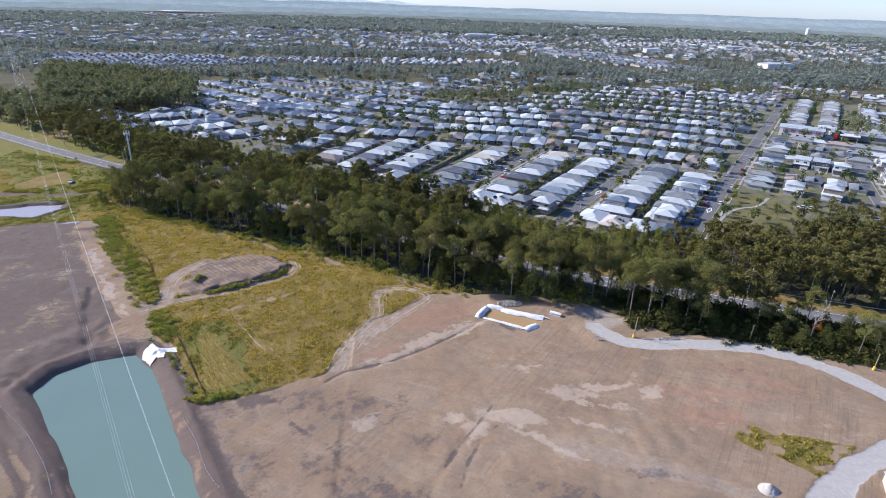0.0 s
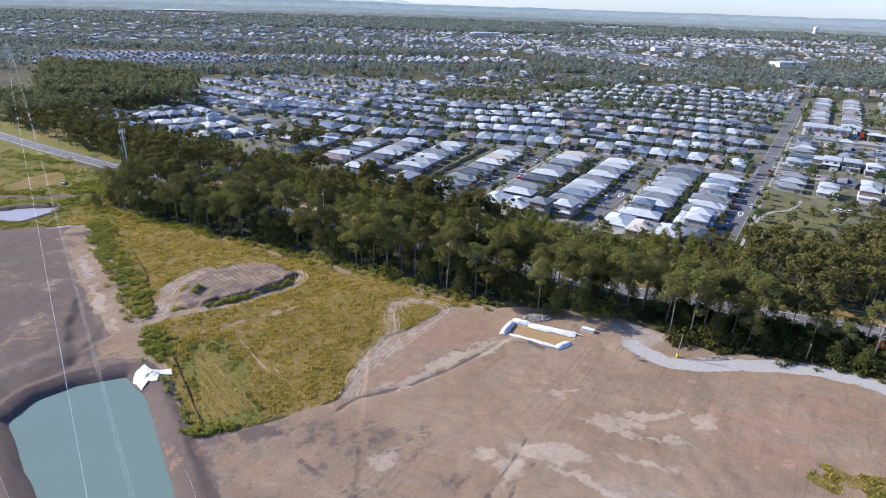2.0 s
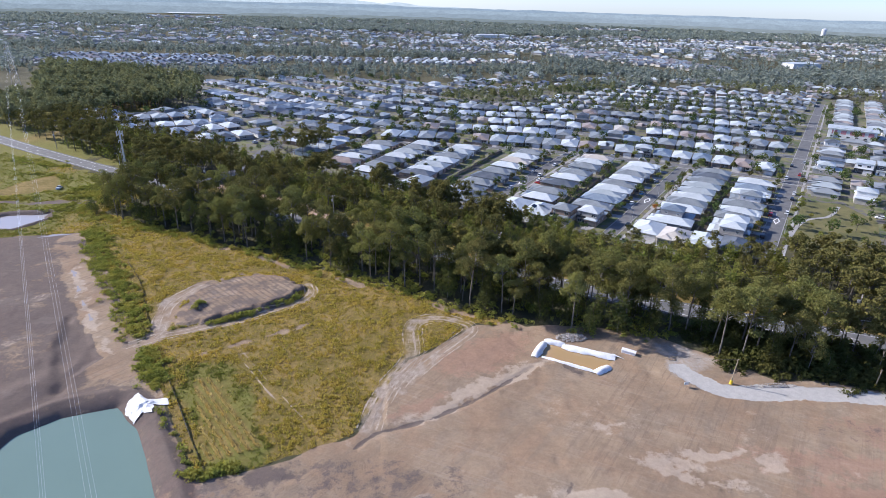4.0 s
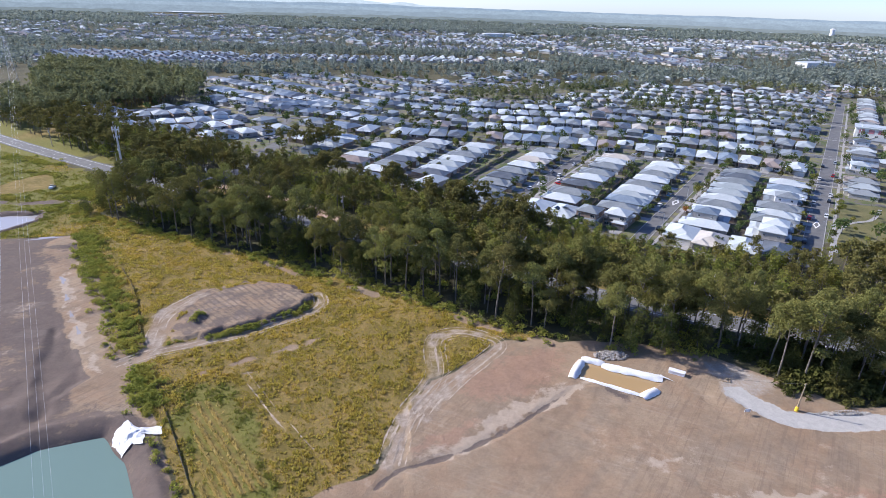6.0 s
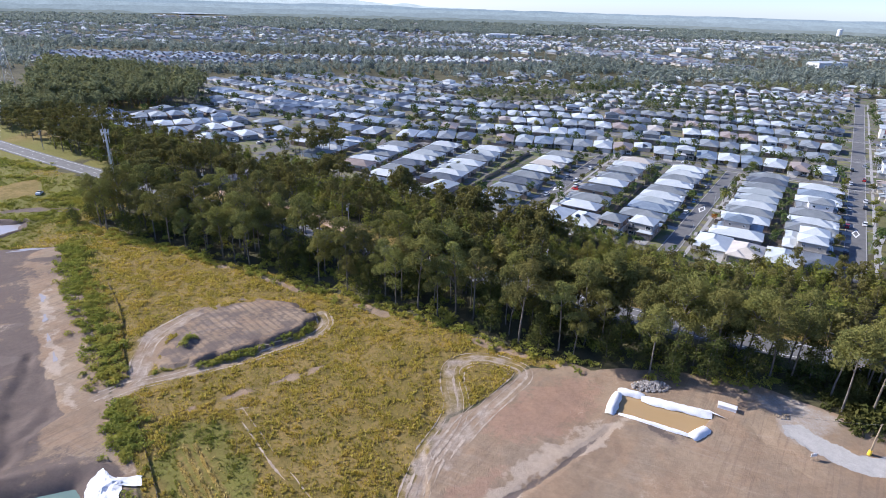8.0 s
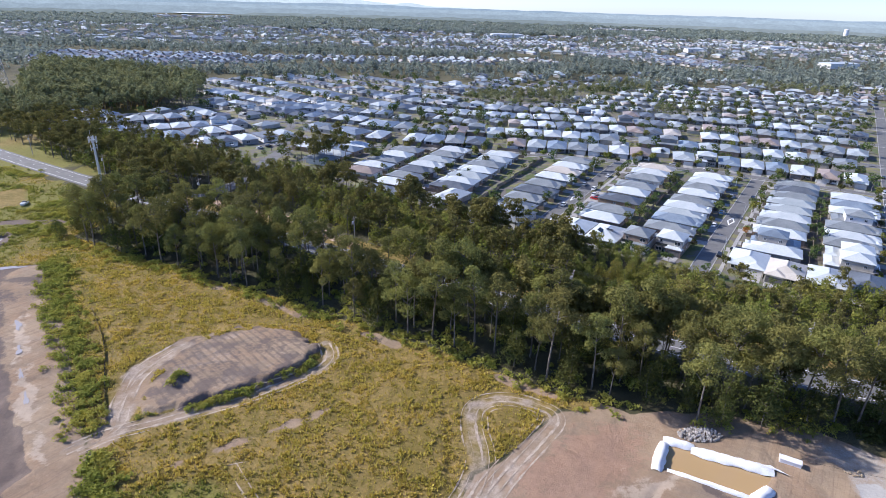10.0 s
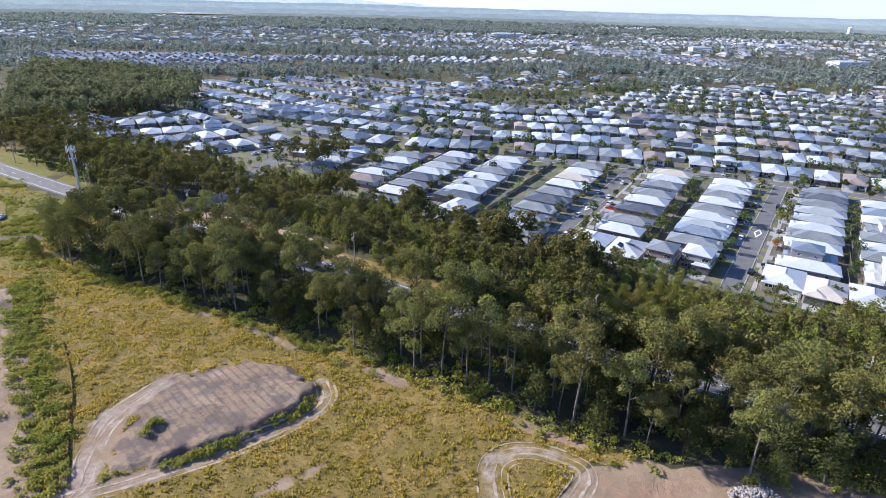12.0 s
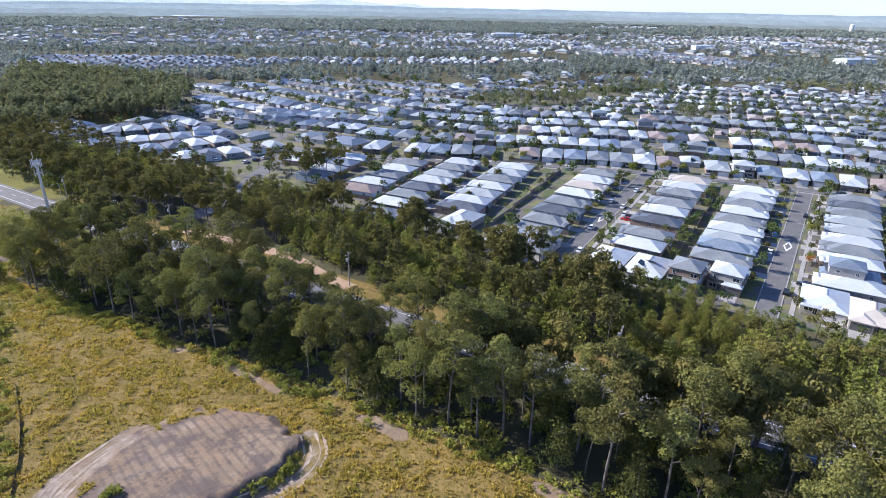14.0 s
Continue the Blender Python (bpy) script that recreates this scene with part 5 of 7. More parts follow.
def two_storey(roof, wall, flip, length, wide):
    h, f = 2.8, (-1 if flip else 1)
    root = new("house", None)
    hl, hw2 = length / 2, wide / 2
    gy = f * (hw2 - 2.9)
    part("wall", boxes((-hl, -hw2, -0.2, hl - 1.5, hw2, h), (hl - 1.5, gy - 2.8, -0.2, hl, gy + 2.8, h)), WALLS[wall], root)
    part("upper_wall", boxes((-hl * 0.45, -hw2 + 0.4, h, hl - 2.0, hw2 - 0.4, 2 * h)), WALLS[(wall + 3) % 4], root)
    bm = bmesh.new()
    hip(bm, -hl * 0.45, -hw2 + 0.4, hl - 2.0, hw2 - 0.4, 2 * h + 0.18)
    part("roof", bm, ROOFS[roof], root)
    bm = bmesh.new()
    hip(bm, -hl, -hw2, -hl * 0.45 - 0.6, hw2, h + 0.18, 0.3, 0.5)
    part("lower_roof", bm, ROOFS[roof], root)
    bm = bmesh.new()
    hip(bm, hl - 1.9, gy - 2.8, hl, gy + 2.8, h + 0.18, 0.5, 0.45)
    part("garage_roof", bm, ROOFS[roof], root)
    part("balcony", boxes((hl - 2.0, -f * (hw2 - 0.4) if f > 0 else 0.2, h, hl - 0.4, -0.2 if f > 0 else hw2 - 0.4, h + 0.2)), CONCRETE, root)
    part("balcony_rail", boxes((hl - 0.46, -f * (hw2 - 0.4) if f > 0 else 0.2, h + 0.2, hl - 0.40, -0.2 if f > 0 else hw2 - 0.4, h + 1.2)), GLASS, root)
    place("garage_door", GARAGE_MESH[(wall + 1) % 2], root, hl, gy, 0)
    place("front_door", DOOR_MESH, root, hl - 1.5, gy - f * 4.0, 0)
    place("window", WIN_WIDE, root, hl - 1.5, -f * (hw2 - 1.8), 0.8)
    place("window", WIN_WIDE, root, hl - 2.0, f * (hw2 - 2.2), h + 0.9)
    place("window", WIN_TALL, root, hl - 2.0, -f * (hw2 - 2.0), h + 0.4)
    for x in (-hl * 0.2, hl * 0.45):
        for z in (1.2, h + 1.0):
            place("window", WIN_SMALL, root, x, -hw2 + (0.4 if z > h else 0), z, -90)
            place("window", WIN_SMALL, root, x, hw2 - (0.4 if z > h else 0), z, 90)
    part("driveway", boxes((hl + 0.05, gy - 2.4, -0.1, hl + 5.6, gy + 2.4, 0.05)), CONCRETE, root, "pale concrete driveway")
    return tagged(root, f"two-storey house with {ROOF_LABEL[roof]} hipped roof", "house", "estate houses")


def townhouse(roof, wall, flip, length, wide):
    """Modern two-storey house with parapets and a low roof."""
    h = 2.9
    root = new("house", None)
    hl, hw2 = length / 2, wide / 2
    part("wall", boxes((-hl, -hw2, -0.2, hl, hw2, h)), WALLS[wall], root)
    part("upper_wall", boxes((-hl + 0.5, -hw2 + 0.2, h, hl - 1.2, hw2 - 0.2, 2 * h)), WALLS[3 if wall != 3 else 4], root)
    part("roof", boxes((-hl + 0.2, -hw2 - 0.1, 2 * h, hl - 0.8, hw2 + 0.1, 2 * h + 0.3), (-hl + 1.5, -hw2 + 1, 2 * h + 0.3, hl - 2.5, hw2 - 1, 2 * h + 0.45)), ROOFS[roof], root)
    part("awning", boxes((hl - 1.2, -hw2 - 0.1, h, hl + 0.7, hw2 + 0.1, h + 0.2)), ROOFS[roof], root)
    place("garage_door", GARAGE_MESH[wall % 2], root, hl, hw2 - 3.0, 0)
    place("front_door", DOOR_MESH, root, hl, -hw2 + 1.6, 0)
    for y in (-hw2 * 0.5, hw2 * 0.45):
        place("window", WIN_WIDE, root, hl - 1.2, y, h + 0.9)
    for x in (-hl * 0.5, 0.0, hl * 0.5):
        for z in (1.1, h + 1.0):
            place("window", WIN_SMALL, root, x, -hw2 + (0.2 if z > h else 0), z, -90)
    part("driveway", boxes((hl + 0.05, hw2 - 5.6, -0.1, hl + 5.0, hw2 - 0.4, 0.05)), CONCRETE, root, "pale concrete driveway")
    return tagged(root, f"modern two-storey townhouse with low {ROOF_LABEL[roof]} roof", "house", "estate houses")


hr = np.random.default_rng(5)
ROOF_KINDS, ROOF_ODDS = ["white", "pale", "grey", "slate", "brown", "tan", "blue"], [0.27, 0.15, 0.28, 0.11, 0.07, 0.03, 0.09]


def house(u, v, face, roof="", kind="one", length=19.0, wide=10.6, plain=False, twist=0.0):
    """A house at plan (u, v). face: which way its front looks, -v, +v, -u or +u. Shapes repeat; colours and walls vary."""
    roof = roof or str(hr.choice(ROOF_KINDS, p=ROOF_ODDS))
    wall, flip = int(hr.integers(4)), int(hr.integers(2))
    if kind == "town":
        wall = int(hr.choice((3, 3, 4, 1)))
    key = (kind, roof, wall % 2 if kind == "one" else wall, flip, plain)
    turn = {"-v": 143.2, "+v": -36.8, "-u": 233.2, "+u": 53.2}[face] + hr.normal() * 0.8 + twist
    if face.endswith("v"):
        turn += 3.4 if v > -170 else 9.0
    m = pose(*xy(u, v), 0.03, 0, 0, turn)
    if key in HOUSES:
        ob = copy_thing(HOUSES[key], m)
    else:
        ob = HOUSES[key] = single_storey(roof, wall, flip, 19.0, 10.6, plain) if kind == "one" else (two_storey if kind == "two" else townhouse)(roof, wall, flip, 16.0, 10.6)
        ob.matrix_basis = m
    base = 19.0 if kind == "one" else 16.0
    ob.scale = (length / base, wide / 10.6, 1)
    return ob


PLACED = []


FAR_LOTS = []


def lot(u, v, face, roof="", kind="one", length=19.0, wide=9.4, twist=0.0):
    PLACED.append((u, v))
    if len(PLACED) > 300 and kind == "one":
        FAR_LOTS.append((*xy(u, v), 0.03, hr.uniform(0.9, 1.0), radians({"-v": 143.2, "+v": -36.8, "-u": 233.2, "+u": 53.2}[face] + twist + hr.normal()), hr.integers(8)))
        return None
    return house(u, v, face, roof, kind, length, wide, u > 420, twist)


def solar(u, v, z, turn, tilt):
    root = part("solar_panel", boxes((-1.7, -1.0, -0.03, 1.7, 1.0, 0.05)), GLASS)
    root.matrix_basis = pose(*xy(u, v), z, tilt, 0, turn)
    tagged(root, "dark blue solar panels on a pale roof", "solar panel", "roof solar panels")


# the front row looks on to the wood
for u, v, roof, kind, length, wide in ((257, -121.5, "white", "one", 17, 11.2), (257.5, -109, "white", "one", 17, 11.0), (260, -97.6, "grey", "two", 16, 9.4), (264, -86.5, "white", "two", 15, 9.6),
                                       (264, -61, "white", "one", 16, 11.2), (262, -49.5, "tan", "one", 16, 10.6), (264, -37.8, "white", "one", 16, 10.6), (266, -26.8, "slate", "one", 16, 10.4),
                                       (254, -146, "grey", "one", 16, 10.4), (254, -157.5, "white", "one", 16, 10.4), (260, -181, "white", "one", 16, 10.6)):
    lot(u, v, "-u", roof, kind, length, wide)
solar(257, -108.2, 4.75, 53.2 + 90, 24)
solar(254, -110.4, 4.75, 53.2, 24)
for vs, face, us, roofs in (
        (-116.5, "-v", (275, 286.5, 303, 317, 329, 346, 358, 370), "white grey slate white grey grey white tan"),
        (-90.5, "+v", (279, 291, 299.5, 311, 322, 335, 346.5, 358, 370), "grey blue pale white grey white grey white white"),
        (-55.5, "-v", (279.5, 289, 300.5, 312, 323, 335, 347, 359, 371, 382), "white blue white grey white pale pale grey slate grey"),
        (-31.5, "+v", (281, 291, 303, 313, 325.5, 337, 349, 361, 374), "white white grey white grey grey white blue white"),
        (-151, "+v", (266, 278, 291, 303.5, 318, 331, 343, 356, 368), "grey grey slate grey white tan white grey white"),
        (-186, "-v", (272, 281, 292, 304, 316.5, 328.5, 341, 353, 365), "slate white pale white grey pale white grey white"),
        (-211, "+v", (247, 260, 272, 284, 296, 308, 320.5, 333, 345, 358), "grey white grey slate white pale grey white white grey"),
        (-236, "-v", (266, 278, 291, 303, 315, 327, 340, 352, 365), "brown white grey white grey pale white blue white")
        , (-268, "-v", (270, 282, 294, 306, 318), "grey white blue white pale"), (-291, "+v", (286, 298, 310, 322), "white blue white grey")):
    for u, roof in zip(us, roofs.split()):
        two = hr.random() < 0.07
        if u > sweep(386, bend(u, vs)):
            continue
        lot(u, bend(u, vs), face, roof, "two" if two else "one", hr.uniform(17.0, 18.6) if not two else 15.5, hr.uniform(9.2, 9.9))


def allowed(u, v):
    x, y = xy(u, v)
    if u > np.interp(v, TOP_V, TOP_U) - 8:
        return False
    for cx, cy, hl, hwid, turn in BELTS[:5]:
        c, s = math.cos(radians(turn)), math.sin(radians(turn))
        a, b = (x - cx) * c + (y - cy) * s, -(x - cx) * s + (y - cy) * c
        if (a / hl) ** 2 + (b / hwid) ** 2 < 1.0:
            return False
    if inside(np.array([x]), np.array([y]), WOOD)[0] > -8:
        return False
    return not any((u - a) ** 2 + (v - b) ** 2 < 81 for a, b in PLACED)


# rows of lots along curved streets at the left end: a line through the house centres and where the fronts look
for line, side in (([(-236, 466), (-205, 474), (-172, 492), (-148, 512)], -1), ([(-208, 437), (-178, 450), (-150, 463), (-122, 476)], 1), ([(-168, 422), (-140, 440), (-112, 462)], -1), ([(-134, 412), (-108, 426), (-84, 446)], 1),
                   ([(-168, 556), (-130, 529), (-92, 511), (-60, 498), (-34, 490)], -1), ([(-150, 584), (-118, 558), (-84, 540), (-50, 528), (-22, 520)], 1), ([(-76, 470), (-52, 456), (-30, 438)], 1)):
    p = smooth_line(line, 1.0)
    for k in range(5, len(p) - 5, 12):
        d = p[k + 4] - p[k - 4]
        u, v = to_uv(*p[k])
        turn = math.degrees(math.atan2(d[1], d[0])) + 90 * side
        if not any((u - a) ** 2 + (v - b) ** 2 < 100 for a, b in PLACED):
            two = hr.random() < 0.08
            lot(u, v, "+u", str(hr.choice(("blue", "white", "grey", "slate", "pale"))), "two" if two else "one", 14.5 if two else hr.uniform(15.5, 17.5), hr.uniform(9.6, 10.6), turn - 53.2)
# rows on both sides of the cross streets
for k, u in enumerate(CROSS):
    for side, face in ((-1, "+u"), (1, "-u")):
        v = -22.0 - (6 if side < 0 else 0)
        while v > ENDS[k]:
            vv = v - 9.5
            uu = sweep(u + side * 18.0, vv)
            v -= 12.3 - 1.0 * abs(lean(vv)) / 25
            park_side = k == 1 and side > 0 and -335 < vv < -235
            if (k == 0 and side < 0) or park_side or not allowed(uu, vv) or hr.random() < 0.03:
                continue
            two = hr.random() < 0.09
            lot(uu, vv, face, "", "two" if two else "one", hr.uniform(19.0, 21.5) if not two else 16, hr.uniform(10.2, 11.2), lean(vv))
# houses on the ground left over between the rows
for u in np.arange(262, 800, 17.0):
    for v in np.arange(-590, -30, 12.4):
        uu = sweep(u, v) if u > 420 else u
        x, y = xy(uu, v)
        if uu < (330 if v < -240 else 398) and not (v < -330 and y > 442) or not allowed(uu, v) or (440 < uu < 500 and -335 < v < -240):
            continue
        if any(((uu - a) / 19.5) ** 2 + ((v - b) / 11.4) ** 2 < 1 for a, b in PLACED) or min(along(np.array([x]), np.array([y]), line)[0] for line in ROADS) < 12.5:
            continue
        lot(uu, v, str(hr.choice(("+u", "-u"))), "", "one", hr.uniform(17, 19), hr.uniform(9.8, 10.8), lean(v) if uu > 380 else hr.normal() * 5)
# right of the main street: townhouses and small houses round the park
for u, v, face, roof, kind in (
        (382, 19, "+u", "white", "two"), (386, 38, "+u", "white", "two"), (380, 0, "-v", "slate", "one"), (394, 0, "-v", "white", "one"), (408, 0, "-v", "grey", "one"), (412, 17, "+u", "white", "one"), (414, 28, "+u", "grey", "one"), (416, 40, "+u", "grey", "one"), (412, 51, "+u", "grey", "one"),
        (436, 0, "-v", "pale", "two"), (451, 1, "-v", "slate", "town"), (457, 19, "-u", "white", "town"), (458, 30, "-u", "white", "town"), (455, 42, "-u", "white", "two"), (489, 0, "-v", "white", "one"), (502, 1, "-v", "grey", "one"), (518, 1, "-v", "slate", "two"), (517, 18, "+u", "white", "one"),
        (493, 28, "+u", "grey", "one"), (517, 30, "+u", "grey", "one"), (508, 43, "+u", "white", "one"), (398, 74, "-v", "white", "town"), (412, 75, "-v", "white", "town"), (426, 75, "-v", "white", "two"), (442, 73, "-v", "white", "town"), (458, 72, "-v", "pale", "town"), (486, 70, "-v", "white", "two"), (500, 70, "-v", "white", "two"),
        (402, 96, "-v", "white", "town"), (420, 96, "-v", "grey", "town"), (438, 94, "-v", "white", "two")):
    if allowed(u, v) or kind == "town":
        lot(u, v, face, roof, kind, 15 if kind != "one" else 16, 9.8)
for v0 in (5, 31, 64):
    for u in np.arange(624, 815, 11.7):
        if allowed(u, v0):
            lot(u, v0, "-v" if v0 != 31 else "+v", str(hr.choice(["white", "tan", "brown", "grey", "pale"])), "one", 19, 10.4)


def school(u, v):
    """Long two-storey building with pink panels under a wide pale roof."""
    root = new("building", None)
    part("wall", boxes((-9, -16, -0.2, 9, 16, 7.0)), WALLS[3], root)
    part("roof", boxes((-10, -17, 7.0, 10, 17, 7.5), (-6, -12, 7.5, 6, 12, 7.9)), ROOFS["white"], root)
    pink = surface("pink_panel", (0.55, 0.22, 0.24), (0.62, 0.28, 0.30), 0.8, 0.6)
    for k in range(5):
        part("panel", boxes((-9.12, -14 + k * 6, 3.4, -8.98, -10.5 + k * 6, 6.2)), pink, root, "pink cladding panel")
        place("window", WIN_WIDE, root, -9.0, -9.2 + k * 5.6, 0.9, 180)
    for k in range(3):
        part("column", boxes((-9.9, 12 + k * 1.8, -0.2, -9.5, 12.4 + k * 1.8, 7.0)), WHITE, root)
    root.matrix_basis = pose(*xy(u, v), 0.0, 0, 0, 53.2)
    tagged(root, "white two-storey building with pink panels and wide roof", "building")


school(577, 12)


def shop(u, v):
    """Low commercial building with a long flat roof and a canopy."""
    root = new("building", None)
    part("wall", boxes((-8, -22, -0.2, 8, 22, 4.2)), WALLS[1], root)
    part("roof", boxes((-9, -23, 4.2, 9, 23, 4.6), (-3, -18, 4.6, 3, 18, 5.1)), ROOFS["pale"], root)
    part("canopy", boxes((-20, 2, 4.4, -9.1, 16, 5.0)), WHITE, root)
    for y in (3.5, 14.5):
        part("canopy_post", boxes((-19, y - 0.2, -0.2, -18.6, y + 0.2, 4.4)), WHITE, root)
    part("sign", boxes((-22, 18, 0, -21.4, 20.5, 6.0)), REDDISH, root, "tall red sign board")
    root.matrix_basis = pose(*xy(u, v), 0.0, 0, 0, 53.2)
    tagged(root, "low commercial building with flat pale roof and canopy", "building")


shop(596, 56)


# ---- fences, cars, street trees ----
def fence_mesh(length, height=1.8):
    """Overlapping palings, folded out of one sheet, with a capping rail."""
    bm = bmesh.new()
    n = int(length / 0.5)
    row = []
    for k in range(n):
        for e in (0.0, 0.96):
            x, y = -length / 2 + (k + e) * length / n, 0.015 * (1 if k % 2 else -1)
            row.append((x, y, height - 0.04 * ((k * 7) % 3)))
    a = [(bm.verts.new((x, y - 0.01, 0)), bm.verts.new((x, y - 0.01, z)), bm.verts.new((x, y + 0.01, z)), bm.verts.new((x, y + 0.01, 0))) for x, y, z in row]
    for p, q in zip(a, a[1:]):
        for i in range(3):
            bm.faces.new((p[i], q[i], q[i + 1], p[i + 1]))
    me = bpy.data.meshes.new("fence")
    bm.to_mesh(me)
    bm.free()
    me.materials.append(FENCEWOOD)
    return me


FENCE = fence_mesh(21.0)
for vs, us in ((-116.5, range(269, 356, 12)), (-90.5, range(273, 352, 12)), (-55.5, range(272, 366, 12)), (-31.5, range(274, 380, 12)), (-151, range(260, 372, 13)), (-186, range(266, 372, 12)), (-211, range(254, 360, 13)), (-236, range(260, 372, 13))):
    for u in us:
        ob = linked("fence", FENCE)
        ob.matrix_basis = pose(*xy(u, bend(u, vs)), 0.0, 0, 0, -33.4 if vs > -170 else -28)
        tagged(ob, "weathered grey timber paling fence between houses", "fence", "lot fences")
for v in (-103.5, -43.5, -169, -223.5):
    for u in range(272, 360, 22):
        ob = linked("fence", FENCE)
        ob.matrix_basis = pose(*xy(u + 6, bend(u + 6, v)), 0.0, 0, 0, 56.5 if v > -180 else 62)
        tagged(ob, "weathered grey timber paling fence behind houses", "fence", "lot fences")


def car_kit(paint, long=False):
    """A car facing +x: lofted body, dark glass band, four wheels."""
    root = new("car", None)
    prof = ((-2.2, 0.55, 0.62), (-2.1, 0.95, 0.82), (-1.0, 1.0, 0.88), (1.0, 0.98, 0.88), (2.0, 0.82, 0.84), (2.25, 0.5, 0.66))
    bm = bmesh.new()
    rings = [[bm.verts.new(p) for p in ((x, -w, 0.28), (x, w, 0.28), (x, w, z * 0.75), (x, w * 0.93, z), (x, -w * 0.93, z), (x, -w, z * 0.75))] for x, z, w in prof]
    for a, b in zip(rings, rings[1:]):
        for i in range(6):
            bm.faces.new((a[i], a[(i + 1) % 6], b[(i + 1) % 6], b[i]))
    bm.faces.new(rings[0]), bm.faces.new(rings[-1][::-1])
    back = -1.9 if not long else -0.5
    box_top = [(back, 0.95), (back + 0.4, 1.46), (0.35, 1.48), (1.15, 0.97)]
    top = [[bm.verts.new((x + (0.05 if s else 0), y * (0.72 if z > 1.2 else 0.82), z + 0.01)) for s, y in ((0, -1), (0, 1))] for x, z in box_top]
    bm.faces.new((top[1][0], top[1][1], top[2][1], top[2][0]))
    bmesh.ops.recalc_face_normals(bm, faces=bm.faces[:])
    part("body", bm, paint, root)
    bm = bmesh.new()
    t = [[bm.verts.new((x, y * (0.715 if z > 1.2 else 0.815), z)) for y in (-1, 1)] for x, z in box_top]
    bm.faces.new((t[0][0], t[0][1], t[1][1], t[1][0])), bm.faces.new((t[2][0], t[2][1], t[3][1], t[3][0]))
    bm.faces.new((t[0][0], t[1][0], t[2][0], t[3][0])), bm.faces.new((t[0][1], t[3][1], t[2][1], t[1][1]))
    part("window_band", bm, GLASS, root, "dark tinted glass")
    if long:
        part("tray", boxes((-2.15, -0.84, 0.9, -0.6, 0.84, 1.12)), paint, root)
    for x in (-1.35, 1.35):
        for y in (-0.78, 0.78):
            bm = bmesh.new()
            bmesh.ops.create_cone(bm, cap_ends=True, segments=12, radius1=0.33, radius2=0.33, depth=0.22, matrix=pose(x, y, 0.33, 90, 0, 0))
            wheel = part("wheel", bm, RUBBER, root)
            bm = bmesh.new()
            bmesh.ops.create_cone(bm, cap_ends=True, segments=10, radius1=0.2, radius2=0.17, depth=0.05, matrix=pose(x, y + math.copysign(0.13, y), 0.33, 90, 0, 0))
            part("rim", bm, STEEL, wheel)
    return root


CARS = {}
CAR_COLOUR = ("white", "black", "silver", "blue", "red")


def car(x, y, z, turn, colour, long=False):
    m = pose(x, y, z, 0, 0, turn)
    key = (colour, long)
    if key in CARS:
        return copy_thing(CARS[key], m)
    ob = CARS[key] = car_kit(CARPAINT[colour], long)
    ob.matrix_basis = m
    return tagged(ob, f"{CAR_COLOUR[colour]} {'pick-up truck' if long else 'car'} parked on the ground", "car", "parked cars")


car(-166, 304.6, height_at(-166, 304.6), 100, 0, True)
for u, v, turn, colour in ((300, -78.6, 53, 0), (268, -70.6, 53, 1), (277, -66.5, 143, 1), (275, -63.8, 143, 0), (262.8, -60.5, 233, 0), (320, -79.2, 53, 3), (352, -71.2, 53, 1), (348, -80, 53, 2), (262, -133.5, 55, 0), (286, -138.5, 55, 0), (309, -133, 55, 0), (322, -143, 55, 2), (318, -136.5, 55, 0), (303, -130.5, 143, 4),
                           (332, -145, 55, 1), (345, -139, 55, 0), (252, -192, 63, 0), (262, -199, 63, 1), (268, -194.5, 63, 0), (298, -207, 63, 2), (310, -203, 63, 0), (340, -214, 63, 1), (290, -19, 53, 1), (325, -19.3, 53, 4), (333, -13, 53, 0), (352, -19, 53, 2), (360, -12.8, 53, 1), (372, -12.6, 53, 0),
                           (405, -19, 53, 0), (418, -13, 53, 4), (440, -18.8, 53, 1), (455, -12.9, 53, 2), (353, 25, 143, 0), (354, 29, 143, 0), (382, 60, 53, 1), (395, 66, 53, 0), (356, 58, 143, 0), (394, -100, 143, 0), (398, -60, 143, 1), (393, -118, 143, 2), (398, -170, 143, 0), (458, -70, 143, 0), (462, -120, 143, 1), (458, -180, 143, 0), (522, -90, 143, 0), (525, -150, 143, 2), (392, -230, 143, 0), (398, -290, 143, 1)):
    car(*xy(u, v), 0.06, turn, colour)
for x, y, turn, colour in ((-92, 414, 60, 1), (-88, 418, 60, 0), (-96, 409, 60, 0), (-62, 362, 10, 0), (-112, 412, 20, 0)):
    car(x, y, 0.06, turn, colour)

STREET = tree_meshes(roundhead, (81, 82, 83), 300, 0.32, DARKLEAF)
STREET2 = tree_meshes(roundhead, (84, 85), 300, 0.32, BRIGHTLEAF)
RUSTY = tree_meshes(roundhead, (86,), 260, 0.3, RUSTLEAF)
yr = np.random.default_rng(12)


def street_tree(u, v, s, which):
    sets = (STREET, STREET2, RUSTY)[which]
    plant(sets, int(yr.integers(len(sets))), *xy(u, v), 0.0, s, yr.uniform(0, 360), "street_tree", ("dark green rounded street tree", "bright green young street tree", "small tree with orange-red leaves")[which], "tree", "street trees")


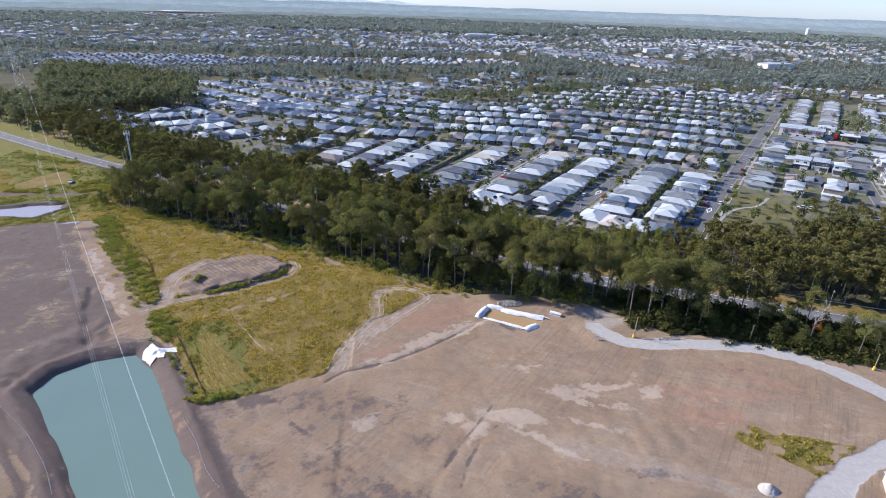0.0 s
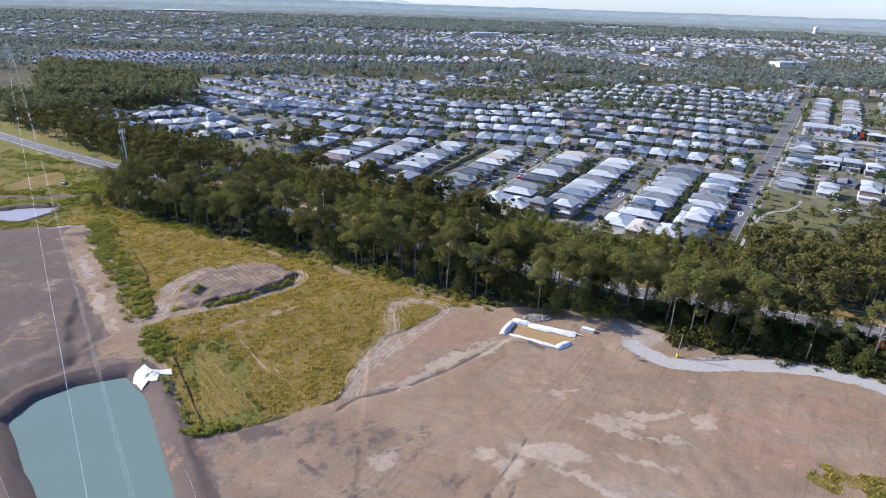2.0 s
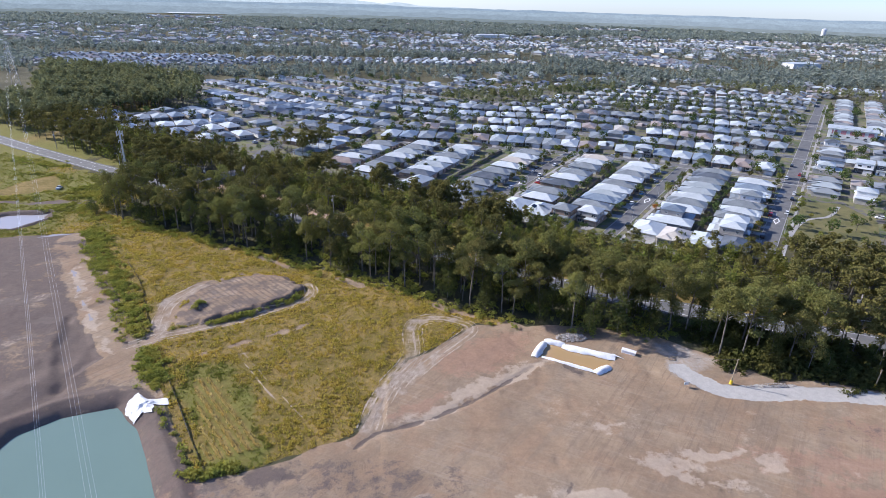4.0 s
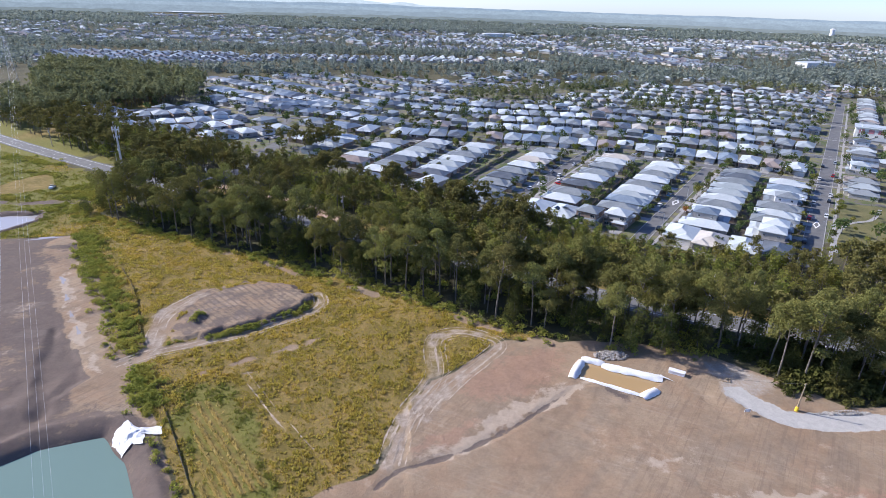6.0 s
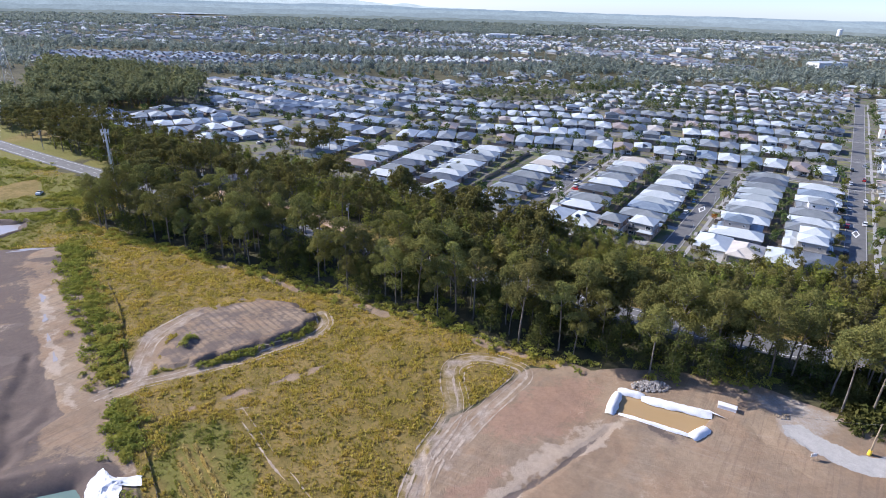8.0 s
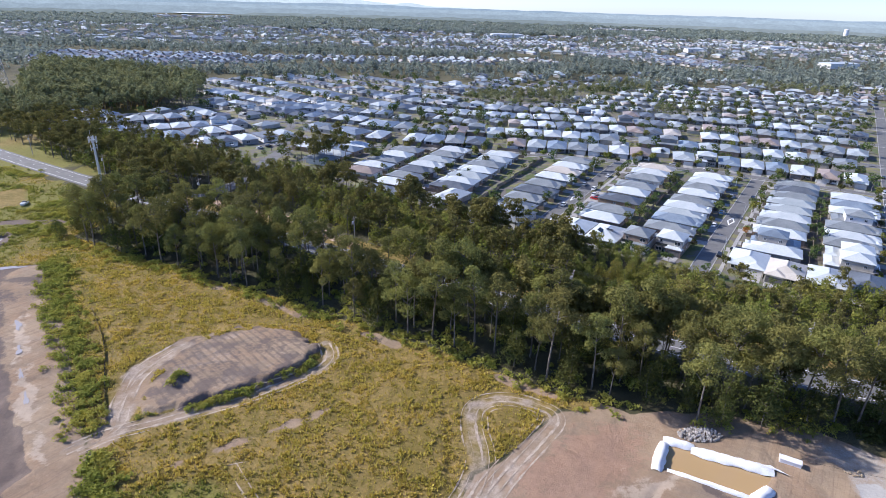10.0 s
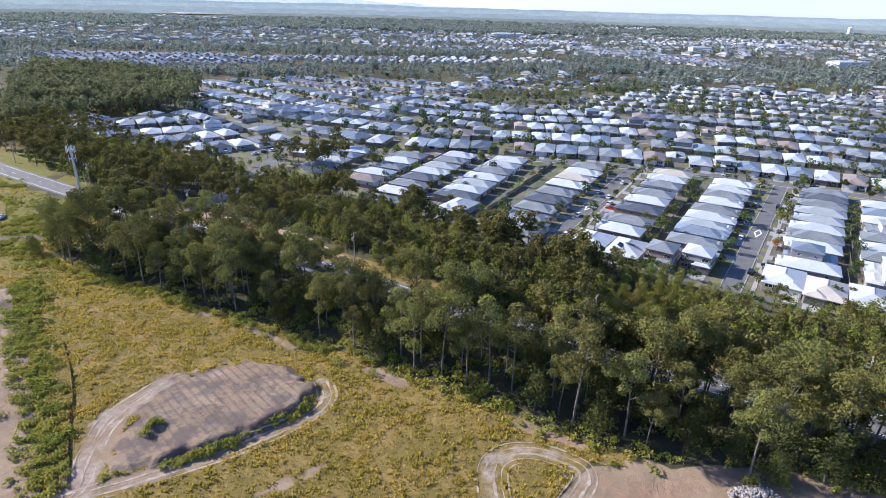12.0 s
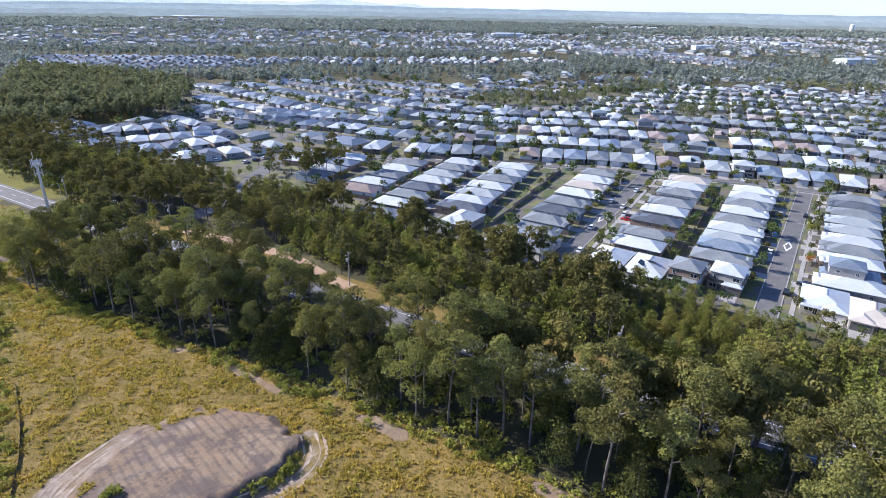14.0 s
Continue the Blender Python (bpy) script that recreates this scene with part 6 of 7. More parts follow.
street_tree(296, -66.5, 0.7, 2)
for v0 in (-74, -136, -194, -16, -248):
    for side in (-1, 1):
        for u in np.arange(258, 395, 10.5):
            if yr.random() < 0.78:
                street_tree(u + yr.normal() * 2, bend(u, v0) + side * (5.6 + yr.random() * 2.2), yr.uniform(0.55, 1.15), int(yr.random() < 0.35))
for u0 in CROSS[:4]:
    for side in (-1, 1):
        for v in np.arange(-320, -30, 15.0):
            if yr.random() < 0.6:
                street_tree(sweep(u0, v) + side * (5.8 + yr.random()), v + yr.normal() * 3, yr.uniform(0.6, 1.1), int(yr.random() < 0.3))
# garden trees and shrubs behind the houses
GARDENLEAF = leaf_material("garden_leaf", (0.055, 0.080, 0.030), (0.125, 0.150, 0.052), (0.130, 0.130, 0.045))
GARDEN = [roundhead(s, 90, 0.46, sides=3) for s in (91, 92, 93)]
gs = []
for vs in (-103.5, -43.5, -169, -223.5, -280):
    for u in np.arange(262, 375, 4.2):
        if yr.random() < 0.55:
            gs.append((*xy(u, bend(u, vs) + yr.normal() * 1.6), 0.0, yr.uniform(0.3, 0.95), yr.uniform(0, 6.3), yr.integers(3)))
for u0 in (437, 509, 581, 653, 725):
    for v in np.arange(-560, -30, 5.0):
        if u0 < np.interp(v, TOP_V, TOP_U) and yr.random() < 0.65:
            gs.append((*xy(sweep(u0, v) + yr.normal() * 3.0, v), 0.0, yr.uniform(0.5, 1.5), yr.uniform(0, 6.3), yr.integers(3)))
for _ in range(1500):
    u, v = yr.uniform(250, 780), yr.uniform(-600, 90)
    if u < np.interp(v, TOP_V, TOP_U) and not any((u - a) ** 2 + (v - b) ** 2 < 70 for a, b in PLACED) and abs(v + 16) > 6 and abs(v - bend(u, -74) - 0) > 4.5 and abs(v - bend(u, -136)) > 4.5 and abs(v - bend(u, -194)) > 4.5 and all(abs(u - sweep(c, v)) > 4.5 for c in CROSS):
        gs.append((*xy(u, v), 0.0, yr.uniform(0.4, 1.5) * (1 if u < 400 else 1.2), yr.uniform(0, 6.3), yr.integers(3)))
for _ in range(90):
    u, v = yr.uniform(246, 252), yr.uniform(-330, -30)
    gs.append((*xy(u, v), 0.0, yr.uniform(0.25, 0.8), yr.uniform(0, 6.3), yr.integers(3)))
stand("garden_trees", GARDEN, gs, GARDENLEAF, "green garden trees and shrubs among the houses", "garden plants")

# the small park beside the main street
park = sheet("lawn", [xy(u, v) for u, v in ((284, -8), (362, -8), (368, 10), (346, 24), (318, 24), (290, 8))], 0.035, surface("dry_lawn", (0.105, 0.105, 0.034), (0.175, 0.155, 0.058), 0.12, 0.95, fine=2.5, relief=0.05), "dry yellow-green park lawn", "park")
ribbon("path", uv_line((286, -8), (303, -9), (325, -6), (333, -2), (340, 5), (362, 8)), 0.8, 0.06, CONCRETE, "pale concrete park path", "path", thick=0.1)
for u, v, s in ((305, 2, 0.6), (315, 12, 0.7), (328, 6, 0.6), (340, 14, 0.8), (318, -2, 0.5), (332, -3, 0.55), (346, 4, 0.6)):
    street_tree(u, v, s, 1)

# ---- the country beyond ----
CLUSTERS = [(-400, 935, 220, 85, 3), (-60, 985, 150, 50, 3), (95, 1010, 130, 45, 5), (420, 1150, 240, 65, -67), (190, 1500, 200, 100, 0), (352, 1806, 120, 60, 0), (-420, 1380, 170, 30, 0), (700, 1600, 240, 70, 10), (1000, 1480, 200, 60, 0), (100, 1260, 180, 30, 0), (1100, 1850, 400, 100, 0), (-200, 1800, 400, 60, 0), (1400, 2300, 600, 160, 0), (300, 2300, 600, 120, 0), (-900, 2200, 400, 100, 0), (700, 2700, 700, 130, 0)]
fr = np.random.default_rng(77)


def far_house(seed):
    r = np.random.default_rng(seed)
    l, w = r.uniform(14, 20) / 2, r.uniform(9, 12) / 2
    wall = np.array([(x, y, z) for z in (-0.3, 2.9) for x, y in ((-l, -w), (l, -w), (l, w), (-l, w))], float)
    wf = np.array([(0, 1, 5, 4), (1, 2, 6, 5), (2, 3, 7, 6), (3, 0, 4, 7)])
    e = 0.6
    rv = np.array([(-l - e, -w - e, 2.8), (l + e, -w - e, 2.8), (l + e, w + e, 2.8), (-l - e, w + e, 2.8), (-l + w, 0, 2.8 + 0.42 * w), (l - w, 0, 2.8 + 0.42 * w), (-l - e, 0, 2.81), (l + e, 0, 2.81)], float)
    rf = np.array([(0, 1, 5, 4), (2, 3, 4, 5), (1, 2, 7, 5), (3, 0, 6, 4)])
    return (wall, wf), (rv, rf)


def far_roofs():
    m, n, l, p = nodes_of("far_roof")
    geo = n.new("ShaderNodeNewGeometry")
    r = n.new("ShaderNodeValToRGB")
    r.color_ramp.interpolation = "CONSTANT"
    for k, (at, c) in enumerate(((0.0, (0.490, 0.545, 0.555)), (0.28, (0.350, 0.395, 0.405)), (0.42, (0.215, 0.24, 0.25)), (0.72, (0.14, 0.16, 0.185)), (0.86, (0.34, 0.28, 0.24)))):
        e = r.color_ramp.elements[k] if k < 2 else r.color_ramp.elements.new(at)
        e.position, e.color = at, (*c, 1)
    l.new(geo.outputs["Random Per Island"], r.inputs[0])
    l.new(mix(n, l, 0.15, r.outputs[0], mix(n, l, noise_node(n, l, geo.outputs["Position"], 0.3), (0.2, 0.2, 0.2), (0.8, 0.8, 0.8))), p.inputs["Base Color"])
    p.inputs["Roughness"].default_value = 0.5
    return m


FAR_ROOF = far_roofs()


def estate_house(seed):
    """Hipped house with a garage wing, for the rows too far to pick apart."""
    r = np.random.default_rng(seed)
    l, w, g = r.uniform(15, 16.5) / 2, r.uniform(9.2, 10.4) / 2, r.choice((-1, 1))
    walls, roofs = [], []
    for x0, y0, x1, y1, z in ((-l, -w, l - 2.2, w, 2.7), (l - 8, g * (w - 2.9) - 2.8, l, g * (w - 2.9) + 2.8, 2.72)):
        walls.append((np.array([(x, y, h) for h in (-0.2, z) for x, y in ((x0, y0), (x1, y0), (x1, y1), (x0, y1))], float), np.array([(0, 1, 5, 4), (1, 2, 6, 5), (2, 3, 7, 6), (3, 0, 4, 7)])))
        e = 0.5
        x0, y0, x1, y1 = x0 - e, y0 - e, x1 + e, y1 + e
        hw2, ym = (y1 - y0) / 2, (y0 + y1) / 2
        v = np.array([(x0, y0, z - 0.2), (x1, y0, z - 0.2), (x1, y1, z - 0.2), (x0, y1, z - 0.2), (x0, y0, z), (x1, y0, z), (x1, y1, z), (x0, y1, z), (x0 + hw2, ym, z + 0.34 * hw2), (x1 - hw2, ym, z + 0.34 * hw2), (x0, ym, z), (x1, ym, z)], float)
        roofs.append((v, np.array([(0, 1, 5, 4), (1, 2, 6, 5), (2, 3, 7, 6), (3, 0, 4, 7), (4, 5, 9, 8), (6, 7, 8, 9), (5, 6, 11, 9), (7, 4, 10, 8), (3, 2, 1, 0)])))
    return gather(walls), gather(roofs)


rows = stand("estate_houses", [estate_house(s) for s in range(8)], FAR_LOTS, FAR_ROOF, "rows of single-storey houses with pale and grey roofs", "houses")
rows.data.materials[0] = WALLS[0]
hs, blocked = [], {}
for cx, cy, hl, hwid, turn in CLUSTERS:
    c, s = math.cos(radians(turn)), math.sin(radians(turn))
    dense = 1.0 if cy < 1800 else 0.35
    for a in np.arange(-hl, hl, 15.5):
        for k, b in enumerate(np.arange(-hwid, hwid, 25.0)):
            if fr.random() > 0.86 * dense or (a / hl) ** 2 + (b / hwid) ** 2 > 1.1 + fr.normal() * 0.15:
                continue
            x, y = cx + a * c - b * s + fr.normal() * 1.5, cy + a * s + b * c + fr.normal() * 1.5
            hs.append((x, y, 0, fr.uniform(0.85, 1.1), radians(turn + 90 + fr.normal() * 5), fr.integers(5)))
            blocked.setdefault((int(x // 14), int(y // 14)), True)
# last rows of the estate itself
for u in np.arange(750, 830, 30.0):
    for v in np.arange(-260, -20, 13.0):
        if u < np.interp(v, TOP_V, TOP_U) and fr.random() < 0.9:
            x, y = xy(u, v)
            hs.append((x, y, 0, 1.0, radians(53 + fr.normal() * 4), fr.integers(5)))
            blocked[(int(x // 14), int(y // 14))] = True
for v in np.arange(-430, 130, 13.5):
    for du in np.arange(14, 150, 27.0):
        u = np.interp(v, TOP_V, TOP_U) + du
        x, y = xy(u, v)
        if fr.random() < 0.62 - du * 0.002 and wobble(np.array([x]), np.array([y]), 45, 3)[0] > 0.36:
            hs.append((x, y, 0, fr.uniform(0.85, 1.05), radians(53 + fr.normal() * 6 + 90 * (fr.random() < 0.3)), fr.integers(5)))
            blocked[(int(x // 14), int(y // 14))] = True
for u in np.arange(470, 800, 26.0):
    for v in np.arange(14, 140, 13.0):
        if fr.random() < 0.72 and not any((u - a) ** 2 + (v - b) ** 2 < 190 for a, b in PLACED):
            x, y = xy(u, v)
            hs.append((x, y, 0, fr.uniform(0.8, 0.95), radians(53 + fr.normal() * 4 + 90), fr.integers(5)))
            blocked[(int(x // 14), int(y // 14))] = True
for _ in range(2200):
    y = fr.uniform(1150, 2900)
    x = fr.uniform(-0.75 * y - 200, 0.85 * y + 200)
    hs.append((x, y, 0, fr.uniform(0.9, 1.5), fr.uniform(0, 3.1), fr.integers(5)))
far = stand("far_houses", [far_house(s) for s in range(5)], hs, FAR_ROOF, "distant suburban houses with pale and grey roofs", "houses")
far.data.materials[0] = WALLS[0]

# woods out to the hills: clumps of haze-paled leaves, fewer and larger with distance
FAR_TREE = [bushy(s, 17, 2.8, height=15.0, sides=3) for s in (101, 102, 103, 104)]
FAR_TREE = [((None, None), crown) for wood, crown in FAR_TREE]
FAR_CLUMP = [((None, None), leaves(np.random.default_rng(s), [(np.array((0, 0, 6.0)), (10, 10, 5.0)), (np.array((9, 3, 5.0)), (8, 8, 4.0)), (np.array((-8, 5, 5.5)), (8, 8, 4.5))], 22, 4.9, 0.8)) for s in (111, 112, 113)]
ts = []
while len(ts) < 5000:
    y = fr.uniform(760, 2000)
    x = fr.uniform(-0.78 * y - 120, 0.86 * y + 120)
    u, v = to_uv(x, y)
    if u < np.interp(v, TOP_V, TOP_U) + 18 and v > -640 or (int(x // 14), int(y // 14)) in blocked:
        continue
    if -430 < x < -300 and y < 1000 and x > -0.42 * y:
        continue
    if fr.random() < 0.8 and any(((x - a) / hl) ** 2 + ((y - b) / hwid) ** 2 < 1.15 for a, b, hl, hwid, turn in CLUSTERS):
        continue
    if wobble(np.array([x]), np.array([y]), 90, 2)[0] < 0.28:
        continue
    ts.append((x, y, -0.5, fr.uniform(0.42, 0.85), fr.uniform(0, 6.3), fr.integers(4)))
stand("distant_trees", FAR_TREE, ts + belt_spots, HAZEDLEAF, "distant gum trees between suburbs, leaves paled for haze", "trees")
cs = []
while len(cs) < 4200:
    y = 1900 + 1150 * fr.random()
    x = fr.uniform(-0.8 * y - 100, 0.88 * y + 100)
    if math.hypot(x, y) > 3030 or (abs(x / y + 0.342) < 0.06 and y > 2450) or wobble(np.array([x]), np.array([y]), 160, 4)[0] < 0.2:
        continue
    cs.append((x, y, -1.0, fr.uniform(0.7, 1.1), fr.uniform(0, 6.3), fr.integers(3)))
stand("far_woods", FAR_CLUMP, cs, HAZEDLEAF, "far woods, haze put into the pale leaf colour", "woods")
sheet("water", [(-1125 + 112 * math.cos(a) * (1.2 if math.sin(a) > 0 else 1) + 40 * math.sin(2 * a), 3287 + 170 * math.sin(a)) for a in np.linspace(0, 6.28, 25)[:-1]], 6.0, LAKE, "distant lake, sky reflection put into its pale colour", "lake")


def water_tower(x, y):
    bm = bmesh.new()
    bmesh.ops.create_cone(bm, cap_ends=True, segments=16, radius1=9, radius2=9, depth=30, matrix=pose(0, 0, 15))
    bmesh.ops.create_cone(bm, cap_ends=True, segments=16, radius1=9.4, radius2=3, depth=3, matrix=pose(0, 0, 31.5))
    ob = part("water_tower", bm, WHITE)
    ob.matrix_basis = pose(x, y, 0)
    tagged(ob, "white cylindrical water tower on the far plain", "water tower")


water_tower(1722, 2463)


def warehouse(x, y, l, w, turn):
    root = new("warehouse", None)
    part("wall", boxes((-l / 2, -w / 2, -0.2, l / 2, w / 2, 8)), WALLS[3], root)
    bm = bmesh.new()
    hip(bm, -l / 2, -w / 2, l / 2, w / 2, 8.2, 0.15, 0.6)
    part("roof", bm, ROOFS["white"], root)
    root.matrix_basis = pose(x, y, 0, 0, 0, turn)
    tagged(root, "large distant shed with white roof", "warehouse", "distant sheds")


for x, y, l, w, turn in ((700, 1045, 60, 26, 12), (590, 1340, 40, 22, 0), (250, 1760, 90, 30, 5), (860, 1500, 60, 25, 20)):
    warehouse(x, y, l, w, turn)


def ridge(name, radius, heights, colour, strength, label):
    """A far line of hills, closed all the way round; its glow carries the haze."""
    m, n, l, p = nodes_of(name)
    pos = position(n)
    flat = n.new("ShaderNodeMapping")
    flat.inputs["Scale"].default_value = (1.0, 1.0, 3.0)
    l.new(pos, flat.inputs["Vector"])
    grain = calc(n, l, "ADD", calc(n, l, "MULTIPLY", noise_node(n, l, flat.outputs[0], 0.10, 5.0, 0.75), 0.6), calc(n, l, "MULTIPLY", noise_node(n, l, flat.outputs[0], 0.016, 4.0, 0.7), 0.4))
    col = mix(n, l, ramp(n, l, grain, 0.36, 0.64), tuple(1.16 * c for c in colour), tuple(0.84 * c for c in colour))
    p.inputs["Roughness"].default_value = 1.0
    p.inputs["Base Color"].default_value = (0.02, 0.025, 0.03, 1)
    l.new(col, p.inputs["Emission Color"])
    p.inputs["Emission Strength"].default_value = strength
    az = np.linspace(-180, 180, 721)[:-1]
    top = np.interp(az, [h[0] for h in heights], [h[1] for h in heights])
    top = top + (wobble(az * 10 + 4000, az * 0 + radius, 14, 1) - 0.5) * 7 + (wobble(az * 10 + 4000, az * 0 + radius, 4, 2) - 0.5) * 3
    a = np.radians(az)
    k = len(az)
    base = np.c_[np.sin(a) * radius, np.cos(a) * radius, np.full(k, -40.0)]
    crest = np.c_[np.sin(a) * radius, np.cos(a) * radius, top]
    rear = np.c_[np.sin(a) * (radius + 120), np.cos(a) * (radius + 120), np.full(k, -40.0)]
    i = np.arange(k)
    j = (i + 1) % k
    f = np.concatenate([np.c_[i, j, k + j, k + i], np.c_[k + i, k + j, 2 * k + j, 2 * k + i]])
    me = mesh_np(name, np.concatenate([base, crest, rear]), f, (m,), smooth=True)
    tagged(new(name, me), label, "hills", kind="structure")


# glowing rings behind the plain, with haze put into their colours
FLAT = lambda z: ((-180, z), (180, z))
ridge("backdrop", 2450, FLAT(4), (0.130, 0.155, 0.150), 1.0, "glowing backdrop of far woods, haze in its colour")
ridge("backdrop", 3060, ((-180, 20), (-24, 20), (-21.5, 4), (-17, 4), (-14, 20), (180, 20)), (0.155, 0.185, 0.198), 1.0, "glowing backdrop of wooded plain, haze in its colour")
ridge("backdrop", 3500, FLAT(33), (0.205, 0.252, 0.298), 1.0, "glowing backdrop of farther plain, blued for haze")
ridge("backdrop", 4000, FLAT(45), (0.240, 0.296, 0.355), 1.0, "glowing backdrop of wooded rise, blued for haze")
ridge("backdrop", 4450, ((-180, 50), (-60, 50), (-30, 54), (-20, 60), (-12, 56), (-8, 62), (-4, 62), (0, 55), (10, 52), (40, 55), (60, 54), (180, 50)), (0.210, 0.268, 0.340), 1.0, "glowing backdrop of forested hills, blued for haze")
ridge("backdrop", 4700, ((-180, 40), (-60, 70), (-32, 84), (-20, 96), (-14, 78), (-10, 80), (-6.5, 98), (-3.5, 80), (-2, 64), (-0.8, 82), (1, 64), (6, 50), (40, 50), (180, 40)), (0.40, 0.465, 0.535), 1.0, "glowing backdrop of mountains, paled for haze")

# ---- the earthworks ----
RUT = surface("dry_rut_earth", (0.30, 0.235, 0.175), (0.50, 0.41, 0.32), 0.5, 0.95, fine=2.5, relief=0.05)


def wheel_track(line, offsets, half, seed):
    """Worn wheel lines pressed through grass and earth, uneven in width."""
    r = np.random.default_rng(seed)
    p = smooth_line(line, 0.7)
    d = np.gradient(p, axis=0)
    d /= np.hypot(d[:, 0], d[:, 1])[:, None]
    nrm = np.c_[d[:, 1], -d[:, 0]]
    drift = (wobble(p[:, 0], p[:, 1], 6, 3) - 0.5)[:, None] * 0.7
    vs, fs, n = [], [], 0
    for o in offsets:
        w = half * (0.5 + 0.8 * r.random((len(p), 1))) * np.clip(2.6 * wobble(p[:, 0] + 9 * o, p[:, 1], 5, 2) - 0.55, 0, 1.3)[:, None]
        for side in (1, -1):
            q = p + nrm * (o + drift + side * w)
            vs.append(np.c_[q, land(q[:, 0], q[:, 1])[0] + 0.05])
        i = np.arange(len(p) - 1)
        fs.append(np.c_[i, i + 1, i + len(p) + 1, i + len(p)] + n)
        n += 2 * len(p)
    ob = new("wheel_track", mesh_np("wheel_track", np.concatenate(vs), np.concatenate(fs), (RUT,)))
    tagged(ob, "pale worn wheel ruts pressed into the ground", "wheel track", kind="structure")


for k, line in enumerate(TRACKS[:4]):
    wheel_track(line, (-0.85, 0.85), 0.24, 300 + k)
wheel_track(TRACKS[0], (-2.3, 2.2, 3.4), 0.18, 320)
wheel_track(TRACKS[3], (-2.1, 2.0), 0.2, 321)
wheel_track(TRACKS[4], (0.5,), 0.2, 322)
wheel_track(TRACKS[4], (-1.2,), 0.12, 323)
wheel_track(TRACKS[5], (0.0,), 0.2, 324)
def grid_cloth(name, corners, nx, ny, material, lift, seed, parent=None, label="", sag=0.12):
    """A rumpled sheet of cloth laid over the ground between four corners."""
    r = np.random.default_rng(seed)
    c = np.asarray(corners, float)
    s, t = np.meshgrid(np.linspace(0, 1, nx), np.linspace(0, 1, ny))
    p = (c[0] * ((1 - s) * (1 - t))[..., None] + c[1] * (s * (1 - t))[..., None] + c[2] * (s * t)[..., None] + c[3] * ((1 - s) * t)[..., None]).reshape(-1, 2)
    p = p + r.normal(size=p.shape) * 0.07
    z = land(p[:, 0], p[:, 1])[0] + lift + r.random(len(p)) * sag
    i = (np.arange(ny - 1)[:, None] * nx + np.arange(nx - 1)[None]).ravel()
    return linked(name, mesh_np(name, np.c_[p, z], np.c_[i, i + 1, i + nx + 1, i + nx], (material,)), parent, label)


def berm(name, a, b, width, height, seed, parent, label=""):
    """A bank of earth wrapped in cloth from a to b: lumpy, rounded, with closed ends."""
    r = np.random.default_rng(seed)
    a, b = np.array(a, float), np.array(b, float)
    d = (b - a) / np.linalg.norm(b - a)
    nrm = np.array((d[1], -d[0]))
    n = max(6, int(np.linalg.norm(b - a) / 0.8))
    prof = [(-1, -0.3), (-0.8, 0.35), (-0.35, 0.9), (0.1, 1.0), (0.5, 0.75), (0.85, 0.25), (1, -0.3)]
    v, f, m = [], [], len(prof)
    for k in range(n + 1):
        t = k / n
        end = min(1.0, 0.35 + 4 * min(t, 1 - t))
        for q, h in prof:
            o = a + (b - a) * t + nrm * q * width / 2 * (0.8 + 0.3 * r.random()) * (0.7 + 0.3 * end)
            v.append((*o, height * h * end * (0.8 + 0.35 * r.random())))
    for k in range(n):
        for j in range(m - 1):
            f.append((k * m + j, k * m + j + 1, (k + 1) * m + j + 1, (k + 1) * m + j))
    return linked(name, mesh_np(name, np.array(v), np.array(f), (FABRIC,), smooth=True), parent, label)


def sediment_trap():
    root = new("sediment_trap", None)
    bm = bmesh.new()
    vs = [bm.verts.new((x, y, -0.35)) for x, y in ((41.0, 155.8), (45.9, 161.8), (62.8, 152.6), (56.2, 146.4))]
    bm.faces.new(vs[::-1])
    bmesh.ops.recalc_face_normals(bm, faces=bm.faces[:])
    if bm.faces[:][0].normal.z < 0:
        bmesh.ops.reverse_faces(bm, faces=bm.faces[:])
    part("muddy_water", bm, CLAYWATER, root, "ochre muddy water")
    berm("cloth_bank", (40.2, 154.0), (44.8, 161.6), 2.6, 0.9, 1, root)
    berm("cloth_bank", (45.0, 162.6), (50.5, 160.2), 2.4, 0.8, 2, root)
    berm("cloth_bank", (49.5, 159.6), (63.0, 153.2), 3.0, 0.75, 3, root)
    berm("cloth_bank", (42.4, 154.2), (56.0, 146.6), 1.2, 0.45, 4, root)
    berm("cloth_bank", (55.0, 146.2), (60.0, 149.2), 2.6, 0.7, 5, root)
    grid_cloth("cloth_flap", [(60.5, 154.8), (63.6, 153.4), (66.2, 151.4), (63, 154.6)], 6, 4, FABRIC, 0.35, 9, root)
    tagged(root, "sediment basin of muddy ochre water with white cloth banks", "sediment basin")


sediment_trap()


def rubble(name, cx, cy, rx, ry, count, size, material, label, seed):
    r = np.random.default_rng(seed)
    bm = bmesh.new()
    for _ in range(count):
        a, q = r.uniform(0, 6.28), math.sqrt(r.random())
        x, y = cx + rx * q * math.cos(a), cy + ry * q * math.sin(a)
        s = size * r.uniform(0.5, 1.2)
        m = pose(x, y, max(0.0, 0.7 * (1 - q)) + 0.1, *r.uniform(0, 360, 3)) @ Matrix.Diagonal((s, s * r.uniform(0.6, 1), s * r.uniform(0.5, 0.9), 1))
        bmesh.ops.create_icosphere(bm, subdivisions=1, radius=0.5, matrix=m)
    for v in bm.verts:
        v.co += Vector(r.normal(size=3) * size * 0.05)
    return tagged(part(name, bm, material), label, "rocks", kind="stuff")


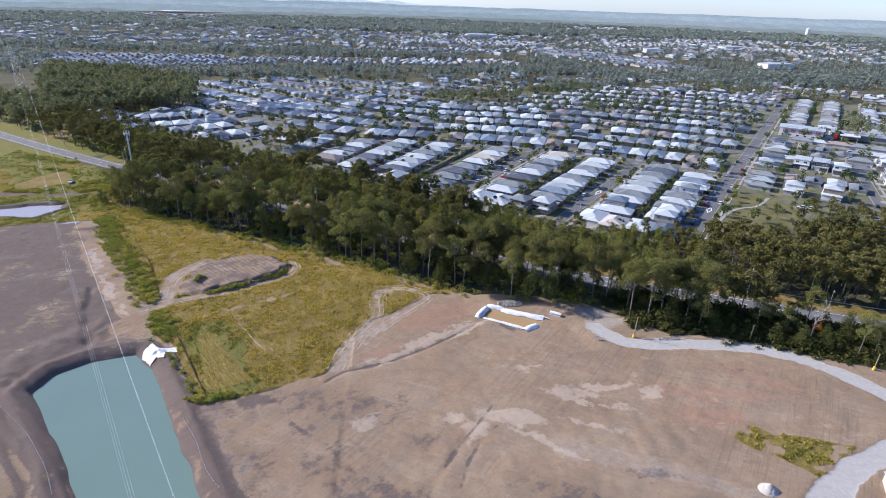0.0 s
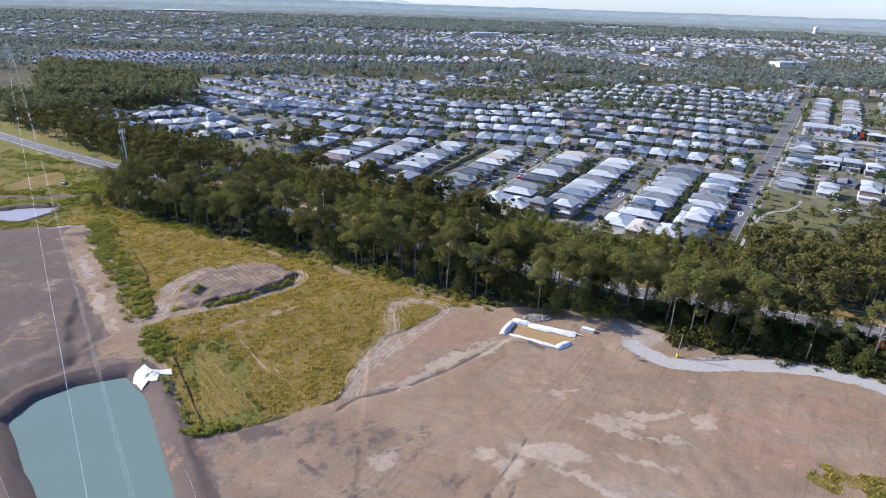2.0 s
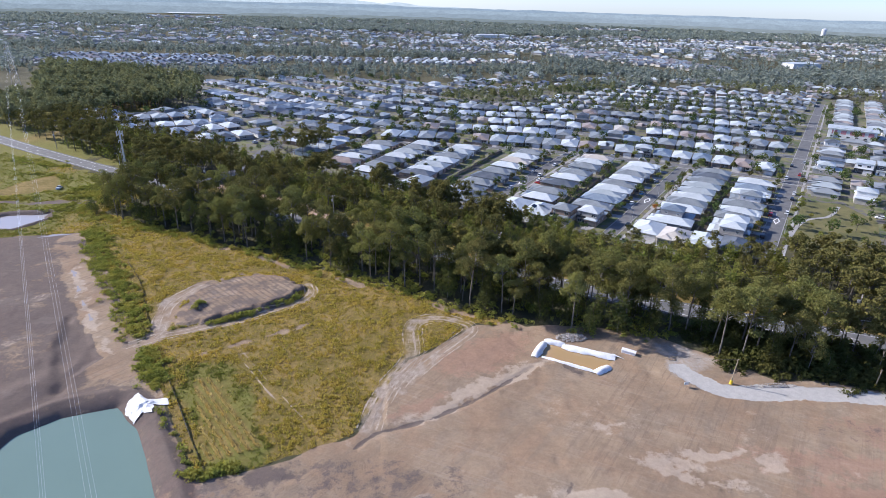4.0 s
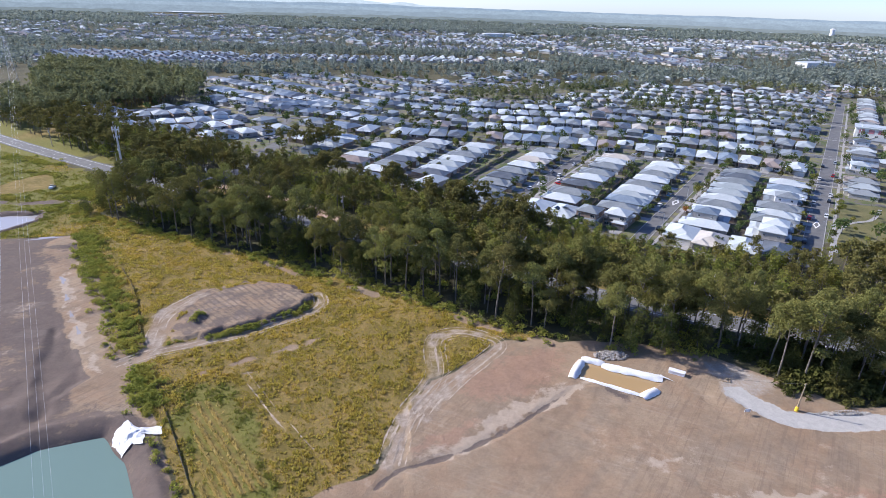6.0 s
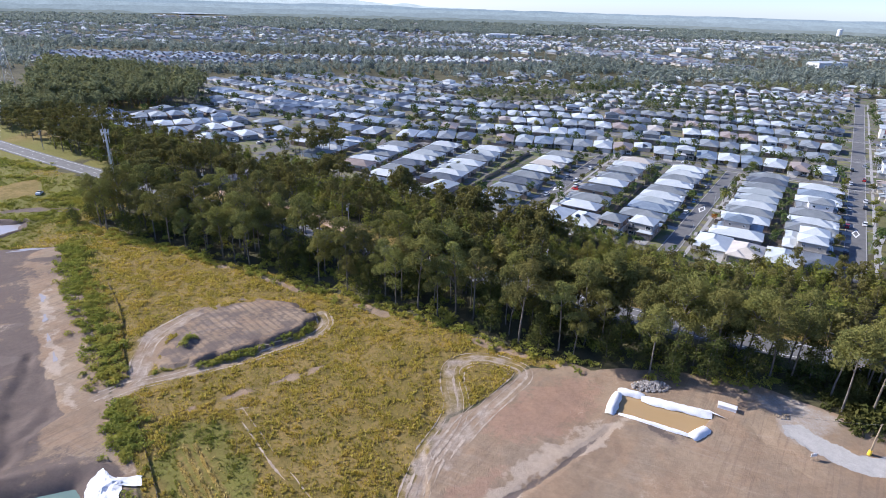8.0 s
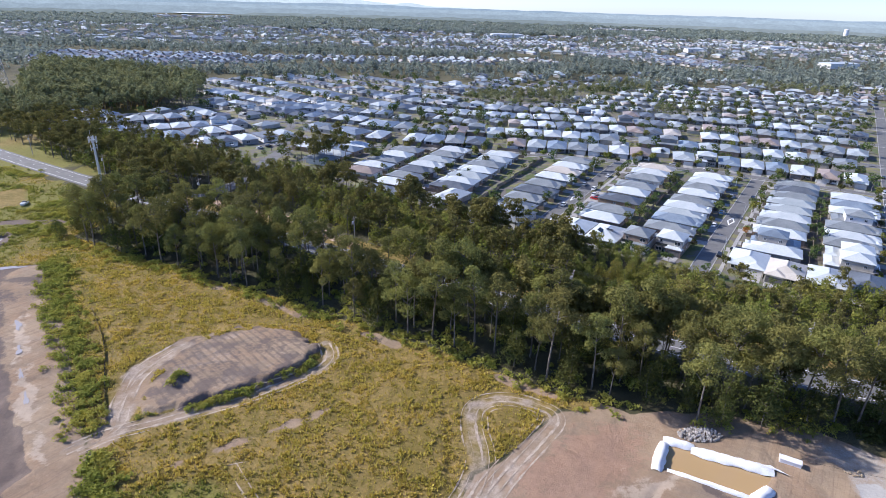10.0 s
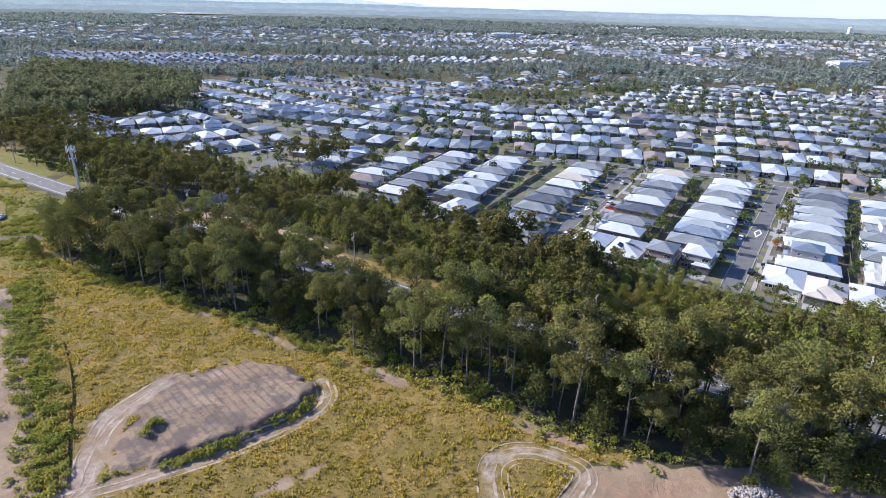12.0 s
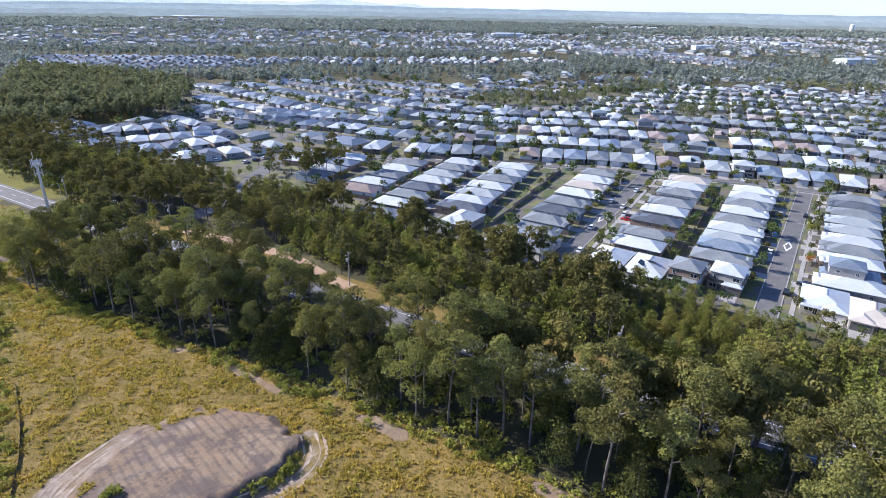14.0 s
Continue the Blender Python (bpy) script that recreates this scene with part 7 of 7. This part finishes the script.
rubble("rock_pile", 53.4, 163.8, 4.6, 2.2, 260, 0.7, ROCK, "heap of grey broken rocks beside the basin", 1)
rubble("gravel_edge", 100, 139.6, 7, 0.9, 120, 0.4, ROCK, "loose stones along the gravel road", 2)
rubble("dirt_clods", 68, 107, 5, 3, 24, 0.4, surface("clods", (0.2, 0.14, 0.1), (0.3, 0.22, 0.16), 1.0, 0.95), "loose earth clods on the cleared pad", 3)


def gravel_mound(x, y):
    r = np.random.default_rng(4)
    bm = bmesh.new()
    bmesh.ops.create_icosphere(bm, subdivisions=4, radius=1.0)
    for v in bm.verts:
        d = math.hypot(v.co.x, v.co.y)
        v.co = Vector((v.co.x * 2.3, v.co.y * 2.0, max(-0.2, 1.7 * (1 - d) ** 0.9 if d < 1 and v.co.z > 0 else -0.2))) + Vector(r.normal(size=3) * 0.04)
    ob = part("gravel_mound", bm, surface("pale_gravel", (0.42, 0.39, 0.34), (0.54, 0.50, 0.45), 1.5, 0.95, fine=12, relief=0.03))
    ob.matrix_basis = pose(x, y, height_at(x, y) + 0.05)
    tagged(ob, "small pale gravel heap on the cleared earth", "gravel heap")


gravel_mound(96.7, 77.5)


def chute():
    """Crumpled white cloth thrown over the pond bank, ragged like a star, with a narrow tongue."""
    r = np.random.default_rng(5)
    rim = np.array([(-61.4, 136.3), (-60.0, 139.2), (-57.6, 137.6), (-55.4, 136.6), (-54.2, 134.2), (-53.9, 131.9), (-56.2, 132.6), (-57.6, 129.9), (-59.5, 132.3), (-60.9, 133.4)])
    ring = np.concatenate([np.linspace(p, q, 5)[:-1] for p, q in zip(rim, np.roll(rim, -1, 0))])
    mid, n = rim.mean(0), len(ring)
    levels = [mid + (ring - mid) * k + r.normal(size=ring.shape) * 0.10 for k in (1.0, 0.75, 0.5, 0.25)]
    p = np.concatenate(levels)
    fold = (wobble(p[:, 0], p[:, 1], 0.9, 3) - 0.4) * 0.55
    z = land(p[:, 0], p[:, 1])[0] + 0.16 + np.maximum(fold, 0)
    v = np.concatenate([np.c_[p, z], [[*mid, z[-n:].max() + 0.1]]])
    i, j = np.arange(n), (np.arange(n) + 1) % n
    f = np.concatenate([np.c_[i + k * n, j + k * n, j + (k + 1) * n, i + (k + 1) * n] for k in range(3)] + [np.c_[i + 3 * n, j + 3 * n, np.full(n, 4 * n), np.full(n, 4 * n)]])
    me = bpy.data.meshes.new("ground_cloth")
    me.from_pydata([tuple(q) for q in v], [], [tuple(q) if q[2] != q[3] else tuple(q[:3]) for q in f.tolist()])
    me.materials.append(FABRIC)
    ob = linked("ground_cloth", me)
    grid_cloth("cloth_tongue", [(-56.6, 137.4), (-55.6, 135.2), (-51.6, 135.6), (-52.6, 138.2)], 12, 6, FABRIC, 0.2, 6, ob)
    tagged(ob, "crumpled white cloth spread over the pond bank", "ground cloth")


chute()


def silt_fence(line, label):
    p = smooth_line(line, 2.4)
    root = new("silt_fence", None)
    z = land(p[:, 0], p[:, 1])[0]
    n = len(p)
    r = np.random.default_rng(n)
    top = z + 0.55 + r.normal(size=n) * 0.08
    v = np.concatenate([np.c_[p, z - 0.1], np.c_[p + r.normal(size=p.shape) * 0.06, top]])
    i = np.arange(n - 1)
    linked("cloth", mesh_np("cloth", v, np.c_[i, i + 1, n + i + 1, n + i], (SILT,)), root)
    stake = bpy.data.meshes.new("stake")
    bm = boxes((-0.04, -0.04, -0.2, 0.04, 0.04, 0.85))
    bm.to_mesh(stake)
    bm.free()
    stake.materials.append(TIMBER)
    for (x, y), h in zip(p, z):
        place("stake", stake, root, x, y + 0.05, h, 0)
    tagged(root, label, "silt fence")


silt_fence([(-62, 156.5), (-55, 145.4), (-49.5, 136), (-45.4, 128.6), (-35.5, 112.2)], "low black cloth silt fence beside the field")
silt_fence([(-95, 216), (-83, 198.5), (-75.5, 182), (-68.5, 168.2)], "low black cloth silt fence beside scrub")


def site_pole(x, y, h):
    """Timber pole with a yellow guard at its foot."""
    root = new("site_pole", None)
    v, f = tube([(0, 0, -0.3), (0, 0, h * 0.5), (0.05, 0, h)], (0.17, 0.15, 0.12), 8)
    linked("pole", mesh_np("pole", v, f, (TIMBER,), smooth=True), root)
    v, f = tube([(0, 0, -0.1), (0, 0, 0.15), (0, 0, 1.1), (0, 0, 1.12)], (0.42, 0.40, 0.36, 0.02), 8)
    linked("guard", mesh_np("guard", v, f, (YELLOW,)), root, "yellow guard round the foot")
    part("cross_arm", boxes((-0.5, -0.05, h - 0.3, 0.5, 0.05, h - 0.18)), TIMBER, root)
    root.matrix_basis = pose(x, y, height_at(x, y), 0, 3, 20)
    tagged(root, "timber pole with yellow foot guard beside gravel road", "pole", "site poles")


for x, y, h in ((89.6, 140.8, 7.6), (127.2, 138.2, 5.6), (156.4, 121.3, 5.6)):
    site_pole(x, y, h)


def power_pole(x, y, h):
    root = new("power_pole", None)
    v, f = tube([(0, 0, -0.3), (0, 0, h * 0.5), (0, 0, h)], (0.2, 0.17, 0.13), 8)
    linked("pole", mesh_np("pole", v, f, (DEADWOOD,), smooth=True), root)
    arm = part("cross_arm", boxes((-1.2, -0.06, h - 0.8, 1.2, 0.06, h - 0.64)), TIMBER, root)
    for k in (-1.05, 0.0, 1.05):
        part("insulator", boxes((k - 0.06, -0.06, h - 0.64, k + 0.06, 0.06, h - 0.38)), WHITE, arm)
    part("transformer", boxes((-0.35, 0.2, h - 3.0, 0.35, 0.8, h - 2.0)), STEEL, root)
    root.matrix_basis = pose(x, y, 0, 0, 0, 55)
    tagged(root, "weathered timber power pole beside the highway", "power pole", "highway poles")


POLES = [xy(hw(v) + 9.5, v) for v in (-400, -330, -262, -180, -100, -40, 14, 66, 120)]
for x, y in POLES:
    power_pole(x, y, 11.0)


def wire(a, b, sag, radius, n=12):
    a, b = np.array(a, float), np.array(b, float)
    t = np.linspace(0, 1, n)[:, None]
    p = a + (b - a) * t
    p[:, 2] -= (4 * sag * t * (1 - t))[:, 0]
    return tube(p, np.full(n, radius), 4)


for k in (-1.05, 0.0, 1.05):
    off = np.array((math.cos(radians(55)) * k, math.sin(radians(55)) * k))
    run = []
    for p, q in zip(POLES, POLES[1:]):
        t = np.linspace(0, 1, 12)[:-1, None]
        run.append(np.c_[(np.array(p) + off) * (1 - t) + (np.array(q) + off) * t, 10.65 - 3.2 * t * (1 - t)])
    run = np.concatenate(run)
    v, f = tube(run, np.full(len(run), 0.022), 4)
    tagged(linked("power_line", mesh_np("power_line", v, f, (SILT,))), "thin dark power line strung between timber poles", "cable", "highway lines")
v, f = wire((89.8, 140.9, 7.4), (67.5, 156.5, 1.0), 1.0, 0.03)
tagged(linked("site_cable", mesh_np("site_cable", v, f, (SILT,))), "slack dark cable from the site pole", "cable")


def street_light(x, y, turn, h=8.0):
    root = new("street_lamp", None)
    v, f = tube([(0, 0, -0.2), (0, 0, h * 0.6), (0, 0, h * 0.93), (0.5, 0, h), (2.2, 0, h + 0.1)], (0.1, 0.08, 0.06, 0.05, 0.04), 6)
    linked("pole", mesh_np("pole", v, f, (STEEL,), smooth=True), root)
    part("lamp_head", boxes((2.0, -0.13, h + 0.02, 2.8, 0.13, h + 0.16)), STEEL, root)
    root.matrix_basis = pose(x, y, 0, 0, 0, turn)
    tagged(root, "galvanised street lamp with a single arm", "street lamp", "street lamps")


for v in (-330, -290, -250, -60, -10, 40, 90):
    street_light(*xy(hw(v) + 7.5, v), 235)
for u, v, turn in ((270, -69.8, 143), (318, -70.5, 143), (360, -80.5, -37), (290, -131, 143), (340, -145.5, -37), (300, -11.4, 143), (360, -21, -37), (420, -11.4, 143)):
    street_light(*xy(u, v), turn, 7.0)


def mobile_tower(x, y, h):
    """Grey monopole with two rings of panel antennas."""
    root = new("mobile_tower", None)
    v, f = tube([(0, 0, -0.3), (0, 0, h * 0.5), (0, 0, h)], (0.55, 0.45, 0.35), 12)
    linked("pole", mesh_np("pole", v, f, (STEEL,), smooth=True), root)
    for z, rad, n in ((h - 1.2, 1.35, 6), (h - 4.2, 1.0, 4)):
        bm = bmesh.new()
        bmesh.ops.create_cone(bm, cap_ends=True, segments=12, radius1=rad - 0.2, radius2=rad - 0.2, depth=0.15, matrix=pose(0, 0, z))
        deck = part("platform", bm, STEEL, root)
        for k in range(n):
            a = 360 * k / n
            bm = boxes((rad - 0.1, -0.15, -1.0, rad + 0.1, 0.15, 1.3))
            ob = part("antenna", bm, STEEL, deck, "pale grey panel antenna")
            ob.matrix_basis = pose(0, 0, z, 0, 0, a + z * 7)
    part("mast", boxes((-0.6, -0.05, h, -0.5, 0.05, h + 2.2)), STEEL, root)
    root.matrix_basis = pose(x, y, 0)
    tagged(root, "grey steel mobile phone monopole with pale antennas", "phone tower")


mobile_tower(-122.5, 284.5, 33.2)


def pylon(x, y, turn, h=44.0):
    """Lattice transmission tower: four tapering legs, bracing and three cross arms."""
    root = new("pylon", None)
    half = lambda z: 3.4 * (1 - z / h) + 0.6
    levels = [0, 8, 15, 21, 26, 30, 33.5, 37, 40.0, 42.0, 44]
    for sx, sy in ((-1, -1), (1, -1), (1, 1), (-1, 1)):
        v, f = tube([(sx * half(z), sy * half(z), z) for z in levels], [0.11] * 11, 4)
        linked("leg", mesh_np("leg", v, f, (STEEL,)), root)
    for ax, ay, bx, by in ((-1, -1, 1, -1), (1, -1, 1, 1), (1, 1, -1, 1), (-1, 1, -1, -1)):
        p = lambda sx, sy, z: (sx * half(z), sy * half(z), z)
        for z0, z1 in zip(levels, levels[1:]):
            for a, b, r in ((p(ax, ay, z0), p(bx, by, z1), 0.05), (p(bx, by, z0), p(ax, ay, z1), 0.05), (p(ax, ay, z1), p(bx, by, z1), 0.05)):
                v, f = tube([a, b], (r, r), 3)
                linked("brace", mesh_np("brace", v, f, (STEEL,)), root)
    for z, reach in ((35.0, 2.8), (39.0, 2.5), (43.0, 2.2)):
        for s in (-1, 1):
            for y, dz, r in ((0.4, 0, 0.09), (-0.4, 0, 0.09), (0, 1.6, 0.07)):
                v, f = tube([(0, y, z + dz), (s * reach, 0, z)], (r, 0.05), 4)
                linked("cross_arm", mesh_np("cross_arm", v, f, (STEEL,)), root)
        for s in (-1, 1):
            v, f = tube([(s * reach, 0, z), (s * reach, 0, z - 0.6), (s * reach, 0, z - 1.2), (s * reach, 0, z - 1.8)], (0.06, 0.16, 0.16, 0.06), 6)
            linked("insulator", mesh_np("insulator", v, f, (WHITE,)), root)
    root.matrix_basis = pose(x, y, 0, 0, 0, turn)
    return tagged(root, "tall galvanised lattice power pylon on rough grass", "pylon", "power pylons")


PY_A = np.array((-204.5, 348.0))
LINE_DIR = np.array((math.cos(radians(-58.35)), math.sin(radians(-58.35))))
SIDE = np.array((-LINE_DIR[1], LINE_DIR[0]))
PY_B, PY_C = PY_A + LINE_DIR * 560, PY_A - LINE_DIR * 330
turn_line = math.degrees(math.atan2(SIDE[1], SIDE[0]))
first_pylon = pylon(*PY_A, turn_line)
copy_thing(first_pylon, pose(*PY_C, 0, 0, 0, turn_line))
for z, reach in ((35.0, 2.8), (39.0, 2.5), (43.0, 2.2)):
    for s in (-1, 1):
        a, b, c = (p + SIDE * s * reach for p in (PY_A, PY_B, PY_C))
        v, f = gather([wire((*a, z - 1.8), (*b, z - 1.8), 6.0, 0.009, 40), wire((*a, z - 1.8), (*c, z - 1.8), 4.5, 0.009, 24)])
        tagged(linked("transmission_cable", mesh_np("transmission_cable", v, f, (CABLE,))), "pale aluminium transmission cable sagging between pylons", "cable", "transmission cables")


def dead_tree(x, y, h, seed):
    r = np.random.default_rng(seed)
    wood = [tube([(0, 0, -0.2), (0.2, 0, h * 0.45), (0.1, 0.2, h * 0.8)], (0.24, 0.17, 0.06), 6)]
    for k in range(13):
        t = r.uniform(0.35, 0.8)
        a = k * 2.4
        root = np.array((0.2 * t, 0.1 * t, h * t))
        tip = root + np.array((math.cos(a), math.sin(a), 1.0)) * h * r.uniform(0.14, 0.26)
        wood.append(tube([root, (root + tip) / 2 + r.normal(size=3) * 0.2, tip], (0.09, 0.06, 0.015), 4))
        for _ in range(2):
            q = (root + tip) / 2
            wood.append(tube([q, q + r.normal(size=3) * 0.7 + (0, 0, 0.9)], (0.04, 0.01), 3))
    v, f = gather(wood)
    ob = linked("dead_tree", mesh_np("dead_tree", v, f, (DEADWOOD,), smooth=True))
    ob.matrix_basis = pose(x, y, 0)
    tagged(ob, "bare grey dead tree among dark shrubs", "dead tree", "dead trees")


dead_tree(146.5, 137, 13, 1)
dead_tree(171, 133, 12, 2)
dead_tree(160, 150, 9, 3)
for u, v, s in ((204, 37, 0.85), (214, 60, 0.9)):
    street_tree(u, v, s, 2)


def concrete_box(x, y):
    bm = boxes((-1.9, -0.7, -0.1, 1.9, 0.7, 0.75), (-2.0, -0.8, 0.75, 2.0, 0.8, 0.9))
    bmesh.ops.bevel(bm, geom=bm.edges[:], offset=0.05, segments=1, affect="EDGES")
    ob = part("concrete_box", bm, WHITE)
    ob.matrix_basis = pose(x, y, height_at(x, y), 0, 0, -32)
    tagged(ob, "white concrete box beside the sediment basin", "concrete box")


concrete_box(67.6, 155.6)


def site_sign(x, y):
    root = new("site_sign", None)
    part("board", boxes((-0.75, -0.04, 0.7, 0.75, 0.04, 1.5)), WHITE, root, "white sign board")
    for s in (-0.6, 0.6):
        part("post", boxes((s - 0.04, -0.1, -0.1, s + 0.04, -0.03, 1.5)), TIMBER, root)
    root.matrix_basis = pose(x, y, height_at(x, y), 0, 0, 8)
    tagged(root, "small white sign beside the gravel road", "sign")


site_sign(77.1, 139.7)
rubble("timber_offcuts", 78.5, 152.5, 1.8, 1.0, 16, 0.7, TIMBER, "scattered timber offcuts on the gravel yard", 6)


def site_hut(x, y):
    root = new("site_hut", None)
    part("wall", boxes((-3.0, -1.5, -0.2, 3.0, 1.5, 2.5)), WALLS[0], root)
    bm = bmesh.new()
    hip(bm, -3.0, -1.5, 3.0, 1.5, 2.7, 0.2, 0.25)
    part("roof", bm, ROOFS["white"], root)
    place("window", WIN_SMALL, root, -0.5, -1.5, 1.2, -90)
    place("front_door", DOOR_MESH, root, 3.0, 0, 0.1, 0)
    root.matrix_basis = pose(x, y, height_at(x, y), 0, 0, 60)
    tagged(root, "small cream site hut with white roof", "hut")


site_hut(124.5, 75.5)
for x, y, rx, ry, turn in PUDDLES:
    puddle(x, y, rx, ry, turn, 0.03)


def peg_mesh():
    """A short survey peg: square stake with a white sleeve."""
    bm = boxes((-0.03, -0.03, -0.2, 0.03, 0.03, 0.3), (-0.07, -0.07, 0.3, 0.07, 0.07, 0.42))
    me = bpy.data.meshes.new("marker_peg")
    bm.to_mesh(me)
    bm.free()
    me.materials.append(WHITE)
    return me


PEG = peg_mesh()
for line in ([(-39.6, 105.3), (-36.6, 101.1), (-33.2, 95.9), (-30.3, 90.2), (-27.3, 85.6), (-24.6, 82.5)], [(-86.5, 111.3), (-80.0, 105.8), (-73.2, 99.8), (-68.7, 94.7), (-63.6, 89.2), (-58.7, 82.0)]):
    for x, y in smooth_line(line, 1.15):
        ob = linked("marker_peg", PEG)
        ob.matrix_basis = pose(x, y, height_at(x, y), 0, 0, 30)
        tagged(ob, "small white marker peg along the pond bank", "marker peg", "pond marker pegs")


def boundary_wall(line, height=2.2):
    """Panelled sound wall between posts behind the last houses."""
    root = new("boundary_wall", None)
    p = smooth_line(line, 4.0)
    for a, b in zip(p, p[1:]):
        d = b - a
        ob = part("panel", boxes((0, -0.06, 0, float(np.hypot(*d)), 0.06, height)), CONCRETE, root)
        ob.matrix_basis = pose(*a, 0, 0, 0, math.degrees(math.atan2(d[1], d[0])))
        ob = part("post", boxes((-0.12, -0.12, 0, 0.12, 0.12, height + 0.15)), CONCRETE, root)
        ob.matrix_basis = pose(*a, 0, 0, 0, math.degrees(math.atan2(d[1], d[0])))
    tagged(root, "long pale panelled wall beside the houses", "wall")


boundary_wall([xy(u, v) for u, v in ((371, 27), (373, 46), (372, 66))], 1.2)
boundary_wall([(-262, 470), (-240, 481), (-208, 502), (-178, 523)])


def guard_rail(v0, v1, offset):
    """Steel crash barrier on short posts beside the highway."""
    root = new("guard_rail", None)
    line = uv_line(*[(hw(v) + offset, v) for v in np.arange(v0, v1, 6.0)])
    ribbon("rail", line, 0.05, 0.78, STEEL, "", "", thick=0.32, parent=root)
    for k in range(len(line)):
        ob = part("post", boxes((-0.06, -0.06, -0.1, 0.06, 0.06, 0.72)), STEEL, root)
        ob.matrix_basis = pose(*line[k], 0)
    tagged(root, "galvanised crash barrier beside the highway", "guard rail", "highway barriers")


guard_rail(-70, 75, 13.6)
